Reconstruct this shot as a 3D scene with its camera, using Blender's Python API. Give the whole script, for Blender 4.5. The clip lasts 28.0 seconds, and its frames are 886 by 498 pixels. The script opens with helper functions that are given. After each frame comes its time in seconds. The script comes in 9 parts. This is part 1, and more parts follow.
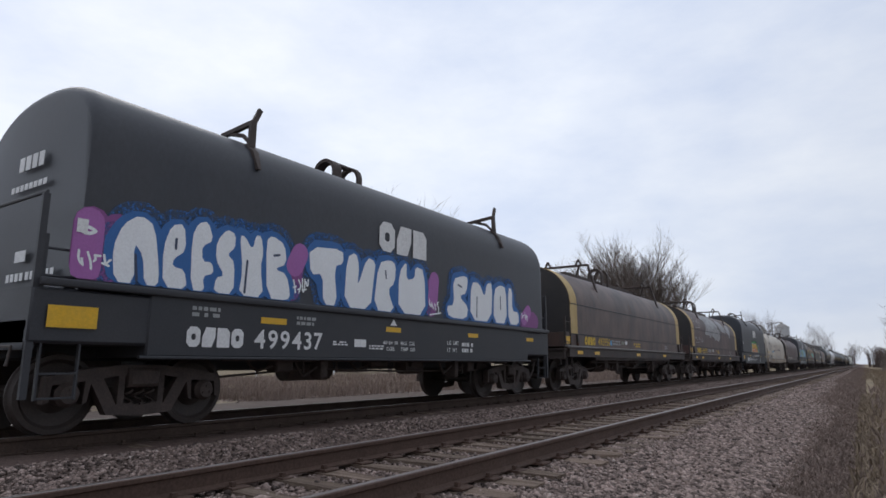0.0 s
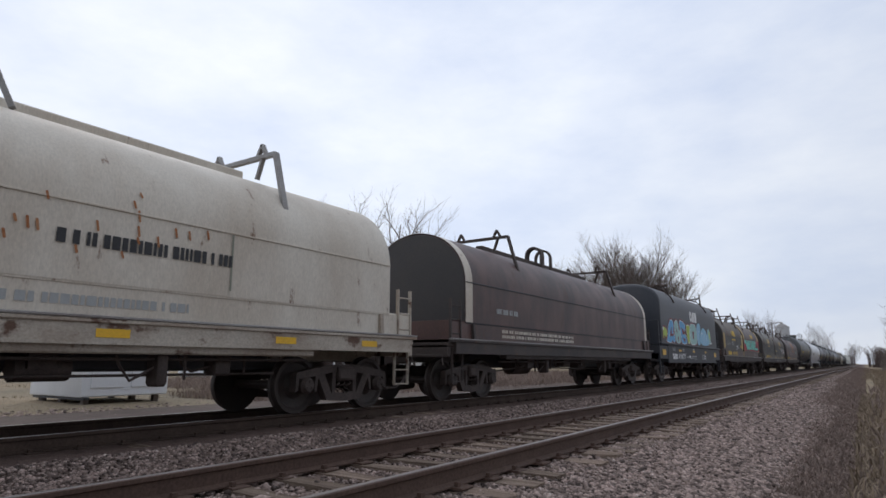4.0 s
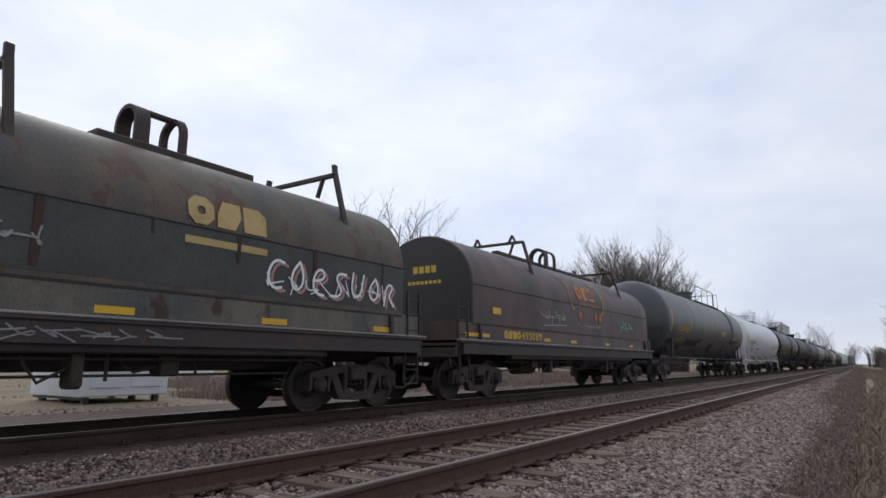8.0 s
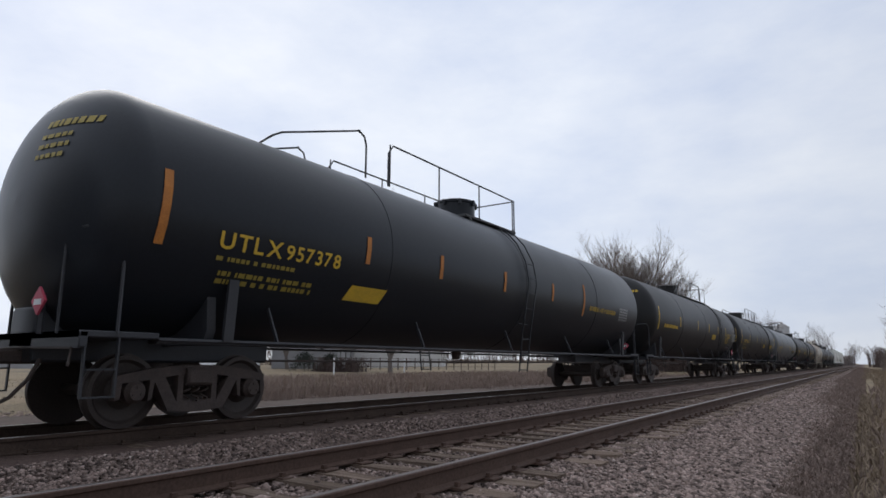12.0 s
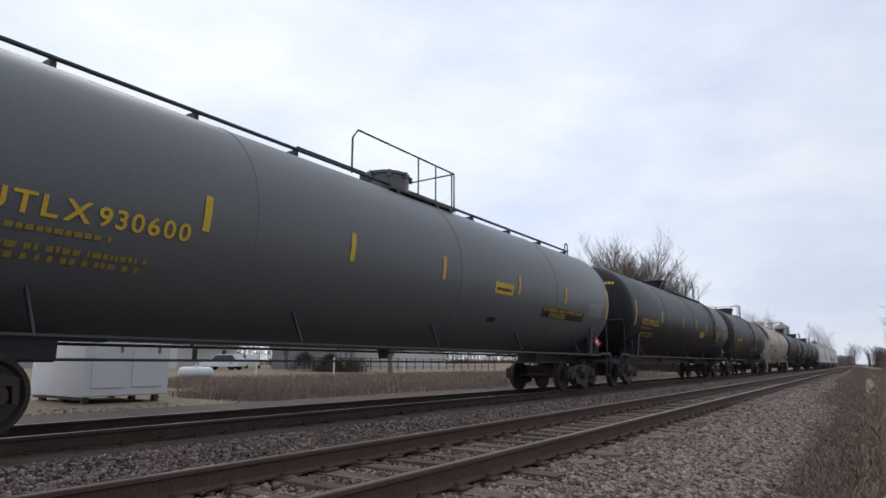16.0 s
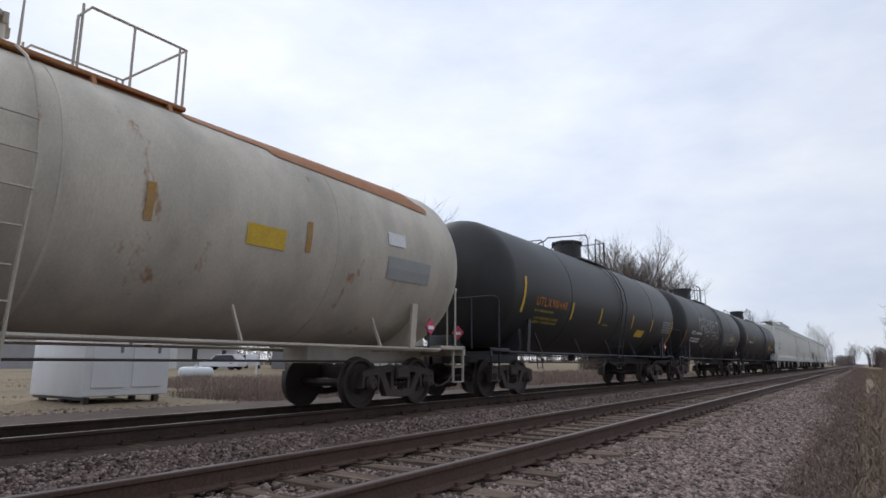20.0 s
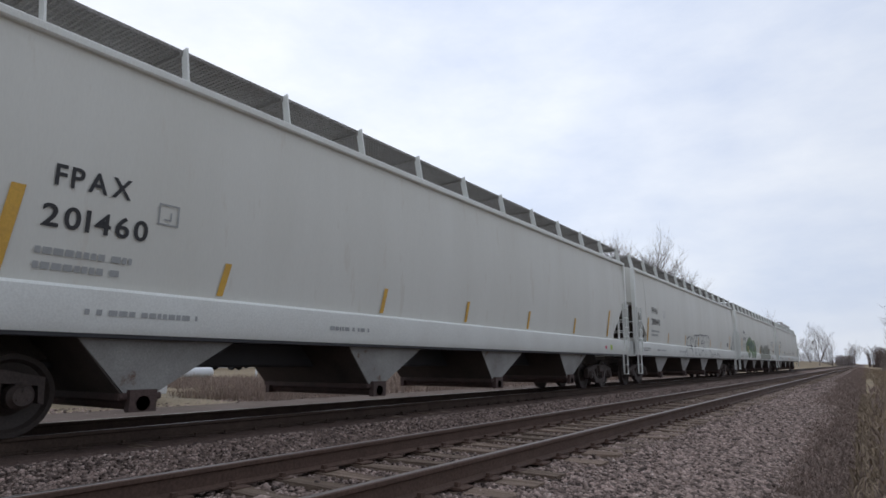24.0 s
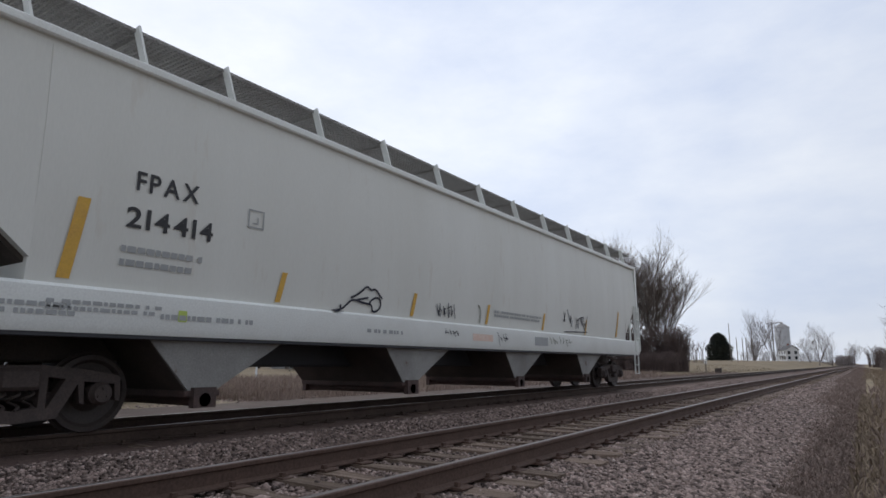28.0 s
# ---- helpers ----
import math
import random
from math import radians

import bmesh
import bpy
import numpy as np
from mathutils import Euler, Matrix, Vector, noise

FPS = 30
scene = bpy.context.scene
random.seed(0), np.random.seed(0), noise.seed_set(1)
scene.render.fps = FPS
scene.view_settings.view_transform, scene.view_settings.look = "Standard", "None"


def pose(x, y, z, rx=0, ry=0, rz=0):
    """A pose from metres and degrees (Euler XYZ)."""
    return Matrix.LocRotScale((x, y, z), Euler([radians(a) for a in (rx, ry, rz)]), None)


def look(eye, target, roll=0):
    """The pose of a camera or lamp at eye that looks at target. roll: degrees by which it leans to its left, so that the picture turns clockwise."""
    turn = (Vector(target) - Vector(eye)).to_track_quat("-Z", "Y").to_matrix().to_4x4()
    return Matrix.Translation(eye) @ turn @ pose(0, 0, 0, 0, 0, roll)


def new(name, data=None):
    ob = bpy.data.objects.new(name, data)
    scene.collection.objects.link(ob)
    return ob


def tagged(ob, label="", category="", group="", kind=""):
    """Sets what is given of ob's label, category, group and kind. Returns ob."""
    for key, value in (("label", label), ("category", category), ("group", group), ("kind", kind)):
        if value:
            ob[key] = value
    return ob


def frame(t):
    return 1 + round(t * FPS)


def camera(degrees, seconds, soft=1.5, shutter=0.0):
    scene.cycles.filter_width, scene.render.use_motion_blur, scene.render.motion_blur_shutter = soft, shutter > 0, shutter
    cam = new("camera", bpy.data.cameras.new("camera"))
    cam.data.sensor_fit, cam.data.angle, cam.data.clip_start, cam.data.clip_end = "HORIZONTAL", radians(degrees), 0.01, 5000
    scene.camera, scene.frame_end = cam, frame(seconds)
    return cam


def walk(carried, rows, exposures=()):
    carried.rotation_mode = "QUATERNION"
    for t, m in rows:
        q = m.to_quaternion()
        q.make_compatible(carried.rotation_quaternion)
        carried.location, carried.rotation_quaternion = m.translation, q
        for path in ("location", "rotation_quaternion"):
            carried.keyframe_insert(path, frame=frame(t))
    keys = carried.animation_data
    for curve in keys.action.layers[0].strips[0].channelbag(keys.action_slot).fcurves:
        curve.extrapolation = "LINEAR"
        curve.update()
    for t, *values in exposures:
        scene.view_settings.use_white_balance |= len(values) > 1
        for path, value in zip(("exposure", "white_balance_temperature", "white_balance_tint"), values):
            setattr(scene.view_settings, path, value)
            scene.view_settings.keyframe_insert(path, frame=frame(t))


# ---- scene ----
cam = camera(71.55, 28.0, soft=1.6)
walk(cam, [(0.0, pose(0, 0, 0.816, 100.54, -0.1, 34.03)), (28.0, pose(0, 0, 0.816, 100.54, -0.1, 34.03))],
     exposures=[(0.0, 0.0), (1.0, -0.06), (3.0, 0.02), (10.0, 0.04), (11.2, -0.04), (12.2, -0.06), (15.0, 0.08), (21.0, 0.08), (24.0, 0.06), (28.0, 0.03)])

# ---- light: overcast winter day ----
world = bpy.data.worlds.new("overcast_sky")
scene.world = world
world.use_nodes = True
wn, wl = world.node_tree.nodes, world.node_tree.links
wn.clear()
w_out = wn.new("ShaderNodeOutputWorld")
w_bg = wn.new("ShaderNodeBackground")
w_sky = wn.new("ShaderNodeTexSky")
w_sky.sky_type, w_sky.sun_disc = "NISHITA", False
w_sky.sun_elevation, w_sky.sun_rotation = radians(38), radians(-67)
w_gain = wn.new("ShaderNodeMix")
w_gain.data_type, w_gain.blend_type = "RGBA", "MULTIPLY"
w_gain.inputs[0].default_value = 1.0
w_gain.inputs[7].default_value = (0.09, 0.09, 0.09, 1)
w_tc = wn.new("ShaderNodeTexCoord")
w_map = wn.new("ShaderNodeMapping")
w_map.inputs["Scale"].default_value = (1.0, 1.0, 2.4)
w_n = wn.new("ShaderNodeTexNoise")
w_n.inputs["Scale"].default_value, w_n.inputs["Detail"].default_value = 2.6, 8.0
w_n.inputs["Roughness"].default_value = 0.58
w_r = wn.new("ShaderNodeValToRGB")
w_r.color_ramp.elements[0].position, w_r.color_ramp.elements[0].color = 0.36, (0.665, 0.74, 0.905, 1)
w_r.color_ramp.elements[1].position, w_r.color_ramp.elements[1].color = 0.66, (0.87, 0.915, 1.0, 1)
w_mix = wn.new("ShaderNodeMix")
w_mix.data_type = "RGBA"
w_mix.inputs[0].default_value = 0.90
wl.new(w_sky.outputs[0], w_gain.inputs[6])
wl.new(w_tc.outputs["Generated"], w_map.inputs[0])
wl.new(w_map.outputs[0], w_n.inputs[0])
wl.new(w_n.outputs[0], w_r.inputs[0])
wl.new(w_gain.outputs[2], w_mix.inputs[6])
wl.new(w_r.outputs[0], w_mix.inputs[7])
w_dot = wn.new("ShaderNodeVectorMath")
w_dot.operation = "DOT_PRODUCT"
w_dot.inputs[1].default_value = (-0.72, 0.30, 0.62)
wl.new(w_tc.outputs["Generated"], w_dot.inputs[0])
w_glow = wn.new("ShaderNodeMapRange")
w_glow.inputs[1].default_value, w_glow.inputs[2].default_value = -0.35, 0.75
w_glow.inputs[3].default_value, w_glow.inputs[4].default_value = 0.62, 1.08
wl.new(w_dot.outputs["Value"], w_glow.inputs[0])
w_lit = wn.new("ShaderNodeMix")
w_lit.data_type, w_lit.blend_type = "RGBA", "MULTIPLY"
w_lit.inputs[0].default_value = 1.0
wl.new(w_mix.outputs[2], w_lit.inputs[6])
wl.new(w_glow.outputs[0], w_lit.inputs[7])
wl.new(w_lit.outputs[2], w_bg.inputs[0])
w_bg.inputs[1].default_value = 1.0
wl.new(w_bg.outputs[0], w_out.inputs[0])
sun = new("sun", bpy.data.lights.new("sun", "SUN"))
sun.data.energy, sun.data.angle, sun.data.color = 0.6, radians(30), (1.0, 0.97, 0.93)
sun.matrix_world = look((-72, 30, 62), (0, 0, 0))

# ---- materials ----
MATS = {}


def surface(name, base, rough=0.6, metal=0.0, second=None, amount=0.35, scale=1.2, grain=0.25, grain_scale=40.0,
            stretch=(1, 1, 1), bump=0.15, third=None, third_scale=0.4, third_cut=0.58, coord="Object", spread=0.0, gloss=0.5):
    """A worn surface: base colour, a second colour in soft stains, a third in sharper patches, fine grain and relief."""
    if name in MATS:
        return MATS[name]
    m = bpy.data.materials.new(name)
    m.use_nodes = True
    n, l = m.node_tree.nodes, m.node_tree.links
    b = n["Principled BSDF"]
    tc, mp, info = n.new("ShaderNodeTexCoord"), n.new("ShaderNodeMapping"), n.new("ShaderNodeObjectInfo")
    mp.inputs["Scale"].default_value = stretch
    l.new(tc.outputs[coord], mp.inputs[0])
    l.new(info.outputs["Random"], mp.inputs["Location"])

    def noise_node(s, detail=5.0, rgh=0.6):
        t = n.new("ShaderNodeTexNoise")
        t.inputs["Scale"].default_value, t.inputs["Detail"].default_value, t.inputs["Roughness"].default_value = s, detail, rgh
        l.new(mp.outputs[0], t.inputs[0])
        return t

    def ramp(src, lo, hi):
        r = n.new("ShaderNodeMapRange")
        r.inputs[1].default_value, r.inputs[2].default_value = lo, hi
        l.new(src, r.inputs[0])
        return r.outputs[0]

    def mix(fac, a, c, kind="MIX"):
        x = n.new("ShaderNodeMix")
        x.data_type, x.blend_type = "RGBA", kind
        for sock, val in ((x.inputs[0], fac), (x.inputs[6], a), (x.inputs[7], c)):
            if isinstance(val, bpy.types.NodeSocket):
                l.new(val, sock)
            elif isinstance(val, (int, float)):
                sock.default_value = val
            else:
                sock.default_value = (*val, 1)
        return x.outputs[2]

    second = second or tuple(0.6 * c for c in base)
    big, fine = noise_node(scale), noise_node(grain_scale, 3.0, 0.7)
    mul = n.new("ShaderNodeMath")
    mul.operation = "MULTIPLY"
    l.new(ramp(big.outputs[0], 0.38, 0.72), mul.inputs[0])
    mul.inputs[1].default_value = amount
    col = mix(mul.outputs[0], base, second)
    if third:
        pat = noise_node(third_scale * 4, 8.0, 0.65)
        col = mix(ramp(pat.outputs[0], third_cut, third_cut + 0.06), col, third)
    g = n.new("ShaderNodeMapRange")
    g.inputs[1].default_value, g.inputs[2].default_value = 0.3, 0.7
    g.inputs[3].default_value, g.inputs[4].default_value = 1.0 - grain, 1.0 + grain
    l.new(fine.outputs[0], g.inputs[0])
    col = mix(1.0, col, g.outputs[0], "MULTIPLY")
    if spread:
        s = n.new("ShaderNodeMapRange")
        s.inputs[3].default_value, s.inputs[4].default_value = 1.0 - spread, 1.0 + spread
        geo = n.new("ShaderNodeNewGeometry")
        l.new(geo.outputs["Random Per Island"] if coord == "Generated" or name.startswith("stuff") else info.outputs["Random"], s.inputs[0])
        col = mix(1.0, col, s.outputs[0], "MULTIPLY")
    l.new(col, b.inputs["Base Color"])
    rr = n.new("ShaderNodeMapRange")
    rr.inputs[3].default_value, rr.inputs[4].default_value = max(0.05, rough - 0.12), min(1.0, rough + 0.12)
    l.new(big.outputs[0], rr.inputs[0])
    l.new(rr.outputs[0], b.inputs["Roughness"])
    b.inputs["Metallic"].default_value = metal
    b.inputs["Specular IOR Level"].default_value = gloss
    if bump:
        bp = n.new("ShaderNodeBump")
        bp.inputs["Strength"].default_value, bp.inputs["Distance"].default_value = bump, 0.02
        l.new(fine.outputs[0], bp.inputs["Height"])
        l.new(bp.outputs[0], b.inputs["Normal"])
    MATS[name] = m
    return m


M_BLACK = surface("black_paint", (0.037, 0.040, 0.050), 0.48, second=(0.085, 0.083, 0.085), amount=0.5, scale=0.7, stretch=(1, 0.5, 0.25), bump=0.04, grain=0.12)
M_SILL = surface("black_sill_paint", (0.034, 0.036, 0.043), 0.55, second=(0.075, 0.072, 0.075), amount=0.4, scale=1.1, bump=0.06, grain=0.15)
M_BROWN = surface("brown_hood_paint", (0.125, 0.076, 0.060), 0.5, second=(0.056, 0.049, 0.050), amount=1.0, scale=1.5, stretch=(1, 0.9, 0.35), third=(0.078, 0.042, 0.030), third_scale=0.4, third_cut=0.59, bump=0.05, grain=0.15)
M_MAROON = surface("maroon_hood_paint", (0.112, 0.060, 0.052), 0.5, second=(0.050, 0.040, 0.040), amount=1.0, scale=1.5, stretch=(1, 0.9, 0.35), third=(0.076, 0.038, 0.028), third_scale=0.4, third_cut=0.59, bump=0.05, grain=0.15)
M_OLIVE = surface("grey_brown_hood_paint", (0.120, 0.090, 0.060), 0.55, second=(0.060, 0.060, 0.060), amount=1.0, scale=1.3, stretch=(1, 1, 0.5), third=(0.095, 0.045, 0.028), third_scale=0.5, third_cut=0.55, bump=0.06, grain=0.25)
M_GREYHOOD = surface("grey_hood_paint", (0.165, 0.145, 0.112), 0.55, second=(0.070, 0.074, 0.076), amount=1.0, scale=1.3, stretch=(1, 1, 0.5), third=(0.062, 0.030, 0.022), third_scale=0.4, third_cut=0.56, bump=0.06, grain=0.25)
M_CREAM = surface("weathered_white_paint", (0.66, 0.61, 0.53), 0.6, second=(0.50, 0.43, 0.35), amount=0.95, scale=0.9, stretch=(1, 1, 0.4), third=(0.20, 0.12, 0.08), third_scale=0.9, third_cut=0.64, bump=0.06, grain=0.12)
M_YELLOW = surface("yellow_paint", (0.56, 0.41, 0.17), 0.6, second=(0.40, 0.27, 0.10), amount=0.6, scale=2.0, bump=0.04, grain=0.15)
M_REFLECT = surface("yellow_reflector", (0.80, 0.46, 0.02), 0.4, second=(0.55, 0.34, 0.05), amount=0.4, scale=6, bump=0.02, grain=0.1)
M_STENCIL = surface("yellow_stencil", (0.72, 0.47, 0.04), 0.6, second=(0.45, 0.30, 0.06), amount=0.5, scale=5, bump=0.0, grain=0.2)
M_WHITE = surface("white_lettering", (0.82, 0.82, 0.82), 0.6, second=(0.6, 0.6, 0.6), amount=0.4, scale=4, bump=0.0, grain=0.15)
M_DARKTXT = surface("black_lettering", (0.03, 0.03, 0.033), 0.6, bump=0.0)
M_IRON = surface("dark_cast_iron", (0.066, 0.047, 0.040), 0.7, second=(0.036, 0.028, 0.026), amount=0.7, scale=4, bump=0.25, grain=0.3)
M_WHEEL = surface("wheel_steel", (0.046, 0.036, 0.032), 0.6, metal=0.2, second=(0.074, 0.056, 0.048), amount=0.5, scale=5, bump=0.1, grain=0.2)
M_TREAD = surface("polished_tread", (0.30, 0.28, 0.27), 0.3, metal=0.9, bump=0.02, grain=0.1)
M_TANKBLK = surface("black_tank_paint", (0.017, 0.017, 0.018), 0.45, gloss=0.3, second=(0.038, 0.037, 0.037), amount=0.75, scale=0.6, stretch=(1, 0.4, 0.4), bump=0.03, grain=0.1)
# Lighter copy of the black tank paint, with sky sheen in its colour.
M_TANKSHEEN = surface("sky_sheen_black_tank_paint", (0.034, 0.034, 0.036), 0.48, gloss=0.35, second=(0.062, 0.059, 0.056), amount=0.8, scale=0.7, stretch=(1, 0.5, 0.4), bump=0.03, grain=0.12)
M_TANKGRN = surface("dark_grey_green_tank_paint", (0.078, 0.082, 0.088), 0.42, second=(0.118, 0.112, 0.090), amount=0.8, scale=0.6, stretch=(1, 0.4, 0.5), bump=0.03, grain=0.1)
M_TANKBLUE = surface("blue_black_tank_paint", (0.016, 0.019, 0.025), 0.38, gloss=0.3, second=(0.029, 0.031, 0.034), amount=0.5, scale=0.6, stretch=(1, 0.4, 0.4), bump=0.03, grain=0.1)
M_TANKGREY = surface("grey_tank_paint", (0.125, 0.135, 0.148), 0.42, second=(0.155, 0.155, 0.140), amount=0.6, scale=0.5, stretch=(1, 0.4, 0.5), bump=0.03, grain=0.08)
M_TANKWHITE = surface("white_tank_paint", (0.76, 0.77, 0.79), 0.4, second=(0.62, 0.62, 0.62), amount=0.4, scale=0.5, stretch=(1, 0.5, 0.3), bump=0.02, grain=0.05)
M_TANKRUST = surface("rust_stained_cream_tank_paint", (0.60, 0.545, 0.455), 0.55, second=(0.39, 0.36, 0.305), amount=1.0, scale=1.1, stretch=(1, 1.0, 0.45), third=(0.36, 0.22, 0.13), third_scale=0.4, third_cut=0.63, bump=0.05, grain=0.1)
M_DARKRUST = surface("dark_maroon_rust", (0.078, 0.036, 0.027), 0.8, second=(0.045, 0.030, 0.028), amount=0.8, scale=4, bump=0.1, grain=0.25)
M_OCHRE = surface("faded_ochre_paint", (0.42, 0.23, 0.06), 0.65, second=(0.36, 0.27, 0.15), amount=0.7, scale=5, bump=0.0, grain=0.2)
M_RUSTSTAIN = surface("orange_rust_stain", (0.34, 0.125, 0.045), 0.75, second=(0.43, 0.25, 0.13), amount=0.8, scale=2.5, bump=0.1, grain=0.25)
M_HOPPER = surface("light_grey_hopper_paint", (0.70, 0.70, 0.655), 0.5, second=(0.60, 0.595, 0.54), amount=0.6, scale=0.5, stretch=(1, 1.2, 0.25), third=(0.64, 0.625, 0.57), third_scale=0.7, third_cut=0.60, bump=0.0, grain=0.025)
M_AMBERSTRIPE = surface("amber_stripe", (0.68, 0.40, 0.06), 0.55, second=(0.52, 0.30, 0.08), amount=0.6, scale=5, bump=0.0, grain=0.12)
M_RUSTSILL = surface("rusty_sill_paint", (0.062, 0.046, 0.040), 0.65, second=(0.040, 0.036, 0.038), amount=0.9, scale=1.3, third=(0.10, 0.052, 0.032), third_scale=0.8, third_cut=0.60, bump=0.15, grain=0.3)
M_CREAMSILL = surface("rusty_cream_sill_paint", (0.46, 0.41, 0.345), 0.65, second=(0.27, 0.20, 0.15), amount=1.0, scale=1.6, stretch=(1, 0.7, 1), third=(0.115, 0.062, 0.040), third_scale=0.55, third_cut=0.56, bump=0.1, grain=0.2)
M_SILLEDGE = surface("worn_bright_edge", (0.30, 0.29, 0.28), 0.5, second=(0.16, 0.13, 0.12), amount=0.8, scale=1.5, stretch=(1, 0.4, 1), bump=0.05, grain=0.2)
# Dark brown that puts the shade under hopper wagons into the colour.
M_SHADEBROWN = surface("shade_and_grime_brown", (0.070, 0.055, 0.046), 0.85, second=(0.036, 0.030, 0.028), amount=0.8, scale=1.2, bump=0.1, grain=0.25)
M_HOODEND = surface("dark_end_wall", (0.040, 0.036, 0.036), 0.6, second=(0.065, 0.056, 0.050), amount=0.7, scale=1.0, bump=0.08, grain=0.2)
M_ROOFGRATE = surface("grey_grating", (0.30, 0.29, 0.28), 0.6, second=(0.21, 0.195, 0.18), amount=0.6, scale=2, bump=0.1, grain=0.3)
M_BOXWHITE = surface("white_enamel_steel", (0.74, 0.76, 0.79), 0.45, second=(0.62, 0.63, 0.65), amount=0.4, scale=1.5, stretch=(1, 1, 0.4), bump=0.02, grain=0.04)
M_OUTLET = surface("dusty_outlet_paint", (0.32, 0.315, 0.30), 0.7, second=(0.18, 0.17, 0.16), amount=0.8, scale=1.2, third=(0.16, 0.10, 0.075), third_scale=0.6, third_cut=0.62, bump=0.08, grain=0.15)
M_GATE = surface("rusty_gate", (0.085, 0.052, 0.045), 0.8, second=(0.05, 0.038, 0.035), amount=0.8, scale=3, bump=0.2, grain=0.3)
M_HOPSILL = surface("white_sill_paint", (0.80, 0.82, 0.79), 0.5, second=(0.66, 0.66, 0.62), amount=0.5, scale=0.9, bump=0.03, grain=0.08)
M_GALV = surface("galvanised_steel", (0.30, 0.29, 0.28), 0.5, metal=0.4, second=(0.2, 0.17, 0.15), amount=0.6, scale=4, bump=0.08, grain=0.2)
M_GRATE = surface("dark_grating", (0.085, 0.085, 0.085), 0.7, bump=0.3, grain=0.4, grain_scale=60)
M_RAILS = surface("rail_steel", (0.105, 0.067, 0.052), 0.75, gloss=0.2, second=(0.072, 0.047, 0.038), amount=0.6, scale=3, bump=0.15, grain=0.25)
M_DARKRAIL = surface("dark_brown_rail", (0.075, 0.052, 0.041), 0.8, gloss=0.15, second=(0.048, 0.034, 0.028), amount=0.8, scale=3, bump=0.15, grain=0.25)
M_RAILTOP = surface("worn_rail_head", (0.24, 0.21, 0.20), 0.38, metal=0.7, second=(0.15, 0.11, 0.09), amount=0.6, scale=4, stretch=(1, 0.05, 1), bump=0.03, grain=0.1)
M_TIE = surface("weathered_timber_tie", (0.135, 0.096, 0.074), 0.85, second=(0.30, 0.235, 0.185), amount=0.85, scale=3, stretch=(0.25, 4, 4), bump=0.5, grain=0.35, spread=0.3, gloss=0.12)
M_BALLAST = surface("ballast_ground", (0.138, 0.100, 0.085), 0.9, second=(0.196, 0.146, 0.124), amount=0.8, scale=18, bump=0.8, grain=0.45, grain_scale=55, coord="Object", gloss=0.12)
M_STONE = surface("stuff_crushed_stone", (0.280, 0.216, 0.190), 0.85, second=(0.125, 0.091, 0.077), amount=0.9, scale=9, third=(0.50, 0.45, 0.415), third_scale=6.0, third_cut=0.62, bump=0.2, grain=0.35, spread=0.75, gloss=0.12)
M_DARKBED = surface("dark_brown_ballast", (0.110, 0.077, 0.066), 0.9, second=(0.165, 0.119, 0.102), amount=0.7, scale=9, bump=0.8, grain=0.45, grain_scale=50, gloss=0.12)
M_GROUND = surface("winter_field", (0.275, 0.212, 0.138), 0.95, second=(0.165, 0.145, 0.105), amount=0.8, scale=0.12, third=(0.20, 0.165, 0.12), third_scale=0.08, third_cut=0.55, bump=0.6, grain=0.3, grain_scale=9, gloss=0.12)
M_GRASS = surface("stuff_dry_grass", (0.285, 0.224, 0.162), 0.9, second=(0.21, 0.163, 0.118), amount=0.7, scale=0.8, bump=0.0, grain=0.2, spread=0.25, gloss=0.12)
M_FIELD = surface("stuff_field_grass", (0.27, 0.215, 0.145), 0.9, second=(0.18, 0.15, 0.105), amount=0.8, scale=0.3, bump=0.0, grain=0.2, spread=0.4, gloss=0.12)
M_WEED = surface("stuff_grey_brown_weeds", (0.270, 0.208, 0.178), 0.9, second=(0.205, 0.156, 0.132), amount=0.7, scale=0.8, bump=0.0, grain=0.2, spread=0.25, gloss=0.12)


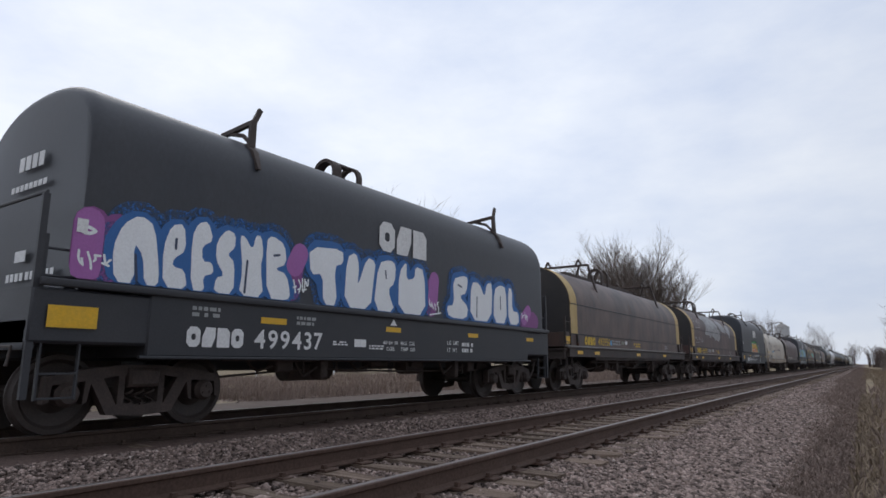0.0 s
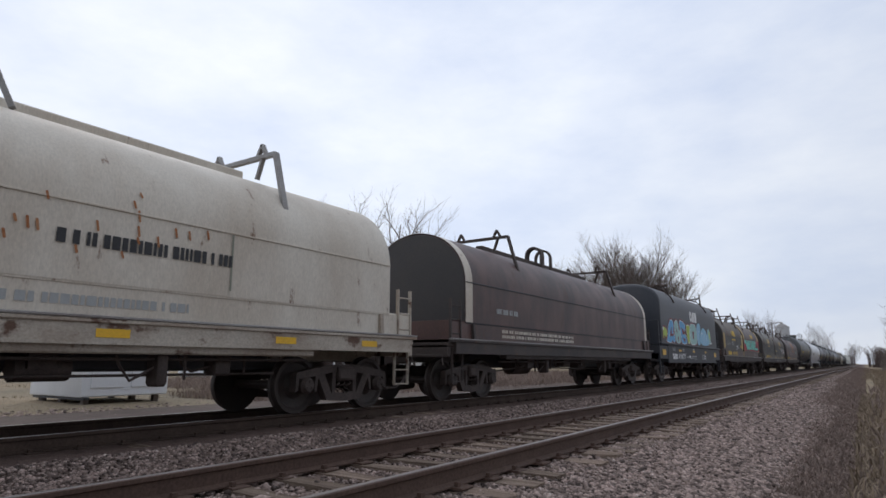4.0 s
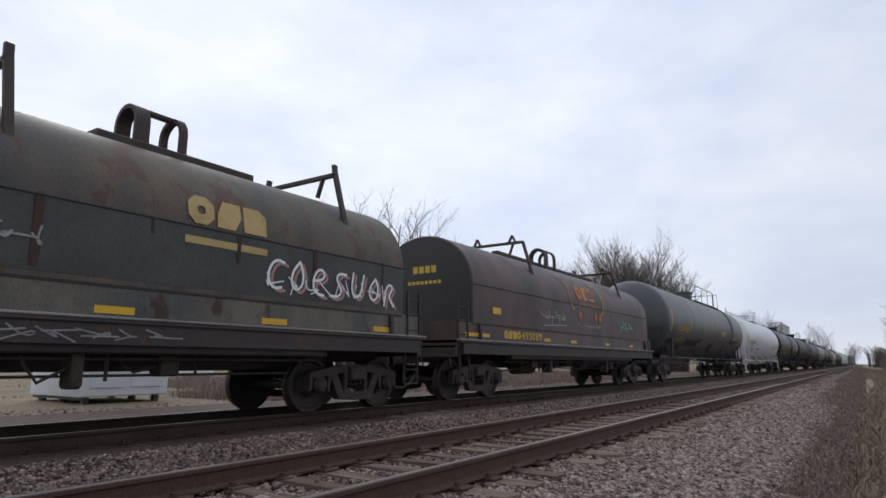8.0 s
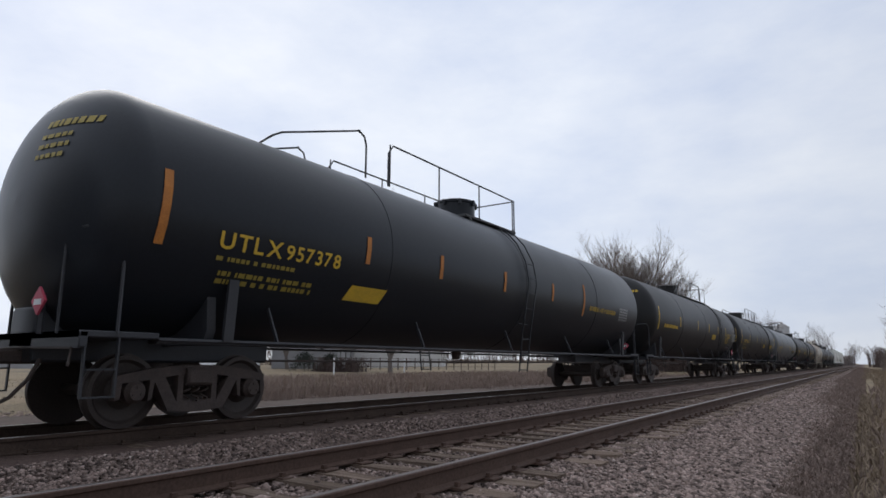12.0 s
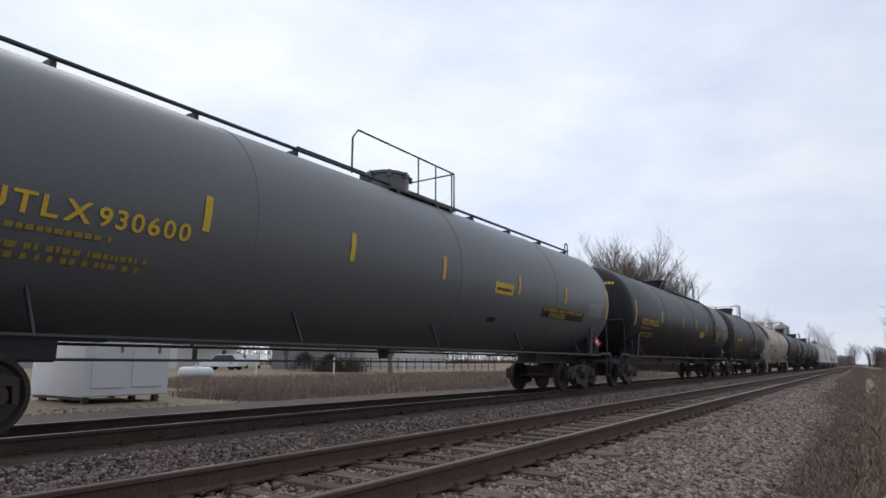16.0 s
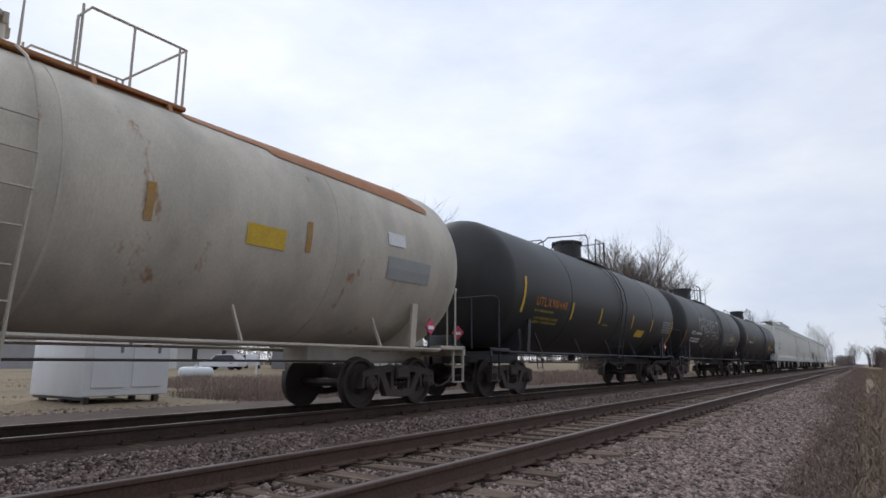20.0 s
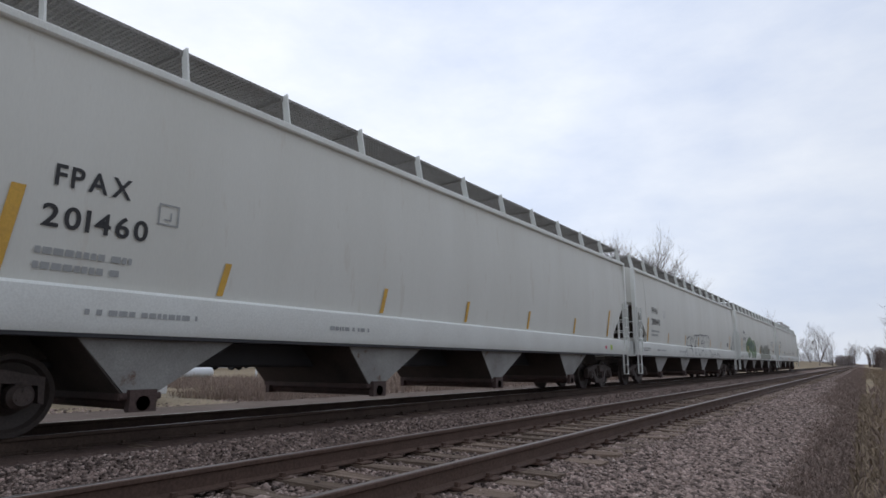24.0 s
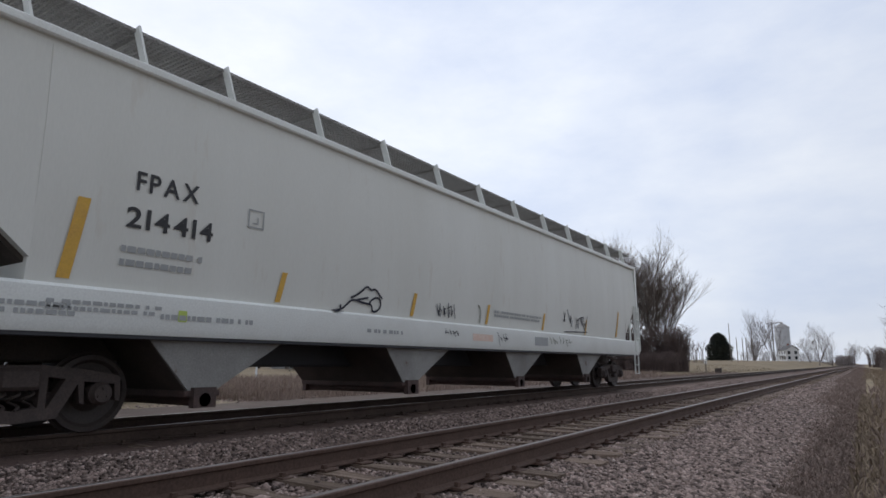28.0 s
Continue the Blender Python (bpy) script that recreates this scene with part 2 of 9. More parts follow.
# ---- mesh building ----
class Shape:
    """Collects vertices and faces for one mesh."""

    def __init__(self):
        self.v, self.f = [], []

    def add(self, verts, faces):
        k = len(self.v)
        self.v.extend(tuple(p) for p in verts)
        self.f.extend(tuple(i + k for i in q) for q in faces)
        return self

    def box(self, x0, x1, y0, y1, z0, z1):
        p = [(x, y, z) for z in (z0, z1) for y in (y0, y1) for x in (x0, x1)]
        return self.add(p, [(0, 2, 3, 1), (4, 5, 7, 6), (0, 1, 5, 4), (2, 6, 7, 3), (0, 4, 6, 2), (1, 3, 7, 5)])

    def loft(self, rings, caps=True, closed=True):
        n = len(rings[0])
        verts = [p for r in rings for p in r]
        faces = []
        m = n if closed else n - 1
        for i in range(len(rings) - 1):
            for j in range(m):
                a, b = i * n + j, i * n + (j + 1) % n
                faces.append((a, b, b + n, a + n))
        if caps:
            faces.append(tuple(range(n - 1, -1, -1)))
            k = (len(rings) - 1) * n
            faces.append(tuple(range(k, k + n)))
        return self.add(verts, faces)

    def slab(self, x0, x1, y0, y1, z0, z1, c=0.02):
        """A box with chamfered edges along y."""
        prof = [(x0 + c, z0), (x1 - c, z0), (x1, z0 + c), (x1, z1 - c), (x1 - c, z1), (x0 + c, z1), (x0, z1 - c), (x0, z0 + c)]
        return self.prism(prof, y0, y1, c * 0.7)

    def prism(self, prof, y0, y1, c=0.0):
        """A profile of (x, z), run along y; c chamfers its ends."""
        if not c:
            return self.loft([[(x, y0, z) for x, z in prof], [(x, y1, z) for x, z in prof]][::-1])
        cx, cz = sum(p[0] for p in prof) / len(prof), sum(p[1] for p in prof) / len(prof)
        w = max(max(abs(p[0] - cx), abs(p[1] - cz)) for p in prof)
        small = [(cx + (x - cx) * (1 - c / w), cz + (z - cz) * (1 - c / w)) for x, z in prof]
        rings = [[(x, y0, z) for x, z in small], [(x, y0 + c, z) for x, z in prof], [(x, y1 - c, z) for x, z in prof], [(x, y1, z) for x, z in small]]
        return self.loft(rings[::-1])

    def tube(self, pts, r, n=6, r1=None):
        pts = [Vector(p) for p in pts]
        rings, side = [], None
        for i, p in enumerate(pts):
            d = (pts[min(i + 1, len(pts) - 1)] - pts[max(i - 1, 0)]).normalized()
            if side is None:
                side = d.orthogonal().normalized()
            side = (side - d * side.dot(d))
            side = side.normalized() if side.length > 1e-6 else d.orthogonal().normalized()
            up = d.cross(side)
            rad = r if r1 is None else r + (r1 - r) * i / (len(pts) - 1)
            rings.append([tuple(p + (side * math.cos(2 * math.pi * k / n) + up * math.sin(2 * math.pi * k / n)) * rad) for k in range(n)])
        return self.loft(rings)

    def bar(self, p, q, w, h=None, up=(0, 0, 1)):
        p, q, up = Vector(p), Vector(q), Vector(up)
        d = (q - p).normalized()
        s = d.cross(up)
        s = s.normalized() if s.length > 1e-4 else d.orthogonal().normalized()
        u = s.cross(d)
        h = h or w
        return self.loft([[tuple(c + s * a * w / 2 + u * b * h / 2) for a, b in ((-1, -1), (1, -1), (1, 1), (-1, 1))] for c in (p, q)])

    def lathe(self, prof, axis="y", centre=(0, 0, 0), n=32, caps=True):
        """prof: (along, radius) pairs, turned round an axis through centre."""
        rings = []
        for a, r in prof:
            ring = []
            for k in range(n):
                c, s = r * math.cos(2 * math.pi * k / n), r * math.sin(2 * math.pi * k / n)
                off = {"y": (c, a, s), "z": (c, s, a), "x": (a, c, s)}[axis]
                ring.append(tuple(o + e for o, e in zip(centre, off)))
            rings.append(ring)
        return self.loft(rings[::-1] if axis == "y" else rings, caps)

    def mesh(self, name, mat, smooth=38):
        me = bpy.data.meshes.new(name)
        me.from_pydata(self.v, [], self.f)
        me.materials.append(mat)
        if smooth:
            me.polygons.foreach_set("use_smooth", [True] * len(me.polygons))
            me.set_sharp_from_angle(angle=radians(smooth))
        me.update()
        return me


def part(name, shape, mat, parent, label="", at=None, smooth=38):
    """Links a shape (or a finished mesh) as one object under a thing or a part."""
    ob = new(name, shape if isinstance(shape, bpy.types.Mesh) else shape.mesh(name, mat, smooth))
    ob.parent = parent
    if at is not None:
        ob.matrix_basis = at
    return tagged(ob, label) if label else ob


def thing(name, label, category, group="", kind="", at=None):
    ob = new(name)
    ob.empty_display_size = 0.3
    if at is not None:
        ob.matrix_basis = at
    return tagged(ob, label, category, group, kind)


def solid(name, shape, mat, label, category="", group="", kind="", at=None, smooth=38):
    ob = new(name, shape.mesh(name, mat, smooth))
    if at is not None:
        ob.matrix_basis = at
    return tagged(ob, label, category, group, kind)

# ---- ground, ballast and tracks ----
NEAR, FAR = -3.704, -8.653      # track centres; the rail tops lie at z = 0
SPEED = 17.05


def field_rise(x, y):
    """The field beyond the line climbs gently in the distance."""
    a, b = min(1, max(0, (y - 95) / 150)), min(1, max(0, (-15 - x) / 12))
    return (2.1 * a + 0.6 * min(1, max(0, (y - 245) / 160))) * b * b * (3 - 2 * b)


def ground_height(x, y):
    prof = [(-3000, 0.2), (-60, 0.2), (-40, -0.2), (-24, -0.32), (-13, -0.42), (-10.9, -0.34), (-10.3, -0.215), (-7.0, -0.215), (-6.4, -0.36), (-5.8, -0.36), (-5.2, -0.25), (-4.95, -0.227),
            (-2.5, -0.227), (-2.2, -0.25), (-1.6, -0.32), (-0.8, -0.42), (2, -0.48), (6, -0.5), (3000, -0.4)]
    for (a, za), (b, zb) in zip(prof, prof[1:]):
        if a <= x <= b:
            return za + (zb - za) * (x - a) / (b - a) + field_rise(x, y)
    return prof[-1][1]


def build_ground():
    xs = [-3000, -900, -300, -150, -100, -80, -70, -60, -55, -50, -45, -40, -35, -30, -27, -24, -21, -18, -15, -13]
    ys = [-400, -150, -60, -20, -8] + [i * 2.0 for i in range(-3, 40)] + [85, 95, 110, 130, 160, 200, 260, 340, 450, 600, 900, 1500, 3000]
    g = Shape()
    cols = xs + [-0.8, -0.35, 0, 1, 2, 4, 6, 9, 14, 25, 60, 200, 900, 3000]
    rnd = random.Random(4)
    verts = []
    for y in ys:
        for x in cols:
            bump = rnd.uniform(-0.06, 0.06) if (x < -13.5 or x > 1) and abs(x) < 900 else 0.0
            z = ground_height(x, y)
            if -13 <= x <= -0.3:
                z -= 0.06
            verts.append((x, y, z + bump))
    n = len(cols)
    g.add(verts, [(j * n + i, j * n + i + 1, (j + 1) * n + i + 1, (j + 1) * n + i) for j in range(len(ys) - 1) for i in range(n - 1)])
    solid("ground", g, M_GROUND, "flat winter field of dry tan grass and bare soil", "ground", kind="structure", smooth=80)
    bed = Shape()
    cols = [-13.05, -12.2, -11.4, -10.7, -10.3, -9.6, -8.65, -7.7, -7.0, -6.7, -6.4, -6.1, -5.8, -5.5, -5.2, -4.9, -4.55, -4.1, -3.7, -3.3, -2.85, -2.5, -2.25, -1.95, -1.6, -1.2, -0.75, -0.4]
    rows = [-150, -60, -20] + [i * 0.5 for i in range(-8, 80)] + [42 + i * 2 for i in range(0, 30)] + [110, 130, 160, 200, 260, 340, 450, 600, 900, 1500, 2900]
    rnd = random.Random(5)
    verts = []
    for y in rows:
        for x in cols:
            verts.append((x, y, ground_height(x, y) + rnd.uniform(-0.022, 0.022)))
    n = len(cols)
    bed.add(verts, [(j * n + i, j * n + i + 1, (j + 1) * n + i + 1, (j + 1) * n + i) for j in range(len(rows) - 1) for i in range(n - 1)])
    solid("ballast_bed", bed, M_BALLAST, "raised bed of grey-brown crushed stone ballast under both tracks", "ballast", kind="structure", smooth=80)


def build_far_bed():
    """Darker stone under and beside the running track."""
    s = Shape()
    cols = [-10.35, -10.0, -9.4, -8.65, -7.9, -7.5, -7.25, -7.0]
    rows = [-150, -60, -20] + [i * 0.5 for i in range(-8, 80)] + [42 + i * 2 for i in range(0, 30)] + [110, 160, 260, 450, 900, 2900]
    rnd = random.Random(15)
    n = len(cols)
    s.add([(x + (rnd.uniform(-0.08, 0.08) if k in (0, n - 1) else 0.0), y, ground_height(x, y) + (0.028 if 0 < k < n - 1 else -0.02) + rnd.uniform(-0.012, 0.012)) for y in rows for k, x in enumerate(cols)],
          [(j * n + i, j * n + i + 1, (j + 1) * n + i + 1, (j + 1) * n + i) for j in range(len(rows) - 1) for i in range(n - 1)])
    solid("oily_track_bed", s, M_DARKBED, "dark brown ballast under the running track", "ballast", kind="structure", smooth=80)


def stones(name, label, regions, seed):
    """Many small broken stones in one mesh; a region is x0, x1, y0, y1, count, size."""
    rng = np.random.default_rng(seed)
    t = (1 + 5 ** 0.5) / 2
    ico = np.array([(-1, t, 0), (1, t, 0), (-1, -t, 0), (1, -t, 0), (0, -1, t), (0, 1, t), (0, -1, -t), (0, 1, -t), (t, 0, -1), (t, 0, 1), (-t, 0, -1), (-t, 0, 1)], float)
    ico /= np.linalg.norm(ico[0])
    faces = np.array([(0, 11, 5), (0, 5, 1), (0, 1, 7), (0, 7, 10), (0, 10, 11), (1, 5, 9), (5, 11, 4), (11, 10, 2), (10, 7, 6), (7, 1, 8), (3, 9, 4), (3, 4, 2), (3, 2, 6), (3, 6, 8), (3, 8, 9), (4, 9, 5), (2, 4, 11), (6, 2, 10), (8, 6, 7), (9, 8, 1)])
    allv = []
    for x0, x1, y0, y1, count, size in regions:
        k = rng.random(count) ** 1.6
        pos = np.stack([rng.uniform(x0, x1, count), y0 + (y1 - y0) * k, np.zeros(count)], 1)
        pos[:, 2] = [ground_height(x, y) for x, y in pos[:, :2]]
        s = size * rng.uniform(0.45, 1.25, count) * (1 + 0.3 * k)
        v = ico[None] * rng.uniform(0.65, 1.25, (count, 12, 1))
        v *= np.stack([rng.uniform(0.8, 1.3, count), rng.uniform(0.7, 1.1, count), rng.uniform(0.5, 0.85, count)], 1)[:, None] * s[:, None, None]
        a, tilt = rng.uniform(0, 6.283, count), rng.uniform(-0.6, 0.6, count)
        ca, sa, ct, st = np.cos(a), np.sin(a), np.cos(tilt), np.sin(tilt)
        x, y, z = v[..., 0], v[..., 1], v[..., 2]
        y, z = y * ct[:, None] - z * st[:, None], y * st[:, None] + z * ct[:, None]
        x, y = x * ca[:, None] - y * sa[:, None], x * sa[:, None] + y * ca[:, None]
        v = np.stack([x, y, z], -1) + pos[:, None]
        v[..., 2] += (s * rng.uniform(0.0, 0.5, count))[:, None]
        allv.append(v.reshape(-1, 3))
    v = np.concatenate(allv)
    m = len(v) // 12
    f = (faces[None] + 12 * np.arange(m)[:, None, None]).reshape(-1, 3)
    me = bpy.data.meshes.new(name)
    me.vertices.add(len(v))
    me.vertices.foreach_set("co", v.ravel())
    me.loops.add(f.size)
    me.loops.foreach_set("vertex_index", f.ravel().astype(np.int32))
    me.polygons.add(len(f))
    me.polygons.foreach_set("loop_start", np.arange(0, f.size, 3, dtype=np.int32))
    me.materials.append(M_STONE)
    me.update(calc_edges=True)
    return tagged(new(name, me), label, "gravel", kind="stuff")


def blades(name, label, regions, seed, mat):
    """Dry grass: thin bent blades in one mesh; a region is x0, x1, y0, y1, count, height."""
    rng = np.random.default_rng(seed)
    vs = []
    for x0, x1, y0, y1, count, height in regions:
        k = rng.random(count)
        px, py = rng.uniform(x0, x1, count), y0 + (y1 - y0) * k ** 1.5
        pz = np.array([ground_height(x, y) for x, y in zip(px, py)]) - 0.03
        h = height * rng.uniform(0.35, 1.1, count)
        a, lean = rng.uniform(0, 6.283, count), rng.uniform(0.05, 0.75, count)
        w = rng.uniform(0.004, 0.011, count) * (1 + 2.0 * k)
        b = rng.uniform(0, 6.283, count)
        wx, wy = w * np.cos(b), w * np.sin(b)
        mx, my, mz = px + h * 0.35 * lean * np.cos(a), py + h * 0.35 * lean * np.sin(a), pz + h * 0.6
        tx, ty, tz = px + h * lean * np.cos(a), py + h * lean * np.sin(a), pz + h * (1 - 0.35 * lean)
        vs.append(np.stack([np.stack([px - wx, py - wy, pz], 1), np.stack([px + wx, py + wy, pz], 1),
                            np.stack([mx + wx * .7, my + wy * .7, mz], 1), np.stack([mx - wx * .7, my - wy * .7, mz], 1), np.stack([tx, ty, tz], 1)], 1).reshape(-1, 3))
    v = np.concatenate(vs)
    m = len(v) // 5
    base = 5 * np.arange(m)[:, None]
    idx = np.concatenate([base + np.array([[0, 1, 2, 3]]), base + np.array([[3, 2, 4]])], 1).ravel().astype(np.int32)
    start = (7 * np.arange(m)[:, None] + np.array([[0, 4]])).ravel().astype(np.int32)
    me = bpy.data.meshes.new(name)
    me.vertices.add(len(v))
    me.vertices.foreach_set("co", v.ravel())
    me.loops.add(len(idx))
    me.loops.foreach_set("vertex_index", idx)
    me.polygons.add(len(start))
    me.polygons.foreach_set("loop_start", start)
    me.materials.append(mat)
    me.update(calc_edges=True)
    return tagged(new(name, me), label, "grass", kind="stuff")


RAIL_PROFILE = [(-0.07, -0.178), (0.07, -0.178), (0.07, -0.166), (0.012, -0.145), (0.009, -0.05), (0.036, -0.036), (0.037, -0.008), (0.03, -0.001),
                (-0.03, -0.001), (-0.037, -0.008), (-0.036, -0.036), (-0.009, -0.05), (-0.012, -0.145), (-0.07, -0.166)]


def build_track(centre, label, y_first, singles, steel):
    track = thing("railway_track", label, "railway track", kind="structure", at=pose(centre, 0, 0))
    for side in (-0.754, 0.754):
        rail = Shape()
        rail.prism([(side + x, z) for x, z in RAIL_PROFILE], -150, 2800)
        part("rail", rail, steel, track, "rust-brown steel rail")
        head = Shape()
        head.prism([(side - 0.026, -0.001), (side + 0.026, -0.001), (side + 0.022, 0.003), (side - 0.022, 0.003)], -150, 2800)
        part("rail_head", head, M_RAILTOP, track, "worn bright running surface")
    rnd = random.Random(int(-centre * 10))
    variants = []
    for k in range(5):
        tie = Shape()
        r = random.Random(k)
        ring = lambda x: [(x, -0.115 + r.uniform(-.01, .01), -0.36), (x, 0.115 + r.uniform(-.01, .01), -0.36), (x, 0.112 + r.uniform(-.012, .006), -0.19 + r.uniform(-.012, .006)), (x, -0.112 + r.uniform(-.006, .012), -0.19 + r.uniform(-.012, .006))]
        tie.loft([ring(x) for x in (-1.3, -1.28, -0.8, -0.2, 0.4, 0.9, 1.28, 1.3)])
        variants.append(tie.mesh("tie", M_TIE, 25))
    plate = Shape()
    for side in (-0.754, 0.754):
        plate.slab(side - 0.17, side + 0.17, -0.09, 0.09, -0.195, -0.172, 0.008)
    plate_mesh = plate.mesh("tie_plate", steel)
    spike = Shape()
    for side in (-0.754, 0.754):
        for dx, dy in ((-0.095, 0.04), (0.095, -0.04)):
            spike.box(side + dx - 0.02, side + dx + 0.02, dy - 0.02, dy + 0.02, -0.18, -0.135)
    spike_mesh = spike.mesh("spikes", steel, 0)
    y = y_first
    far = Shape()
    count = 0
    while y < 260:
        y += 0.51 + rnd.uniform(-0.03, 0.03)
        yaw, dz = rnd.uniform(-1.6, 1.6), rnd.uniform(-0.02, 0.006)
        if count < singles:
            at = pose(rnd.uniform(-0.06, 0.06), y, dz, 0, rnd.uniform(-0.4, 0.4), yaw)
            tie = part("tie", rnd.choice(variants), None, track, at=at)
            if count < 60:
                part("tie_plate", plate_mesh, None, track, at=pose(0, y, 0))
                part("spikes", spike_mesh, None, track, at=pose(0, y, 0))
        else:
            far.box(-1.3, 1.3, y - 0.11, y + 0.11, -0.36, -0.19 + dz)
        count += 1
    tagged(part("far_ties", far, M_TIE, track, "row of timber ties running into the distance"), kind="stuff")
    return track


# ---- running gear shared by all wagons ----
def wheelset_mesh():
    s = Shape()
    for side in (-1, 1):
        c = side * 0.754
        prof = [(c - side * 0.075, 0.20), (c - side * 0.075, 0.483), (c - side * 0.045, 0.487), (c - side * 0.03, 0.462), (c + side * 0.07, 0.455), (c + side * 0.075, 0.40),
                (c + side * 0.03, 0.36), (c + side * 0.01, 0.22), (c + side * 0.07, 0.14), (c + side * 0.08, 0.0)]
        prof = [(c - side * 0.075, 0.0)] + prof
        s.lathe(prof if side > 0 else prof[::-1], "x", (0, 0, 0), 36, caps=False)
    s.lathe([(-1.02, 0.0), (-1.02, 0.075), (1.02, 0.075), (1.02, 0.0)], "x", (0, 0, 0), 12, caps=False)
    return s.mesh("wheelset", M_WHEEL, 30)


def rim_mesh():
    s = Shape()
    for side in (-1, 1):
        c = side * 0.754
        prof = [(c - side * 0.022, 0.4625), (c - side * 0.005, 0.459), (c + side * 0.045, 0.457)]
        s.lathe(prof if side > 0 else prof[::-1], "x", (0, 0, 0), 36, caps=False)
    return s.mesh("tread", M_TREAD, 60)


def side_frame_mesh():
    """One cast side frame: top bar, two slanting legs with windows between, pedestal jaws and bearing caps."""
    s = Shape()
    w0, w1 = -0.07, 0.07
    def plate(pts, t0=w0, t1=w1):
        s.loft([[(t1, y, z) for y, z in pts], [(t0, y, z) for y, z in pts]])
    plate([(-1.12, 0.66), (-1.12, 0.56), (-0.72, 0.60), (-0.30, 0.66), (0.30, 0.66), (0.72, 0.60), (1.12, 0.56), (1.12, 0.66), (0.70, 0.74), (0.25, 0.79), (-0.25, 0.79), (-0.70, 0.74)])
    for m in (-1, 1):
        for pts in ([(m * 0.66, 0.64), (m * 0.50, 0.66), (m * 0.30, 0.30), (m * 0.42, 0.20)], [(m * 0.42, 0.20), (m * 0.28, 0.34), (0, 0.30), (0, 0.17)],
                    [(m * 0.22, 0.68), (m * 0.30, 0.68), (m * 0.30, 0.30), (m * 0.22, 0.30)], [(m * 0.69, 0.62), (m * 0.62, 0.62), (m * 0.66, 0.36), (m * 0.71, 0.34)], [(m * 1.12, 0.60), (m * 1.05, 0.60), (m * 1.07, 0.38), (m * 1.13, 0.36)]):
            area = sum(a[0] * b[1] - b[0] * a[1] for a, b in zip(pts, pts[1:] + pts[:1]))
            plate(pts if area > 0 else pts[::-1])
        # bearing with its cap
        s.lathe([(-0.10, 0.0), (-0.10, 0.13), (0.08, 0.14), (0.12, 0.105), (0.14, 0.10), (0.14, 0.0)], "x", (0.0, m * 0.889, 0.457), 20, caps=False)
        for k in range(3):
            a = math.radians(90 + 120 * k)
            s.lathe([(0.13, 0.0), (0.13, 0.018), (0.158, 0.018), (0.158, 0.0)], "x", (0, m * 0.889 + 0.06 * math.cos(a), 0.457 + 0.06 * math.sin(a)), 6, caps=False)
    # spring nest
    for y in (-0.14, 0.0, 0.14):
        pts = [(0.0 + 0.055 * math.cos(t), y + 0.055 * math.sin(t), 0.31 + 0.0235 * t / 1.0) for t in [i * 0.6 for i in range(0, 22)]]
        s.tube(pts, 0.016, 5)
    return s.mesh("side_frame", M_IRON, 30)


GEAR = {}
WHEELS = []     # wheelsets with the place of their axle along the train


def add_truck(car, y, u_front):
    if not GEAR:
        GEAR["wheelset"], GEAR["tread"], GEAR["side_frame"] = wheelset_mesh(), rim_mesh(), side_frame_mesh()
        b = Shape()
        b.slab(-1.15, 1.15, -0.2, 0.2, 0.52, 0.76, 0.04)
        b.lathe([(0.76, 0.0), (0.76, 0.24), (0.84, 0.24), (0.84, 0.0)], "z", (0, 0, 0), 20, caps=False)
        for m in (-1, 1):
            b.slab(-0.95, 0.95, m * 0.42 - 0.06, m * 0.42 + 0.06, 0.36, 0.48, 0.02)
            for sd in (-0.754, 0.754):
                b.slab(sd - 0.05, sd + 0.05, m * 0.40 - 0.05, m * 0.40 + 0.05, 0.30, 0.62, 0.015)
        GEAR["bolster"] = b.mesh("truck", M_IRON)
    truck = part("truck", GEAR["bolster"], None, car, "dark cast-iron four-wheel truck", at=pose(0, y, 0))
    for side in (-1, 1):
        part("side_frame", GEAR["side_frame"], None, truck, at=pose(side * 1.0, 0, 0, 0, 0, 0 if side > 0 else 180))
    for m in (-0.889, 0.889):
        ws = part("wheelset", GEAR["wheelset"], None, truck, at=pose(0, m, 0.457))
        ws.data.materials[0] = M_WHEEL
        WHEELS.append((ws, m, u_front + y + m))
    return truck


def add_coupler(car, y, direction):
    s = Shape()
    s.slab(-0.09, 0.09, min(y, y - direction * 0.95), max(y, y - direction * 0.95), 0.80, 0.98, 0.03)
    s.slab(-0.16, 0.14, min(y + direction * 0.10, y - direction * 0.18), max(y + direction * 0.10, y - direction * 0.18), 0.74, 1.02, 0.05)
    s.tube([(0.42, y - direction * 0.62, 0.86), (0.44, y - direction * 0.50, 0.62), (0.42, y - direction * 0.34, 0.42), (0.36, y - direction * 0.14, 0.30), (0.28, y + direction * 0.02, 0.31)], 0.026, 6)
    s.tube([(-1.2, y - direction * 0.55, 0.98), (0.0, y - direction * 0.5, 1.0), (1.3, y - direction * 0.55, 0.98), (1.36, y - direction * 0.5, 0.78)], 0.016, 6)
    return part("coupler", s, M_IRON, car, "rusty knuckle coupler with air hose and cut lever")


def ladder(car, x, y0, y1, z0, z1, rungs, mat, stand=0.0, r=0.017):
    s = Shape()
    for y in (y0, y1):
        s.bar((x, y, z0), (x, y, z1), 0.035, 0.06, (1, 0, 0))
    for k in range(rungs):
        z = z0 + (z1 - z0) * (k + 0.5) / rungs
        s.tube([(x + stand, y0, z), (x + stand, y1, z)], r, 6)
    return part("ladder", s, mat, car)


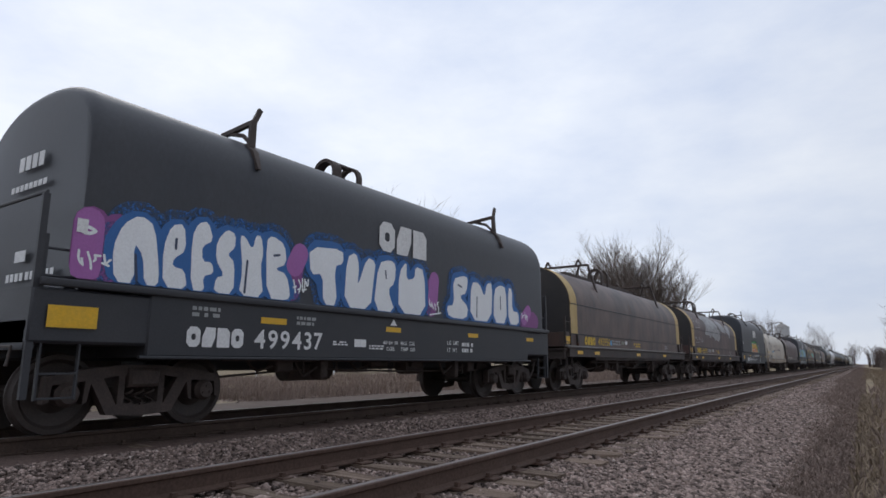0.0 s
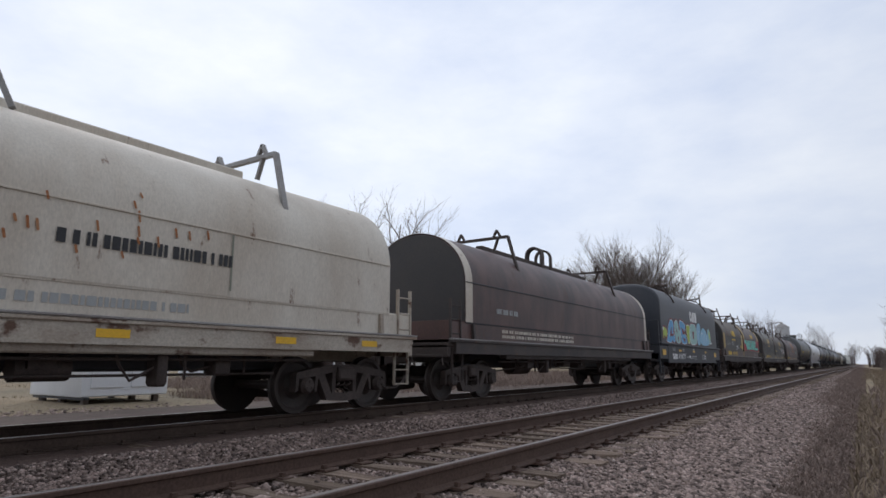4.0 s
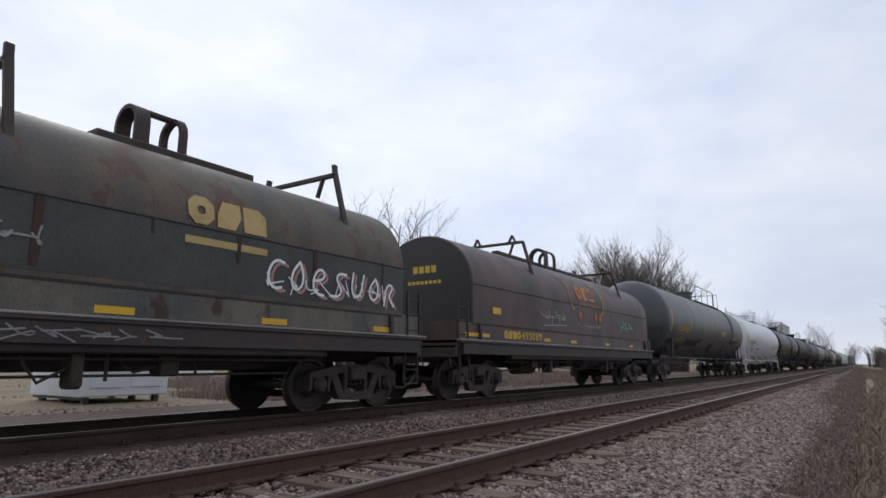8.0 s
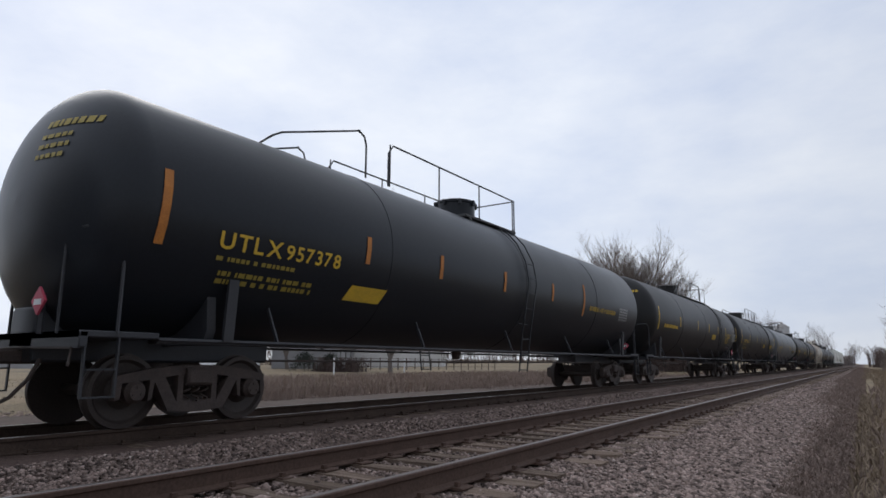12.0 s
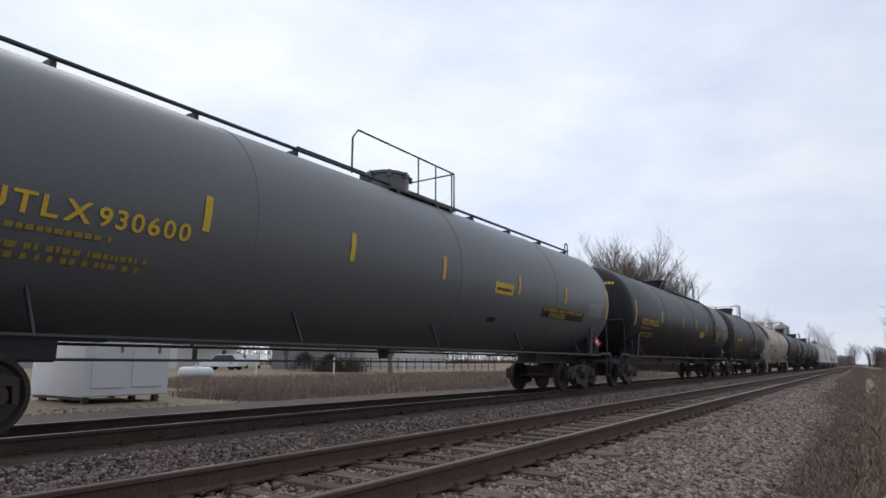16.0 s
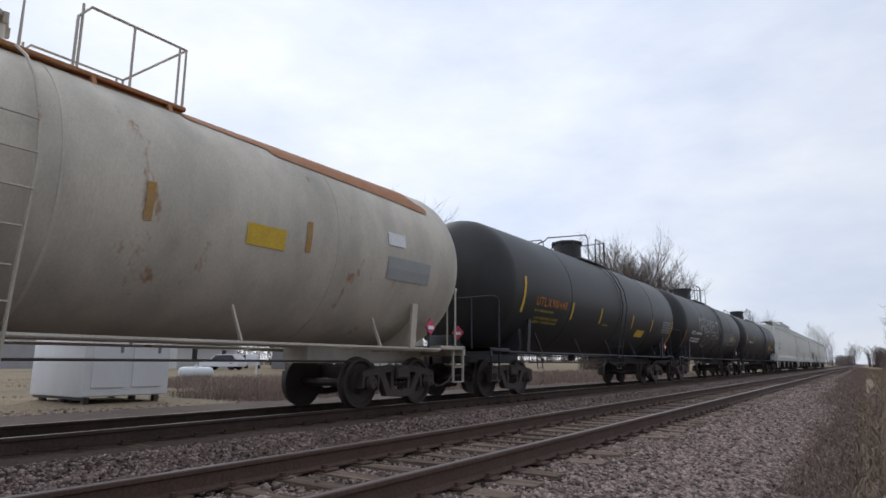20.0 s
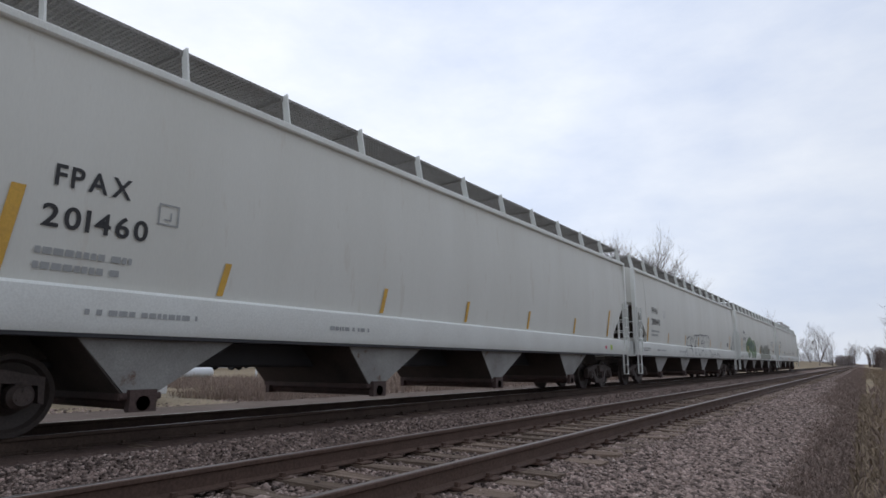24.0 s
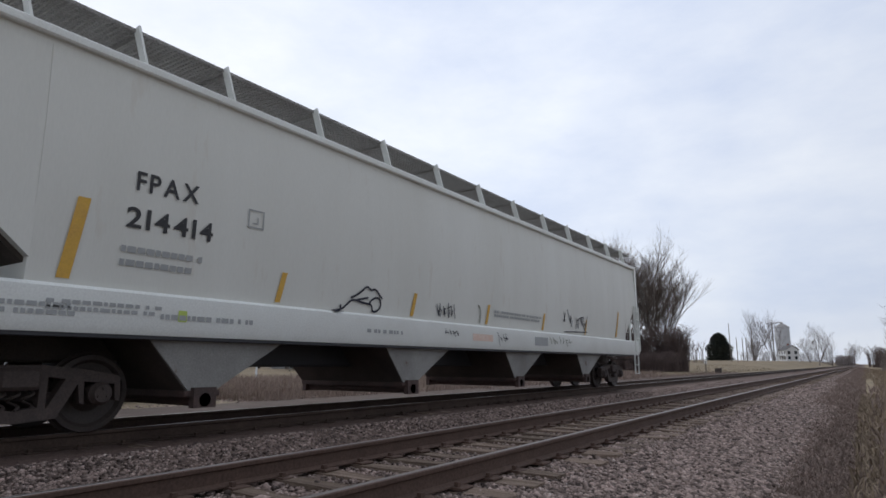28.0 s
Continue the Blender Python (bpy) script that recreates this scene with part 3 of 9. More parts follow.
def brake_wheel(car, x, y, z, mat):
    s = Shape()
    ring = [(x + 0.27 * math.cos(t), y, z + 0.27 * math.sin(t)) for t in [i * math.pi / 12 for i in range(25)]]
    s.tube(ring, 0.016, 6)
    for k in range(5):
        a = k * 2 * math.pi / 5
        s.tube([(x, y + 0.03, z), (x + 0.27 * math.cos(a), y, z + 0.27 * math.sin(a))], 0.012, 5)
    s.lathe([(-0.05, 0.0), (-0.05, 0.05), (0.12, 0.05), (0.12, 0.0)], "y", (x, y, z), 12, caps=False)
    return part("brake_wheel", s, mat, car, "spoked hand brake wheel")

# ---- wagons: local x to the side that faces the camera, y from the front coupler back, z up ----
def side_curve(name):
    """The outside of a wagon as a function of height: gives x at height z."""
    if name == "hood_round":
        def fn(z):
            if z <= 2.62:
                return 1.42
            return 1.42 * math.sqrt(max(0.0, 1 - ((z - 2.62) / 1.25) ** 2))
    elif name == "hood_tall":
        def fn(z):
            if z <= 3.35:
                return 1.46
            return 1.46 * max(0.0, 1 - ((z - 3.35) / 1.02) ** 2.6) ** (1 / 2.2)
    else:
        fn = lambda z: 1.5
    return fn


def hood_profile(kind, z0):
    fn = side_curve(kind)
    top = 3.87 if kind == "hood_round" else 4.37
    shoulder = 2.62 if kind == "hood_round" else 3.35
    right = [(fn(z0), z0), (fn(z0), (z0 + shoulder) / 2)]
    if kind == "hood_round":
        right += [(1.42 * math.cos(a), shoulder + 1.25 * math.sin(a)) for a in [i * math.pi / 24 for i in range(0, 12)]]
    else:
        right += [(fn(z), z) for z in [shoulder + (top - shoulder) * k for k in (0, .25, .45, .6, .72, .82, .9, .955, .985)]]
    pts = right + [(0.0, top)] + [(-x, z) for x, z in right[::-1]]
    return pts


def hood(car, kind, y0, y1, mat, name="hood", label="", z0=1.72, round_end=0.0):
    prof = hood_profile(kind, z0)
    s = Shape()
    steps = [(y0, 0.0)]
    if round_end:
        r = round_end
        steps = [(y0 + r * (1 - math.cos(a)), r * (1 - math.sin(a))) for a in [i * math.pi / 12 for i in range(0, 7)]]
        steps += [(y1 - r * (1 - math.cos(a)), r * (1 - math.sin(a))) for a in [i * math.pi / 12 for i in range(6, -1, -1)]]
    else:
        steps = [(y0, 0.035), (y0 + 0.03, 0.0), (y1 - 0.03, 0.0), (y1, 0.035)]
    top = max(z for x, z in prof)
    rings = []
    for y, cut in steps:
        # the roof drops towards the ends, the sides stay
        k = cut / (top - z0)
        rings.append([(x * (1 - (cut * 0.06 if round_end else cut * 0.7)), y, z0 + (z - z0) * (1 - k)) for x, z in prof])
    s.loft(rings[::-1])
    return part(name, s, mat, car, label)


def hood_band(car, kind, y0, y1, mat, z0=1.72, out=0.006, name="end_band"):
    """A painted band over a hood, lying a little proud of it."""
    prof = hood_profile(kind, z0)
    s = Shape()
    k = 1 + out / 1.4
    s.loft([[(x * k, y, z0 + (z - z0) * k) for x, z in prof] for y in (y1, y0)], caps=False, closed=False)
    return part(name, s, mat, car, "painted yellow end band")


def lifting_gear(car, kind, y, mat, peak):
    """A stacking bracket on a hood: a portal of two legs and a cross bar, with inner struts and peaks."""
    s = Shape()
    top = (3.87 if kind == "hood_round" else 4.37) + 0.02
    fn = side_curve(kind)
    if peak == "horn":
        # short legs that hug the shoulder, an arm sloping in to the ridge, a horn on each side
        for m in (-1, 1):
            s = Shape()
            leg = [[(m * (fn(zq) + out), y - 0.33 + dy + lag, zq) for dy, out in ((-w, 0.0), (w, 0.0), (w, 0.07), (-w, 0.07))[::m]] for zq, w, lag in ((3.64, 0.03, 0.0), (3.95, 0.05, 0.03), (4.12, 0.05, 0.05))]
            s.loft(leg)
            s.bar((m * (fn(4.05) + 0.03), y - 0.28, 4.05), (m * 1.16, y - 0.24, top + 0.10), 0.07, 0.10, (0, 1, 0))
            s.bar((m * 1.16, y - 0.24, top + 0.06), (m * 1.12, y - 0.08, top + 0.36), 0.05, 0.08, (0, 1, 0))
            s.bar((m * 1.16, y - 0.24, top + 0.09), (m * 0.42, y - 0.24, top + 0.02), 0.07, 0.07)
            s.tube([(m * 0.62, y - 0.24, top + 0.02), (m * 0.95, y - 0.24, top - 0.08), (m * 1.12, y - 0.24, top - 0.24)], 0.035, 6)
            part("stacking_bracket", s, mat, car, "steel stacking bracket on the hood shoulder")
        return
    zs = 3.30
    for m in (-1, 1):
        s.bar((m * (fn(zs) + 0.03), y, zs - 0.12), (m * 0.92, y, top + 0.34), 0.06, 0.10, (0, 1, 0))
        s.bar((m * 0.48, y, top - 0.04), (m * 0.62, y, top + 0.33), 0.05, 0.07, (0, 1, 0))
        if peak == "post":
            s.bar((m * 0.92, y, top + 0.30), (m * 0.89, y, top + 0.52), 0.06, 0.10, (0, 1, 0))
        else:
            s.bar((m * 0.70, y, top + 0.33), (m * 0.58, y, top + 0.55), 0.05, 0.07, (0, 1, 0))
            s.bar((m * 0.46, y, top + 0.33), (m * 0.58, y, top + 0.55), 0.05, 0.07, (0, 1, 0))
    s.bar((-0.93, y, top + 0.33), (0.93, y, top + 0.33), 0.09, 0.07)
    return part("stacking_bracket", s, mat, car, "steel stacking bracket on the hood roof")


def lifting_loops(car, kind, y, mat, style):
    """Twin arched loops of bent plate with a bar between, or a four-legged stool, in the middle of a hood's ridge."""
    top = (3.87 if kind == "hood_round" else 4.37) - 0.03
    if style == "stool":
        s = Shape()
        s.slab(-0.30, 0.30, y - 0.36, y + 0.36, top + 0.76, top + 0.88, 0.02)
        for m in (-1, 1):
            for d in (-1, 1):
                s.bar((m * 0.28, y + d * 0.34, top + 0.80), (m * 0.48, y + d * 0.66, top - 0.02), 0.11, 0.07)
        return part("lifting_stool", s, mat, car, "four-legged steel lifting stool on the ridge")
    rise = 0.44 if kind == "hood_round" else 0.24
    for dy, half in ((-0.33, 0.11), (0.33, 0.06)):
        rings = []
        for a in [None] + [i * math.pi / 12 for i in range(13)] + [None]:
            side = 1 if not rings else -1
            ring = []
            for r, t in ((0.30, -half), (0.30, half), (0.235, half), (0.235, -half)):
                if a is None:
                    ring.append((side * r, y + dy + t, top))
                else:
                    ring.append((r * math.cos(a), y + dy + t, top + rise + r * math.sin(a)))
            rings.append(ring)
        arch = Shape()
        arch.loft(rings)
        part("lifting_loop", arch, mat, car, "arched steel lifting loop on the ridge")
    tie = Shape()
    tie.bar((0.0, y - 0.33, top + rise + 0.265), (0.0, y + 0.33, top + rise + 0.265), 0.14, 0.05)
    return part("loop_tie", tie, mat, car)


def ridge_plate(car, kind, y0, y1, mat):
    s = Shape()
    top = 3.87 if kind == "hood_round" else 4.37
    s.slab(-0.40, 0.40, y0, y1, top - 0.06, top + 0.07, 0.02)
    return part("ridge_plate", s, mat, car)


def ridge(car, kind, y0, y1, mat):
    s = Shape()
    top = 3.87 if kind == "hood_round" else 4.37
    s.slab(-0.11, 0.11, y0, y1, top - 0.03, top + 0.19, 0.02)
    return part("ridge_strip", s, mat, car)


def coil_car(name, label, u, length, style, hoods, brackets, loops, mat_body, mat_sill, gear_mat=None, peak="peak", loop="arch", ridge_mat=None, plates=False):
    """A covered coil wagon. hoods: (y0, y1, material) each."""
    car = thing(name, label, "coil wagon", "wagons of the freight train")
    L = length
    gear_mat = gear_mat or M_IRON
    tall = style == "tall"
    b0, b1 = 0.62, L - 0.62
    body = Shape()
    if tall:
        body.slab(-1.48, 1.48, b0 + 1.3, b1 - 1.3, 0.88, 1.66, 0.03)
        body.slab(-1.46, 1.46, b0, b1, 1.02, 1.62, 0.03)
        part("body", body, mat_body, car, "smooth black side sill")
        for m in (-1, 1):
            lip = Shape()
            lip.slab(m * 1.50 - 0.03, m * 1.50 + 0.03, b0 + 0.05, b1 - 0.05, 1.63, 1.72, 0.012)
            lip.slab(m * 1.49 - 0.03, m * 1.49 + 0.03, b0 + 1.2, b1 - 1.2, 0.86, 0.90, 0.01)
            part("sill_lip", lip, mat_sill, car)
        kind, z0 = "hood_tall", 1.66
    else:
        body.slab(-1.40, 1.40, b0 + 0.1, b1 - 0.1, 1.32, 1.74, 0.03)
        part("body", body, mat_body, car)
        for m in (-1, 1):
            cap = Shape()
            cap.slab(m * 1.47 - 0.05, m * 1.47 + 0.05, b0, b1, 1.26, 1.31, 0.012)
            part("sill_cap", cap, mat_sill, car)
            edge = Shape()
            edge.slab(m * 1.475 - 0.05, m * 1.475 + 0.05, b0, b1, 1.312, 1.345, 0.008)
            part("sill_edge", edge, M_SILLEDGE, car, "worn bright edge of the sill")
            sill = Shape()
            sill.prism([(m * 1.45 - 0.04, 1.26), (m * 1.45 + 0.04, 1.26), (m * 1.45 + 0.04, 1.02), (m * 1.45 - 0.04, 1.02)][::m], b0 + 0.2, b1 - 0.2)
            part("side_sill", sill, mat_sill, car)
            low = Shape()
            low.slab(m * 1.30 - 0.1, m * 1.30 + 0.1, b0 + 2.6, b1 - 2.6, 0.92, 1.06, 0.02)
            part("lower_sill", low, mat_sill, car)
        for m in (-1, 1):
            for k in (0, 8):
                y = b0 + 1.0 + (b1 - b0 - 2.0) * k / 8
                g = Shape()
                g.prism([(m * 1.42 - 0.02, 1.34), (m * 1.42 + 0.06, 1.34), (m * 1.42 + 0.03, 1.70), (m * 1.42 - 0.02, 1.70)][::m], y - 0.04, y + 0.04)
                part("stake", g, mat_sill, car)
        kind, z0 = "hood_round", 1.72
    for e, d in ((0.62, 1), (L - 0.62, -1)):
        deck = Shape()
        deck.slab(-1.42, 1.42, min(e, e + d * 1.15), max(e, e + d * 1.15), 1.16, 1.26, 0.02)
        deck.slab(-0.35, 0.35, min(e, e + d * 2.6), max(e, e + d * 2.6), 0.84, 1.16, 0.03)
        deck.slab(-1.40, 1.40, min(e, e + d * 0.12), max(e, e + d * 0.12), 0.95, 1.2, 0.02)
        part("end_platform", deck, mat_sill, car)
    sillc = Shape()
    sillc.slab(-0.30, 0.30, 2.6, L - 2.6, 0.70, 1.1, 0.03)
    part("centre_sill", sillc, M_SILL, car)
    for h in hoods:
        y0, y1, mt = h[:3]
        hood(car, kind, y0, y1, mt, z0=z0, round_end=0.18 if tall else 0.0)
        if not tall:
            rib = Shape()
            for m in (-1, 1):
                rib.slab(m * 1.425 - 0.012, m * 1.425 + 0.012, y0 + 0.02, y1 - 0.02, 2.605, 2.63, 0.004)
                rib.slab(m * 1.40 - 0.012, m * 1.40 + 0.012, y0 + 0.02, y1 - 0.02, 1.69, 1.74, 0.004)
            part("hood_seam", rib, M_SILL if mt is not M_CREAM else mt, car)
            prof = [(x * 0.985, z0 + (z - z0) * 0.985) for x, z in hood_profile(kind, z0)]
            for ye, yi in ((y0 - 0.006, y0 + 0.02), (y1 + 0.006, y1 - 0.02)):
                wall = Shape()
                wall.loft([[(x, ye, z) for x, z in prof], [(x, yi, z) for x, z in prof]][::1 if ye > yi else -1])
                part("hood_end", wall, M_HOODEND if mt is not M_CREAM else mt, car, "dark hood end wall" if mt is not M_CREAM else "")
    for y in brackets:
        lifting_gear(car, kind, y, gear_mat, peak)
    for y in loops:
        lifting_loops(car, kind, y, gear_mat, loop)
        if plates:
            ridge_plate(car, kind, y - 1.0, y + 1.6, ridge_mat or gear_mat)
    if ridge_mat and not plates:
        ridge(car, kind, brackets[0], brackets[-1], ridge_mat)
    # gear under the frame
    under = Shape()
    under.lathe([(4.9, 0.0), (4.9, 0.2), (5.9, 0.2), (5.9, 0.0)], "y", (0.55, 0, 0.72), 14, caps=False)
    part("air_reservoir", under, M_IRON, car)
    cyl = Shape()
    cyl.lathe([(L * 0.55, 0.0), (L * 0.55, 0.15), (L * 0.55 + 0.6, 0.15), (L * 0.55 + 0.6, 0.0)], "y", (0.8, 0, 0.75), 12, caps=False)
    cyl.box(0.6, 1.0, L * 0.55 + 0.1, L * 0.55 + 0.4, 0.75, 1.0)
    part("brake_cylinder", cyl, M_IRON, car)
    for k, (q, w, h, x) in enumerate(((0.30, 0.35, 0.26, 1.05), (0.36, 0.16, 0.38, 1.15), (0.47, 0.5, 0.20, 0.9), (0.64, 0.14, 0.42, 1.2), (0.70, 0.28, 0.30, 1.0))):
        gear = Shape()
        gear.slab(x - 0.16, x + 0.1, L * q, L * q + w, 0.94 - h, 0.94, 0.03)
        pipe = Shape()
        pipe.tube([(x, L * q - 0.5, 0.95), (x, L * q - 0.45, 0.80), (x, L * q - 0.3, 0.70 - 0.1 * (k % 2)), (x, L * q + 0.05, 0.78)], 0.02, 5)
        part("brake_pipe", pipe, M_IRON, car)
        hang = Shape()
        hang.bar((x, L * q + w + 0.3, 0.95), (x, L * q + w + 0.3, 0.60 + 0.06 * (k % 3)), 0.03, 0.05)
        part("hanger", hang, M_IRON, car)
        part("brake_gear", gear, M_IRON, car)
    rod = Shape()
    rod.tube([(0.9, 3.4, 0.62), (0.9, 5.0, 0.72), (0.95, L * 0.55, 0.66), (0.9, L - 3.6, 0.66)], 0.018, 6)
    rod.tube([(1.2, 3.2, 0.86), (1.2, L - 3.2, 0.86)], 0.02, 6)
    part("brake_rod", rod, M_IRON, car)
    for e, d in ((0.66, 1), (L - 0.66, -1)):
        for x in (1.40, -1.40):
            step = Shape()
            for yy in (e + d * 0.12, e + d * 0.52):
                step.bar((x, yy, 1.15), (x, yy, 0.42), 0.02, 0.05, (1, 0, 0))
            for z in (0.44, 0.70):
                step.bar((x, e + d * 0.12, z), (x, e + d * 0.52, z), 0.06, 0.02)
            part("step", step, mat_sill, car)
            ladder(car, x, e + d * 0.06, e + d * 0.44, 1.3, 2.2, 3, mat_sill)
    if tall:
        brake_wheel(car, -0.55, L - 0.75, 1.95, M_IRON)
        for e, d in ((0.66, 1), (L - 0.66, -1)):
            fr = Shape()
            for m in (-1, 1):
                fr.bar((m * 1.42, e, 0.44), (m * 1.42, e, 2.64), 0.05, 0.07, (0, 1, 0))
            fr.tube([(-1.44, e, 2.66), (1.44, e, 2.66)], 0.022, 6)
            part("end_handrail", fr, mat_sill, car)
    else:
        brake_wheel(car, 0.62, L - 0.78, 2.2, M_IRON)
    add_truck(car, 2.15, u)
    add_truck(car, L - 2.15, u)
    add_coupler(car, 0.0, -1)
    add_coupler(car, L, 1)
    return car


def tank_car(name, label, u, length, mat, sill_mat, dome, rail0, rail1, radius=1.73, zc=2.83, walk_top=False, split=None, head=0.85, side_ladder=True, clear=True, tip=0.60, dome_rise=0.50, dome_r=0.51):
    car = thing(name, label, "tank wagon", "wagons of the freight train")
    L = length
    t0, t1 = tip, L - 0.60
    tank = Shape()
    ring = [(t0 + head * (1 - math.sin(math.pi / 2 - a)), radius * math.sin(a)) for a in [math.pi / 2 * k / 10 for k in range(0, 11)]]
    prof = ring + [(t0 + (t1 - t0) * q, radius) for q in (0.25, 0.5, 0.75)] + [(t0 + t1 - y, r) for y, r in ring[::-1]]
    tank.lathe(prof, "y", (0, 0, zc), 56, caps=False)
    part("tank", tank, mat, car, smooth=60)
    for q in (0.26, 0.52, 0.76):
        y = t0 + (t1 - t0) * q
        w = Shape()
        w.lathe([(y - 0.03, radius - 0.01), (y - 0.02, radius + 0.008), (y + 0.02, radius + 0.008), (y + 0.03, radius - 0.01)], "y", (0, 0, zc), 56, caps=False)
        part("weld_band", w, mat, car)
    # end frames
    for e, d in ((0.55, 1), (L - 0.55, -1)):
        f = Shape()
        f.slab(-1.45, 1.45, min(e, e + d * 0.95), max(e, e + d * 0.95), 1.10, 1.18, 0.015)
        f.slab(-1.45, 1.45, min(e, e + d * 0.10), max(e, e + d * 0.10), 0.98, 1.18, 0.02)
        f.slab(-0.32, 0.32, min(e, e + d * 3.6), max(e, e + d * 3.6), 0.82, 1.5, 0.03)
        part("end_platform", f, sill_mat, car)
        sad = Shape()
        y = e + d * 1.75
        sad.prism([(-1.25, 1.05), (1.25, 1.05), (1.35, 1.25), (1.28, 2.05), (0.9, 1.72), (0.0, 1.4), (-0.9, 1.72), (-1.28, 2.05), (-1.35, 1.25)], y - 0.07, y + 0.07)
        part("saddle", sad, sill_mat, car)
        for m in (-1, 1):
            post = Shape()
            post.bar((m * 1.44, e + d * 1.95, 1.1), (m * 1.50, e + d * 1.95, 1.95), 0.16, 0.05, (1, 0, 0))
            part("side_post", post, sill_mat, car)
        rail = Shape()
        near = [(1.45, e + d * 0.42, 1.15), (1.45, e + d * 0.42, 2.28), (1.43, e + d * 0.38, 2.38), (1.38, e + d * 0.28, 2.42), (1.24, e + d * 0.06, 2.40), (1.0, e - d * 0.02, 2.38)]
        rail.tube(near + [(-x, y, z) for x, y, z in near[::-1]], 0.022, 6)
        for m in (-1, 1):
            rail.tube([(m * 0.95, e - d * 0.02, 1.15), (m * 0.95, e - d * 0.02, 2.38)], 0.018, 6)
        part("end_handrail", rail, sill_mat, car)
        for x in (1.42, -1.42):
            step = Shape()
            for yy in (e + d * 0.08, e + d * 0.46):
                step.bar((x, yy, 1.12), (x, yy, 0.42), 0.02, 0.05, (1, 0, 0))
            for z in (0.43, 0.74):
                step.bar((x, e + d * 0.08, z), (x, e + d * 0.46, z), 0.06, 0.02)
            part("step", step, sill_mat, car)
    for m in (-1, 1):
        run = Shape()
        run.tube([(m * 1.42, 1.5, 1.10), (m * 1.42, L - 1.5, 1.10)], 0.028, 6)
        run.slab(m * 1.30 - 0.10, m * 1.30 + 0.10, 1.5, 4.2, 1.05, 1.10, 0.01)
        run.slab(m * 1.30 - 0.10, m * 1.30 + 0.10, L - 4.2, L - 1.5, 1.05, 1.10, 0.01)
        part("side_rail", run, sill_mat, car)
        for k in range(5):
            y = 3.4 + (L - 6.8) * k / 4
            br = Shape()
            br.bar((m * 1.42, y, 1.10), (m * 1.15, y - 0.08, 1.85), 0.05, 0.03, (0, 1, 0))
            part("rail_bracket", br, sill_mat, car)
    mid = dome
    # top fittings
    top = zc + radius
    d = Shape()
    dr, dh = dome_r, top + dome_rise
    d.lathe([(top - 0.12, dr), (dh - 0.12, dr), (dh - 0.10, dr + 0.03), (dh - 0.04, dr + 0.03), (dh - 0.01, dr - 0.06), (dh, 0.0)], "z", (0, mid, 0), 24, caps=False)
    for k in range(8):
        a = k * math.pi / 4
        bx, by = (dr + 0.04) * math.cos(a), mid + (dr + 0.04) * math.sin(a)
        d.box(bx - 0.03, bx + 0.03, by - 0.03, by + 0.03, dh - 0.18, dh - 0.04)
    part("dome_housing", d, mat, car, "valve housing with bolted lid")
    deck = Shape()
    deck.slab(-0.88, 0.88, mid - 0.9, rail1 + 0.06, top - 0.17, top - 0.11, 0.012)
    for y in (mid - 0.7, (mid + rail1) / 2, rail1 - 0.2):
        for m in (-1, 1):
            deck.bar((m * 0.84, y, top - 0.13), (m * 0.95, y, top - 0.34), 0.06, 0.05)
    part("top_platform", deck, M_RUSTSTAIN if mat is M_TANKRUST else M_GRATE, car)
    hz = top + 0.76
    spans = [(rail0, rail1)] if not split else [(rail0, split[0]), (split[1], rail1)]
    for m in (-1, 1):
        x = m * 0.86
        r = Shape()
        for k, (y0, y1) in enumerate(spans):
            if k == 0 and split and mid - y0 > 2.4:
                r.tube([(m * 0.6, y0, top - 0.12), (x, y0 + 0.05, top - 0.02), (x, y0 + 0.25, top + 0.10), (x, y1 - 0.2, hz), (x, y1 - 0.25, hz), (x, y1 - 0.06, hz - 0.08), (x, y1, hz - 0.25), (x, y1, top - 0.15)], 0.02, 6)
            elif not split and not walk_top:
                r.tube([(x, y0, top - 0.18), (x, y0 + 0.02, top - 0.10), (x, mid - 0.7, hz - 0.02), (x, mid - 0.6, hz), (x, y1 - 1.5, hz), (x, y1 - 1.36, hz - 0.08), (x, y1 - 1.3, hz - 0.25), (x, y1 - 1.3, top - 0.15)], 0.024, 6)
            else:
                r.tube([(x, y0, top - 0.15), (x, y0, hz - 0.2), (x, y0 + 0.15, hz), (x, y1, hz), (x, y1, top - 0.15)], 0.02, 6)
        part("top_handrail", r, sill_mat, car)
        first, last = (mid - 0.65, rail1 - 1.5) if not split and not walk_top else ((split[1] if split else mid) + 0.05, rail1 - 0.1)
        n = max(2, int((last - first) / 1.6))
        for k in range(n + 1):
            y = first + (last - first) * k / n
            up = Shape()
            up.tube([(x, y, top - 0.15), (x, y, hz)], 0.018, 5)
            part("rail_post", up, sill_mat, car)
    cross = Shape()
    cross.tube([(-0.86, rail1, top - 0.1), (-0.86, rail1, hz), (0.86, rail1, hz), (0.86, rail1, top - 0.1)], 0.02, 6)
    part("end_rail", cross, sill_mat, car)
    ly = rail1 - 0.9 if mat is not M_TANKRUST else mid + 0.15
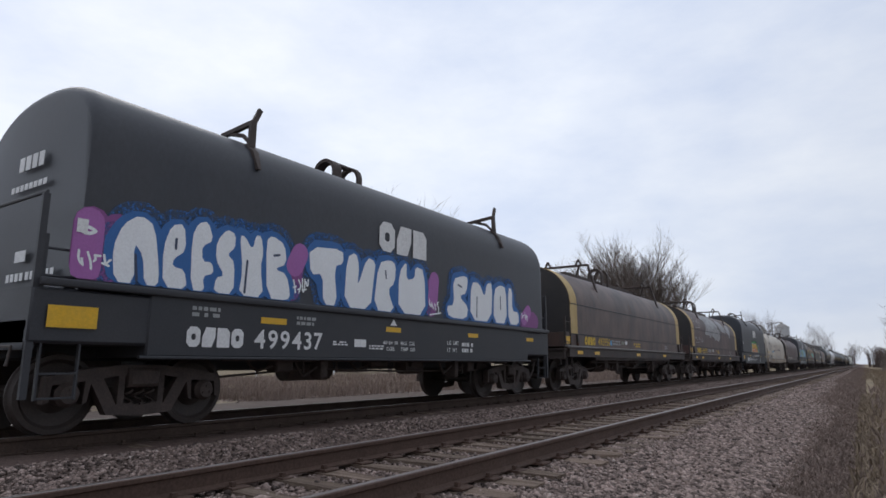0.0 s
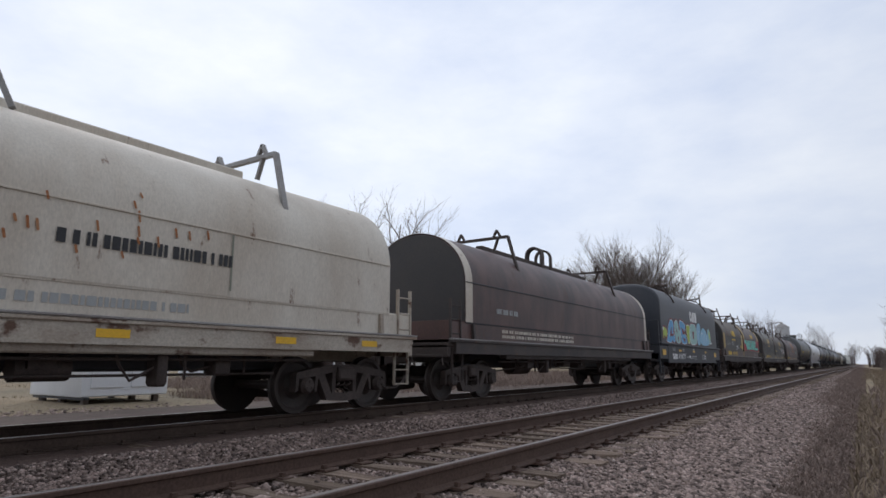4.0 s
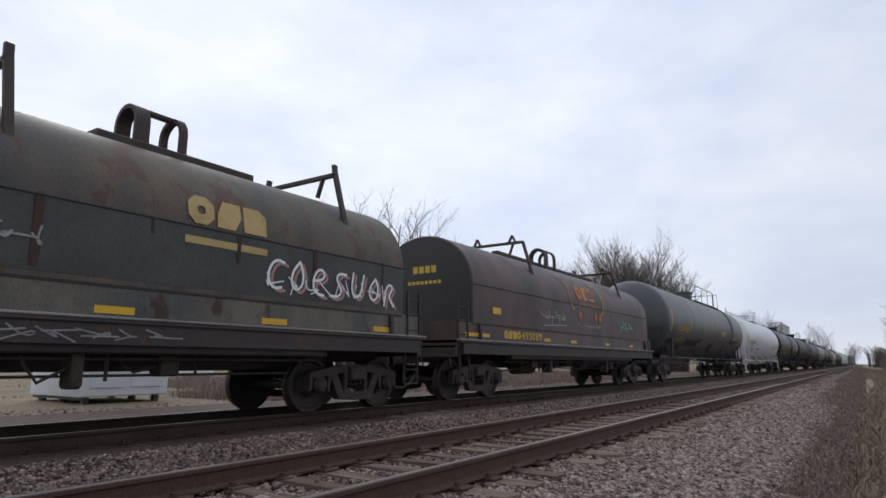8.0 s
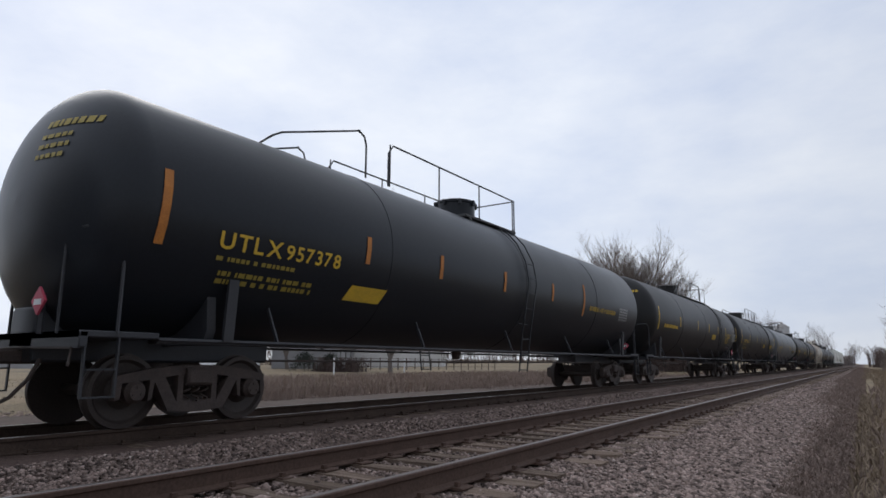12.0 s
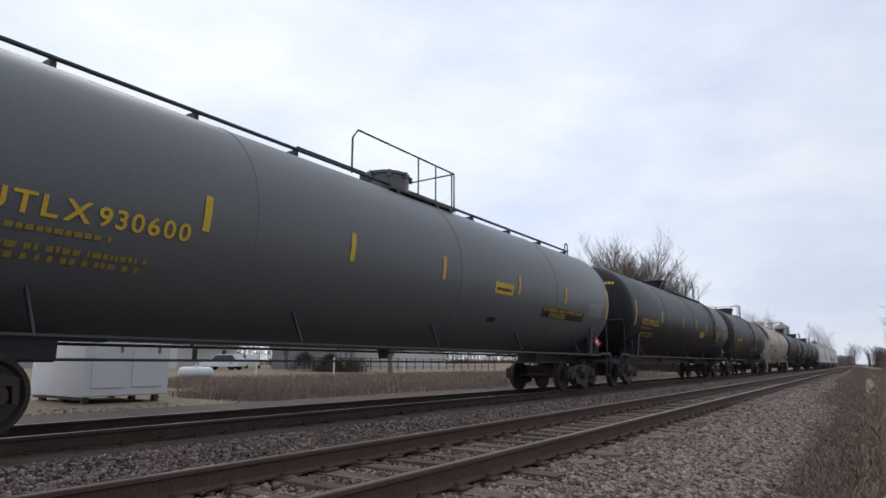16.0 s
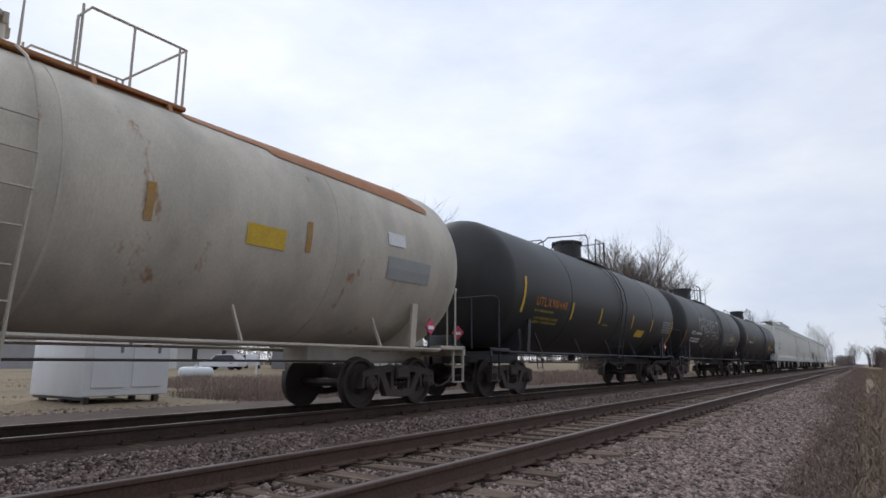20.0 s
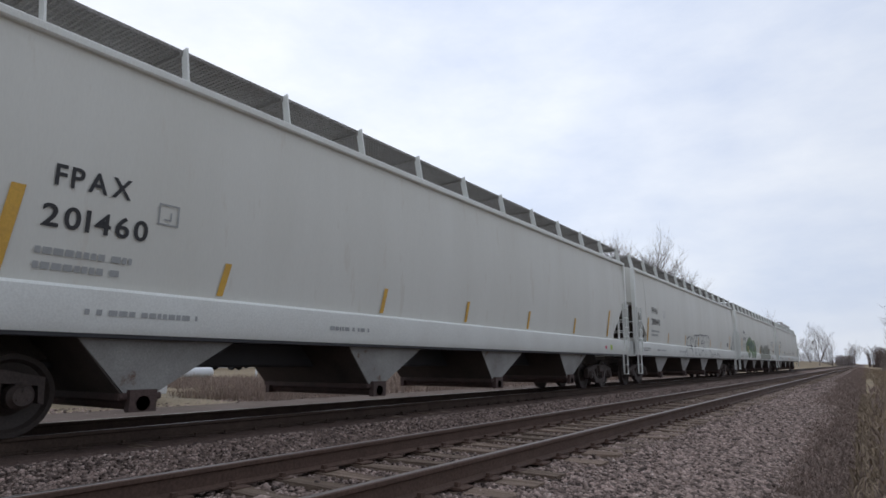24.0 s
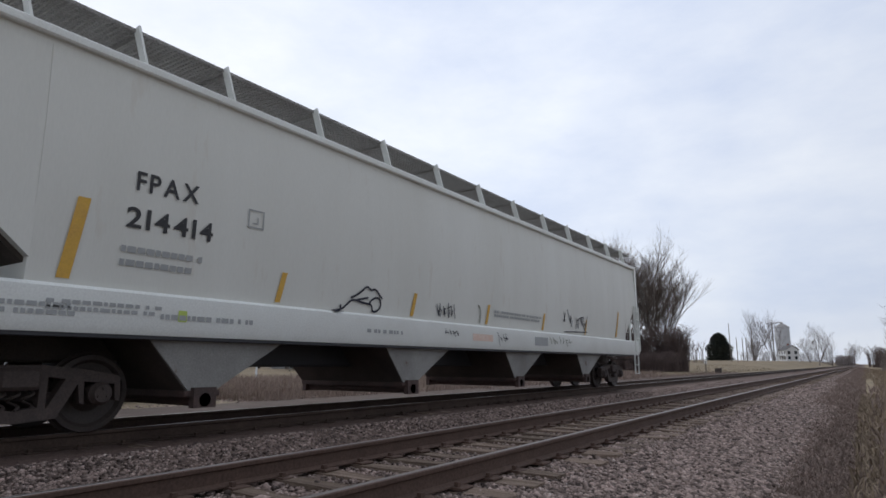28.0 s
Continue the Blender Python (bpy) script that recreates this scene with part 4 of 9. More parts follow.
    for x in (1, -1) if side_ladder else ():
        lad = Shape()
        for dy in (-0.22, 0.22):
            pts = [(x * 0.86, ly + dy, top - 0.12)] + [(x * (radius + 0.10) * math.cos(a), ly + dy, zc + (radius + 0.10) * math.sin(a)) for a in (0.85, 0.6, 0.3, 0.0)] + [(x * 1.62, ly + dy, 1.6), (x * 1.5, ly + dy, 0.62)]
            lad.tube(pts, 0.02, 5)
        for k in range(8):
            z = 0.66 + k * 0.38
            xx = 1.5 + 0.12 * min(1, (z - 0.62) / 1.0) if z < 1.6 else (radius + 0.10) * math.cos(math.asin(max(-1, min(1, (z - zc) / (radius + 0.10)))))
            lad.tube([(x * xx, ly - 0.22, z), (x * xx, ly + 0.22, z)], 0.014, 5)
        part("ladder", lad, mat, car)
    if walk_top:
        wk = Shape()
        for m in (-1, 1):
            wk.tube([(m * 0.36, t0 + 0.9, top + 0.13), (m * 0.36, t1 - 0.9, top + 0.13)], 0.035, 6)
        for k in range(10):
            y = t0 + 1.0 + (t1 - t0 - 2.0) * k / 9
            wk.box(-0.36, 0.36, y - 0.04, y + 0.04, top - 0.05, top + 0.12)
        for y in (t0 + 0.75, t1 - 0.75):
            wk.tube([(0.32, y, top - 0.1)] + [(0.32, y + 0.12 * math.cos(a) - 0.12, top + 0.3 + 0.12 * math.sin(a)) for a in [i * math.pi / 6 for i in range(7)]] + [(0.32, y - 0.24, top - 0.1)], 0.022, 6)
        part("top_pipe_rail", wk, sill_mat, car)
    out = Shape()
    out.lathe([(0.92, 0.0), (0.92, 0.10), (1.08, 0.13), (1.40, 0.16), (1.40, 0.0)], "z", (0, mid, 0), 16, caps=False)
    part("bottom_outlet", out, M_IRON, car)
    res = Shape()
    res.lathe([(L * 0.36, 0.0), (L * 0.36, 0.2), (L * 0.36 + 1.1, 0.2), (L * 0.36 + 1.1, 0.0)], "y", (0.55, 0, 1.14), 14, caps=False)
    if not clear:
        part("air_reservoir", res, M_IRON, car)
    rod = Shape()
    rod.tube([(0.95, 3.6, 0.85), (0.95, L - 3.6, 0.85)], 0.018, 6)
    part("brake_rod", rod, M_IRON, car)
    brake_wheel(car, -0.7, L - 0.62, 2.15, M_IRON)
    add_truck(car, 2.35, u)
    add_truck(car, L - 2.35, u)
    add_coupler(car, 0.0, -1)
    add_coupler(car, L, 1)
    return car


def hopper_side(z):
    """A gently bowed side: full width in the middle, drawn in at eave and sill."""
    k = (z - 1.62) / (4.42 - 1.62)
    return 1.52 + 0.07 * math.sin(max(0, min(1, k)) * math.pi)


def hopper_car(name, label, u, length, posts, lean):
    car = thing(name, label, "hopper wagon", "wagons of the freight train")
    L = length
    b0, b1 = 0.55, L - 0.55
    zs = [1.62, 2.0, 2.5, 3.0, 3.5, 4.0, 4.42]
    right = [(hopper_side(z), z) for z in zs]
    roof = [(1.35, 4.52), (0.9, 4.62), (0.0, 4.68)]
    prof = right + roof + [(-x, z) for x, z in (right + roof[:-1])[::-1]]
    body = Shape()
    # a closed bay, its ends slope inwards below
    body.loft([[(x, y, z) for x, z in prof] for y in (b1 - 1.40, b0 + 1.40)])
    # upper part reaches to the ends
    for e, d in ((b0, 1), (b1, -1)):
        hi = [(1.50 + 0.07 * math.sin((z - 1.62) / 2.8 * math.pi), z) for z in (3.15, 3.5, 4.0, 4.42)]
        top = hi + roof + [(-x, z) for x, z in (hi + roof[:-1])[::-1]]
        lo = [(1.565, 1.90), (1.58, 2.6), (1.58, 3.4), (1.52, 4.42)]
        bot = lo + roof + [(-x, z) for x, z in (lo + roof[:-1])[::-1]]
        a = [(x, e, z) for x, z in top]
        c = [(x * 0.999, e + d * 1.41, z) for x, z in bot]
        body.loft([c, a] if d > 0 else [a, c])
    part("body", body, M_HOPPER, car, "light grey curved hopper side", smooth=40)
    eave = Shape()
    sill = Shape()
    for m in (-1, 1):
        eave.slab(m * 1.55 - 0.05, m * 1.55 + 0.05, b0, b1, 4.38, 4.50, 0.02)
        sill.prism([(m * 1.60, 1.62), (m * 1.60, 1.24), (m * 1.56, 1.14), (m * 1.44, 1.14), (m * 1.44, 1.64), (m * 1.54, 1.66)][::-m], b0, b1)
    part("eave_rail", eave, M_HOPSILL, car)
    part("side_sill", sill, M_HOPSILL, car, "white side sill with small stencils")
    low = Shape()
    for m in (-1, 1):
        low.slab(m * 1.50 - 0.04, m * 1.50 + 0.04, b0 + 0.1, b1 - 0.1, 1.09, 1.255, 0.01)
    part("sill_edge", low, M_SILL, car)
    # roof walkway: grating on brackets
    for m in (-1, 1):
        walkw = Shape()
        for k in range(14):
            x = m * (0.56 + 0.064 * k)
            walkw.box(x - 0.008, x + 0.008, b0 + 0.1, b1 - 0.1, 4.945, 4.99)
        for k in range(290):
            y = b0 + 0.12 + (b1 - b0 - 0.24) * k / 289
            walkw.box(min(m * 0.55, m * 1.41), max(m * 0.55, m * 1.41), y - 0.012, y + 0.012, 4.943, 4.986)
        part("roof_grating", walkw, M_ROOFGRATE, car, "grey steel roof walkway grating", smooth=0)
        for y in posts:
            br = Shape()
            br.bar((m * 1.53, y, 4.44), (m * 1.42, y - lean, 5.0), 0.03, 0.12, (1, 0, 0))
            post = part("walkway_bracket", br, M_HOPSILL, car)
            arm = Shape()
            arm.bar((m * 1.41, y - 0.04, 4.92), (m * 0.55, y - 0.04, 4.905), 0.04, 0.04)
            part("walkway_arm", arm, M_ROOFGRATE, post)
    hatch = Shape()
    hatch.slab(-0.3, 0.3, b0 + 1.2, b1 - 1.2, 4.66, 4.78, 0.03)
    part("roof_hatch", hatch, M_HOPPER, car)
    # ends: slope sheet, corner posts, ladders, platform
    for e, d in ((b0, 1), (b1, -1)):
        # end sheet and platform coloured dark for the shade below the overhang
        slope = Shape()
        pts = [(e + d * 0.12, 3.05), (e + d * 2.2, 1.25), (e + d * 2.2, 1.18), (e + d * 0.05, 2.98)]
        slope.loft([[(-1.45, y, z) for y, z in pts], [(1.45, y, z) for y, z in pts]][::d])
        part("end_slope_sheet", slope, M_SHADEBROWN, car, "sloping end sheet, shade and grime in its colour")
        for m in (-1, 1):
            post = Shape()
            post.slab(m * 1.52 - 0.07, m * 1.52 + 0.07, min(e - d * 0.02, e + d * 0.12), max(e - d * 0.02, e + d * 0.12), 1.16, 4.46, 0.015)
            part("corner_post", post, M_HOPSILL, car)
            brace = Shape()
            brace.bar((m * 1.50, e + d * 0.75, 1.64), (m * 1.50, e + d * 0.75, 2.75), 0.06, 0.06)
            part("end_brace", brace, M_HOPSILL, car)
            ladder(car, m * 1.62, e + d * 0.04, e + d * 0.52, 1.25, 2.95, 5, M_HOPSILL)
            step = Shape()
            for yy in (e + d * 0.08, e + d * 0.52):
                step.bar((m * 1.56, yy, 1.16), (m * 1.56, yy, 0.45), 0.02, 0.05, (1, 0, 0))
            for z in (0.46, 0.78):
                step.bar((m * 1.56, e + d * 0.08, z), (m * 1.56, e + d * 0.52, z), 0.06, 0.02)
            part("step", step, M_HOPSILL, car)
        plat = Shape()
        plat.slab(-1.5, 1.5, min(e, e + d * 1.6), max(e, e + d * 1.6), 1.16, 1.24, 0.015)
        plat.slab(-0.32, 0.32, min(e, e + d * 3.4), max(e, e + d * 3.4), 0.82, 1.2, 0.03)
        part("end_platform", plat, M_SHADEBROWN, car)
        lip = Shape()
        lip.slab(-1.5, 1.5, min(e - d * 0.02, e + d * 0.02), max(e - d * 0.02, e + d * 0.02), 1.1, 1.66, 0.008)
        part("end_sill", lip, M_HOPSILL, car)
        lad = Shape()
        for x in (-0.55, 0.35):
            lad.bar((x, e + d * 0.06, 1.2), (x, e + d * 0.06, 3.1), 0.05, 0.05)
        for z in (1.6, 2.0, 2.4):
            lad.tube([(-1.5, e + d * 0.06, z), (1.5, e + d * 0.06, z)], 0.016, 6)
        part("end_frame", lad, M_HOPSILL, car)
    brake_wheel(car, -0.3, b1 - 0.05, 2.35, M_IRON)
    # outlet hoppers
    for k in range(4):
        y = 3.35 + (L - 9.8) * k / 3
        h = Shape()
        top = [(-1.42, y), (1.42, y), (1.42, y + 2.35), (-1.42, y + 2.35)]
        bot = [(-1.34, y + 0.72), (1.34, y + 0.72), (1.34, y + 1.14), (-1.34, y + 1.14)]
        h.loft([[(a, b, 1.2) for a, b in top], [(a, b, 0.46) for a, b in bot]][::-1])
        hp = part("outlet_hopper", h, M_OUTLET, car, "sloping discharge hopper")
        # dark sheet laid over the front slope in place of its shade
        sh = Shape()
        sh.loft([[(-1.43, y - 0.016, 1.2), (1.43, y - 0.016, 1.2), (1.35, y + 0.69, 0.44), (-1.35, y + 0.69, 0.44)], [(-1.43, y - 0.004, 1.2), (1.43, y - 0.004, 1.2), (1.35, y + 0.712, 0.44), (-1.35, y + 0.712, 0.44)]][::-1])
        part("front_slope_sheet", sh, M_SHADEBROWN, hp, "dark sheet standing in for shade on the front slope")
        g = Shape()
        g.slab(-1.36, 1.36, y + 0.66, y + 1.20, 0.38, 0.462, 0.02)
        g.lathe([(-1.42, 0.0), (-1.42, 0.09), (1.42, 0.09), (1.42, 0.0)], "x", (0, y + 0.93, 0.34), 12, caps=False)
        for m in (-1, 1):
            g.box(m * 1.37 - 0.05, m * 1.37 + 0.05, y + 0.76, y + 1.10, 0.24, 0.50)
        part("outlet_gate", g, M_GATE, hp, "rusty outlet gate")
    csill = Shape()
    csill.slab(-0.3, 0.3, 3.0, L - 3.0, 0.75, 1.15, 0.03)
    part("centre_sill", csill, M_SILL, car)
    add_truck(car, 2.2, u)
    add_truck(car, L - 2.2, u)
    add_coupler(car, 0.0, -1)
    add_coupler(car, L, 1)
    return car


# ---- the train ----
COUPLERS = [2.3, 16.45, 32.15, 48.0, 62.4, 78.5, 94.75, 109.1, 127.2, 147.0, 163.1, 185.6, 207.5, 229.3, 250.5, 272.4, 294.35, 316.1, 334.1, 353.1, 371.0, 389.1, 409.2, 432.25, 455.05, 478.25, 501.75]
TRAIN = []


def coil(i, label, style, hoods, brackets, loops, body, sill, **kw):
    u, length = COUPLERS[i], COUPLERS[i + 1] - COUPLERS[i]
    made = coil_car("coil_wagon", label, u, length, style, [(a - u, b - u, mt) for a, b, mt in hoods], [y - u for y in brackets], [y - u for y in loops], body, sill, **kw)
    TRAIN.append((made, u))
    return made, u


def tank(i, label, mat, sill, dome, rail0, rail1, split=None, **kw):
    u, length = COUPLERS[i], COUPLERS[i + 1] - COUPLERS[i]
    made = tank_car("tank_wagon", label, u, length, mat, sill, dome - u, rail0 - u, rail1 - u, split=split and [y - u for y in split], **kw)
    TRAIN.append((made, u))
    return made, u


def hopper(i, label, posts, lean=0.0):
    u, length = COUPLERS[i], COUPLERS[i + 1] - COUPLERS[i]
    made = hopper_car("hopper_wagon", label, u, length, posts, lean)
    TRAIN.append((made, u))
    return made, u


build_ground()
build_far_bed()
CAR_A = coil(0, "black covered coil wagon with white, blue and purple graffiti", "tall", [(3.35, 15.5, M_BLACK)], [6.06, 13.6], [8.94], M_SILL, M_SILL, peak="horn")
CAR_B = coil(1, "brown-grey coil wagon with round hood and yellow end bands", "round", [(17.55, 30.8, M_BROWN)], [20.5, 28.2], [24.1], M_BROWN, M_RUSTSILL, ridge_mat=M_IRON)
CAR_C = coil(2, "brown coil wagon with silver graffiti across its round hood", "round", [(33.5, 46.8, M_MAROON)], [36.3, 44.1], [40.0], M_MAROON, M_RUSTSILL, ridge_mat=M_IRON)
CAR_D = coil(3, "black covered coil wagon with yellow, orange and green graffiti", "tall", [(49.35, 61.25, M_BLACK)], [52.1, 59.55], [54.95], M_SILL, M_SILL, peak="horn")
CAR_E = coil(4, "dirty white coil wagon with round hood and black scrawls", "round", [(63.55, 77.15, M_CREAM)], [67.1, 74.7], [70.4], M_CREAM, M_CREAMSILL, gear_mat=M_GALV, loop="stool", ridge_mat=M_CREAM)
CAR_F = coil(5, "dark maroon coil wagon with round hood and cream end bands", "round", [(79.8, 93.6, M_MAROON)], [82.8, 90.6], [86.7], M_MAROON, M_RUSTSILL, ridge_mat=M_IRON)
CAR_H = coil(6, "black covered coil wagon with sky blue and pale green graffiti", "tall", [(95.75, 107.8, M_BLACK)], [98.6, 105.7], [101.5], M_SILL, M_SILL, peak="horn")
CAR_I = coil(7, "rusty brown two-hood coil wagon sprayed turquoise and red", "round", [(110.3, 117.8, M_OLIVE), (118.25, 125.8, M_BROWN)], [111.9, 116.9, 120.0, 125.0], [114.0, 122.0], M_BROWN, M_RUSTSILL, peak="post", plates=True)
CAR_K = coil(8, "grey coil wagon with two weathered hoods and yellow lettering", "round", [(128.7, 136.9, M_GREYHOOD), (137.4, 145.75, M_OLIVE)], [130.3, 135.5, 139.0, 144.3], [132.6, 141.3], M_GREYHOOD, M_RUSTSILL, peak="post", plates=True)
CAR_M = coil(9, "dark brown coil wagon with round hood and orange lettering", "round", [(148.3, 162.0, M_MAROON)], [151.9, 159.4], [155.2], M_BROWN, M_RUSTSILL, ridge_mat=M_IRON)
CAR_N = tank(10, "dark slate-grey tank wagon with black painted-out patches", M_TANKGRN, M_SILL, 174.8, 172.7, 180.6)
CAR_O = tank(11, "clean white tank wagon with black lettering", M_TANKWHITE, M_TANKWHITE, 196.1, 194.75, 198.0, walk_top=True, side_ladder=False, clear=True)
CAR_P = tank(12, "blue-black tank wagon with yellow lettering", M_TANKBLUE, M_SILL, 218.0, 211.0, 219.7, split=(213.4, 214.1), tip=0.30)
CAR_Q = tank(13, "plain black tank wagon", M_TANKBLK, M_SILL, 239.6, 237.5, 244.8)
CAR_R = tank(14, "matt black tank wagon with yellow stencils", M_TANKBLK, M_SILL, 261.4, 259.3, 267.2)
CAR_S = tank(15, "slate grey tank wagon with yellow lettering", M_TANKGREY, M_SILL, 283.3, 281.2, 284.8, walk_top=True, side_ladder=False)
CAR_T = tank(16, "matt black tank wagon with large yellow numbers", M_TANKBLK, M_SILL, 305.3, 303.0, 311.4)
CAR_U = tank(17, "black tank wagon with yellow lettering and a pale stain", M_TANKSHEEN, M_SILL, 324.9, 320.7, 326.4, split=(324.9, 325.6))
CAR_V = tank(18, "cream tank wagon streaked with orange rust", M_TANKRUST, M_TANKRUST, 343.3, 341.2, 345.8, split=(343.7, 344.3))
CAR_W = tank(19, "black tank wagon with orange lettering", M_TANKSHEEN, M_SILL, 361.95, 358.1, 363.5, split=(361.8, 362.5), dome_rise=0.66, dome_r=0.50)
CAR_X = tank(20, "black tank wagon with white graffiti", M_TANKSHEEN, M_SILL, 379.2, 376.9, 381.5, dome_rise=0.66, dome_r=0.50)
CAR_Y = tank(21, "black tank wagon with a yellow placard", M_TANKSHEEN, M_SILL, 398.5, 396.0, 401.0, dome_rise=0.66, dome_r=0.50)


def spaced(first, step, count):
    return [first + step * k for k in range(count)]


HOPPERS = [hopper(22, "light grey covered hopper wagon with black lettering", spaced(0.90, 1.765, 13)), hopper(23, "light grey covered hopper wagon with outlined graffiti", spaced(0.58, 1.775, 13)),
           hopper(24, "light grey hopper wagon with green paint blotches and olive graffiti", spaced(0.87, 1.735, 13)), hopper(25, "light grey covered hopper wagon at the train's end", [1.70, 3.01, *spaced(4.33, 1.77, 9), 20.2, 21.8], 0.10)]


# ---- lettering, bars and spray paint on the wagons ----
def glyphs():
    """Outlines of the built-in font's characters as small flat meshes."""
    table = {}
    made = []
    for ch in "0123456789ABCDEFGHIJKLMNOPQRSTUVWXYZ-":
        c = bpy.data.curves.new("glyph", "FONT")
        c.body, c.size, c.offset = ch, 1.0, 0.018
        made.append((ch, new("glyph", c)))
    bpy.context.view_layer.update()
    dg = bpy.context.evaluated_depsgraph_get()
    for ch, ob in made:
        me = ob.evaluated_get(dg).to_mesh()
        v = [(p.co.x, p.co.y) for p in me.vertices]
        x0, y0 = min(p[0] for p in v), min(p[1] for p in v)
        w, h = max(p[0] for p in v) - x0, max(p[1] for p in v) - y0
        table[ch] = ([((x - x0), (y - y0) / h) for x, y in v], [tuple(f.vertices) for f in me.polygons], w)
        ob.evaluated_get(dg).to_mesh_clear()
    for ch, ob in made:
        bpy.data.objects.remove(ob)
    return table


GLYPH = glyphs()


def paint(name, colour, wear=0.35):
    return surface("spray_" + name, colour, 0.55, second=tuple(0.75 * c for c in colour), amount=wear, scale=3.0, bump=0.0, grain=0.08)


P_WHITE, P_BLUE, P_PURPLE, P_INK = paint("white", (0.92, 0.94, 0.96), 0.15), paint("blue", (0.035, 0.15, 0.42)), paint("purple", (0.26, 0.075, 0.26)), paint("ink", (0.02, 0.02, 0.035))
P_SKY, P_AQUA, P_RED, P_LIME = paint("sky_blue", (0.13, 0.41, 0.70)), paint("pale_aqua", (0.36, 0.58, 0.56)), paint("dark_red", (0.20, 0.02, 0.03)), paint("lime", (0.48, 0.60, 0.12))
P_ORANGE, P_YEL, P_GREEN, P_TURQ = paint("orange", (0.82, 0.26, 0.04)), paint("golden_yellow", (0.80, 0.50, 0.03)), paint("green", (0.09, 0.38, 0.12)), paint("turquoise", (0.19, 0.62, 0.52))
P_CRIMSON, P_SILVER, P_OLIVE = paint("crimson", (0.44, 0.045, 0.06)), surface("spray_silver", (0.36, 0.36, 0.37), 0.5, second=(0.18, 0.165, 0.165), amount=1.0, scale=2.4, bump=0.0, grain=0.3), paint("olive_grey", (0.24, 0.25, 0.20))
P_GREYB, P_PATCH, P_PINK = paint("grey", (0.36, 0.37, 0.37)), paint("dull_black", (0.016, 0.016, 0.017)), paint("pink", (0.62, 0.08, 0.14))

P_PUTTY = paint("putty_grey", (0.29, 0.30, 0.25))
P_PALEBLUE = paint("pale_blue", (0.28, 0.54, 0.73))
# Weathered paint with the lower hood side's shade put into its colour.
M_LOWSIDE = surface("shaded_lower_side_paint", (0.070, 0.070, 0.064), 0.55, second=(0.045, 0.046, 0.046), amount=0.9, scale=1.5, third=(0.075, 0.045, 0.032), third_scale=0.6, third_cut=0.60, bump=0.05, grain=0.25)
P_FAINT = paint("faint_print", (0.22, 0.20, 0.18))
P_DULLYEL = paint("dull_yellow", (0.34, 0.26, 0.05))
P_AMBER, P_SLIT = paint("amber", (0.80, 0.36, 0.03)), paint("slate_blue", (0.05, 0.07, 0.13))


def mist(name, colour, lo=0.42, hi=0.66, scale=26.0):
    """Thin overspray: paint that lies in fine dots and lets the ground show between them."""
    m = surface("mist_" + name, colour, 0.6, amount=0.3, scale=3.0, bump=0.0, grain=0.1)
    n, l = m.node_tree.nodes, m.node_tree.links
    tc, dots, cut = n.new("ShaderNodeTexCoord"), n.new("ShaderNodeTexNoise"), n.new("ShaderNodeMapRange")
    dots.inputs["Scale"].default_value, dots.inputs["Detail"].default_value, dots.inputs["Roughness"].default_value = scale, 6.0, 0.75
    cut.inputs[1].default_value, cut.inputs[2].default_value = lo, hi
    l.new(tc.outputs["Object"], dots.inputs[0])
    l.new(dots.outputs[0], cut.inputs[0])
    l.new(cut.outputs[0], n["Principled BSDF"].inputs["Alpha"])
    return m


MIST_BLUE, MIST_GREEN, MIST_MOSS, MIST_SLATE = mist("blue", (0.04, 0.17, 0.46)), mist("green", (0.07, 0.32, 0.10)), mist("moss", (0.17, 0.275, 0.125), 0.30, 0.66, 60.0), mist("slate", (0.24, 0.31, 0.34), 0.36, 0.70, 60.0)
P_LILAC, P_CHALK, P_DUST = paint("lilac", (0.42, 0.15, 0.44)), surface("spray_chalk_white", (0.52, 0.51, 0.50), 0.7, second=(0.20, 0.19, 0.19), amount=1.0, scale=5.0, bump=0.0, grain=0.35), paint("dusty_pink", (0.50, 0.26, 0.24))


def soften(ring, times=1):
    """Cuts the corners of an outline, so that it reads as sprayed by a moving arm."""
    for _ in range(times):
        ring = [(p[0] * q + o[0] * (1 - q), p[1] * q + o[1] * (1 - q)) for p, o in zip(ring, ring[1:] + ring[:1]) for q in (0.78, 0.22)]
    return ring


def skin(kind):
    """The near outside of a wagon: a function of place along it, height and lift that gives a point."""
    if kind == "tank":
        return lambda y, z, o: ((1.73 + o) * math.sqrt(max(0.0, 1 - ((z - 2.83) / 1.73) ** 2)), y, 2.83 + (z - 2.83) * (1 + o / 1.73))
    if kind == "round":
        def fn(y, z, o):
            if z <= 2.62:
                return (1.42 + o, y, z)
            t = (z - 2.62) / 1.25
            return ((1.42 + o) * math.sqrt(max(0.0, 1 - t * t)), y, 2.62 + (1.25 + o) * t)
        return fn
    if kind == "tall":
        fn = side_curve("hood_tall")
        return lambda y, z, o: (fn(z) + o, y, z)
    if kind == "hopper":
        return lambda y, z, o: ((hopper_side(z) if z > 1.66 else 1.60) + o, y, z)
    return lambda y, z, o: (kind + o, y, z)


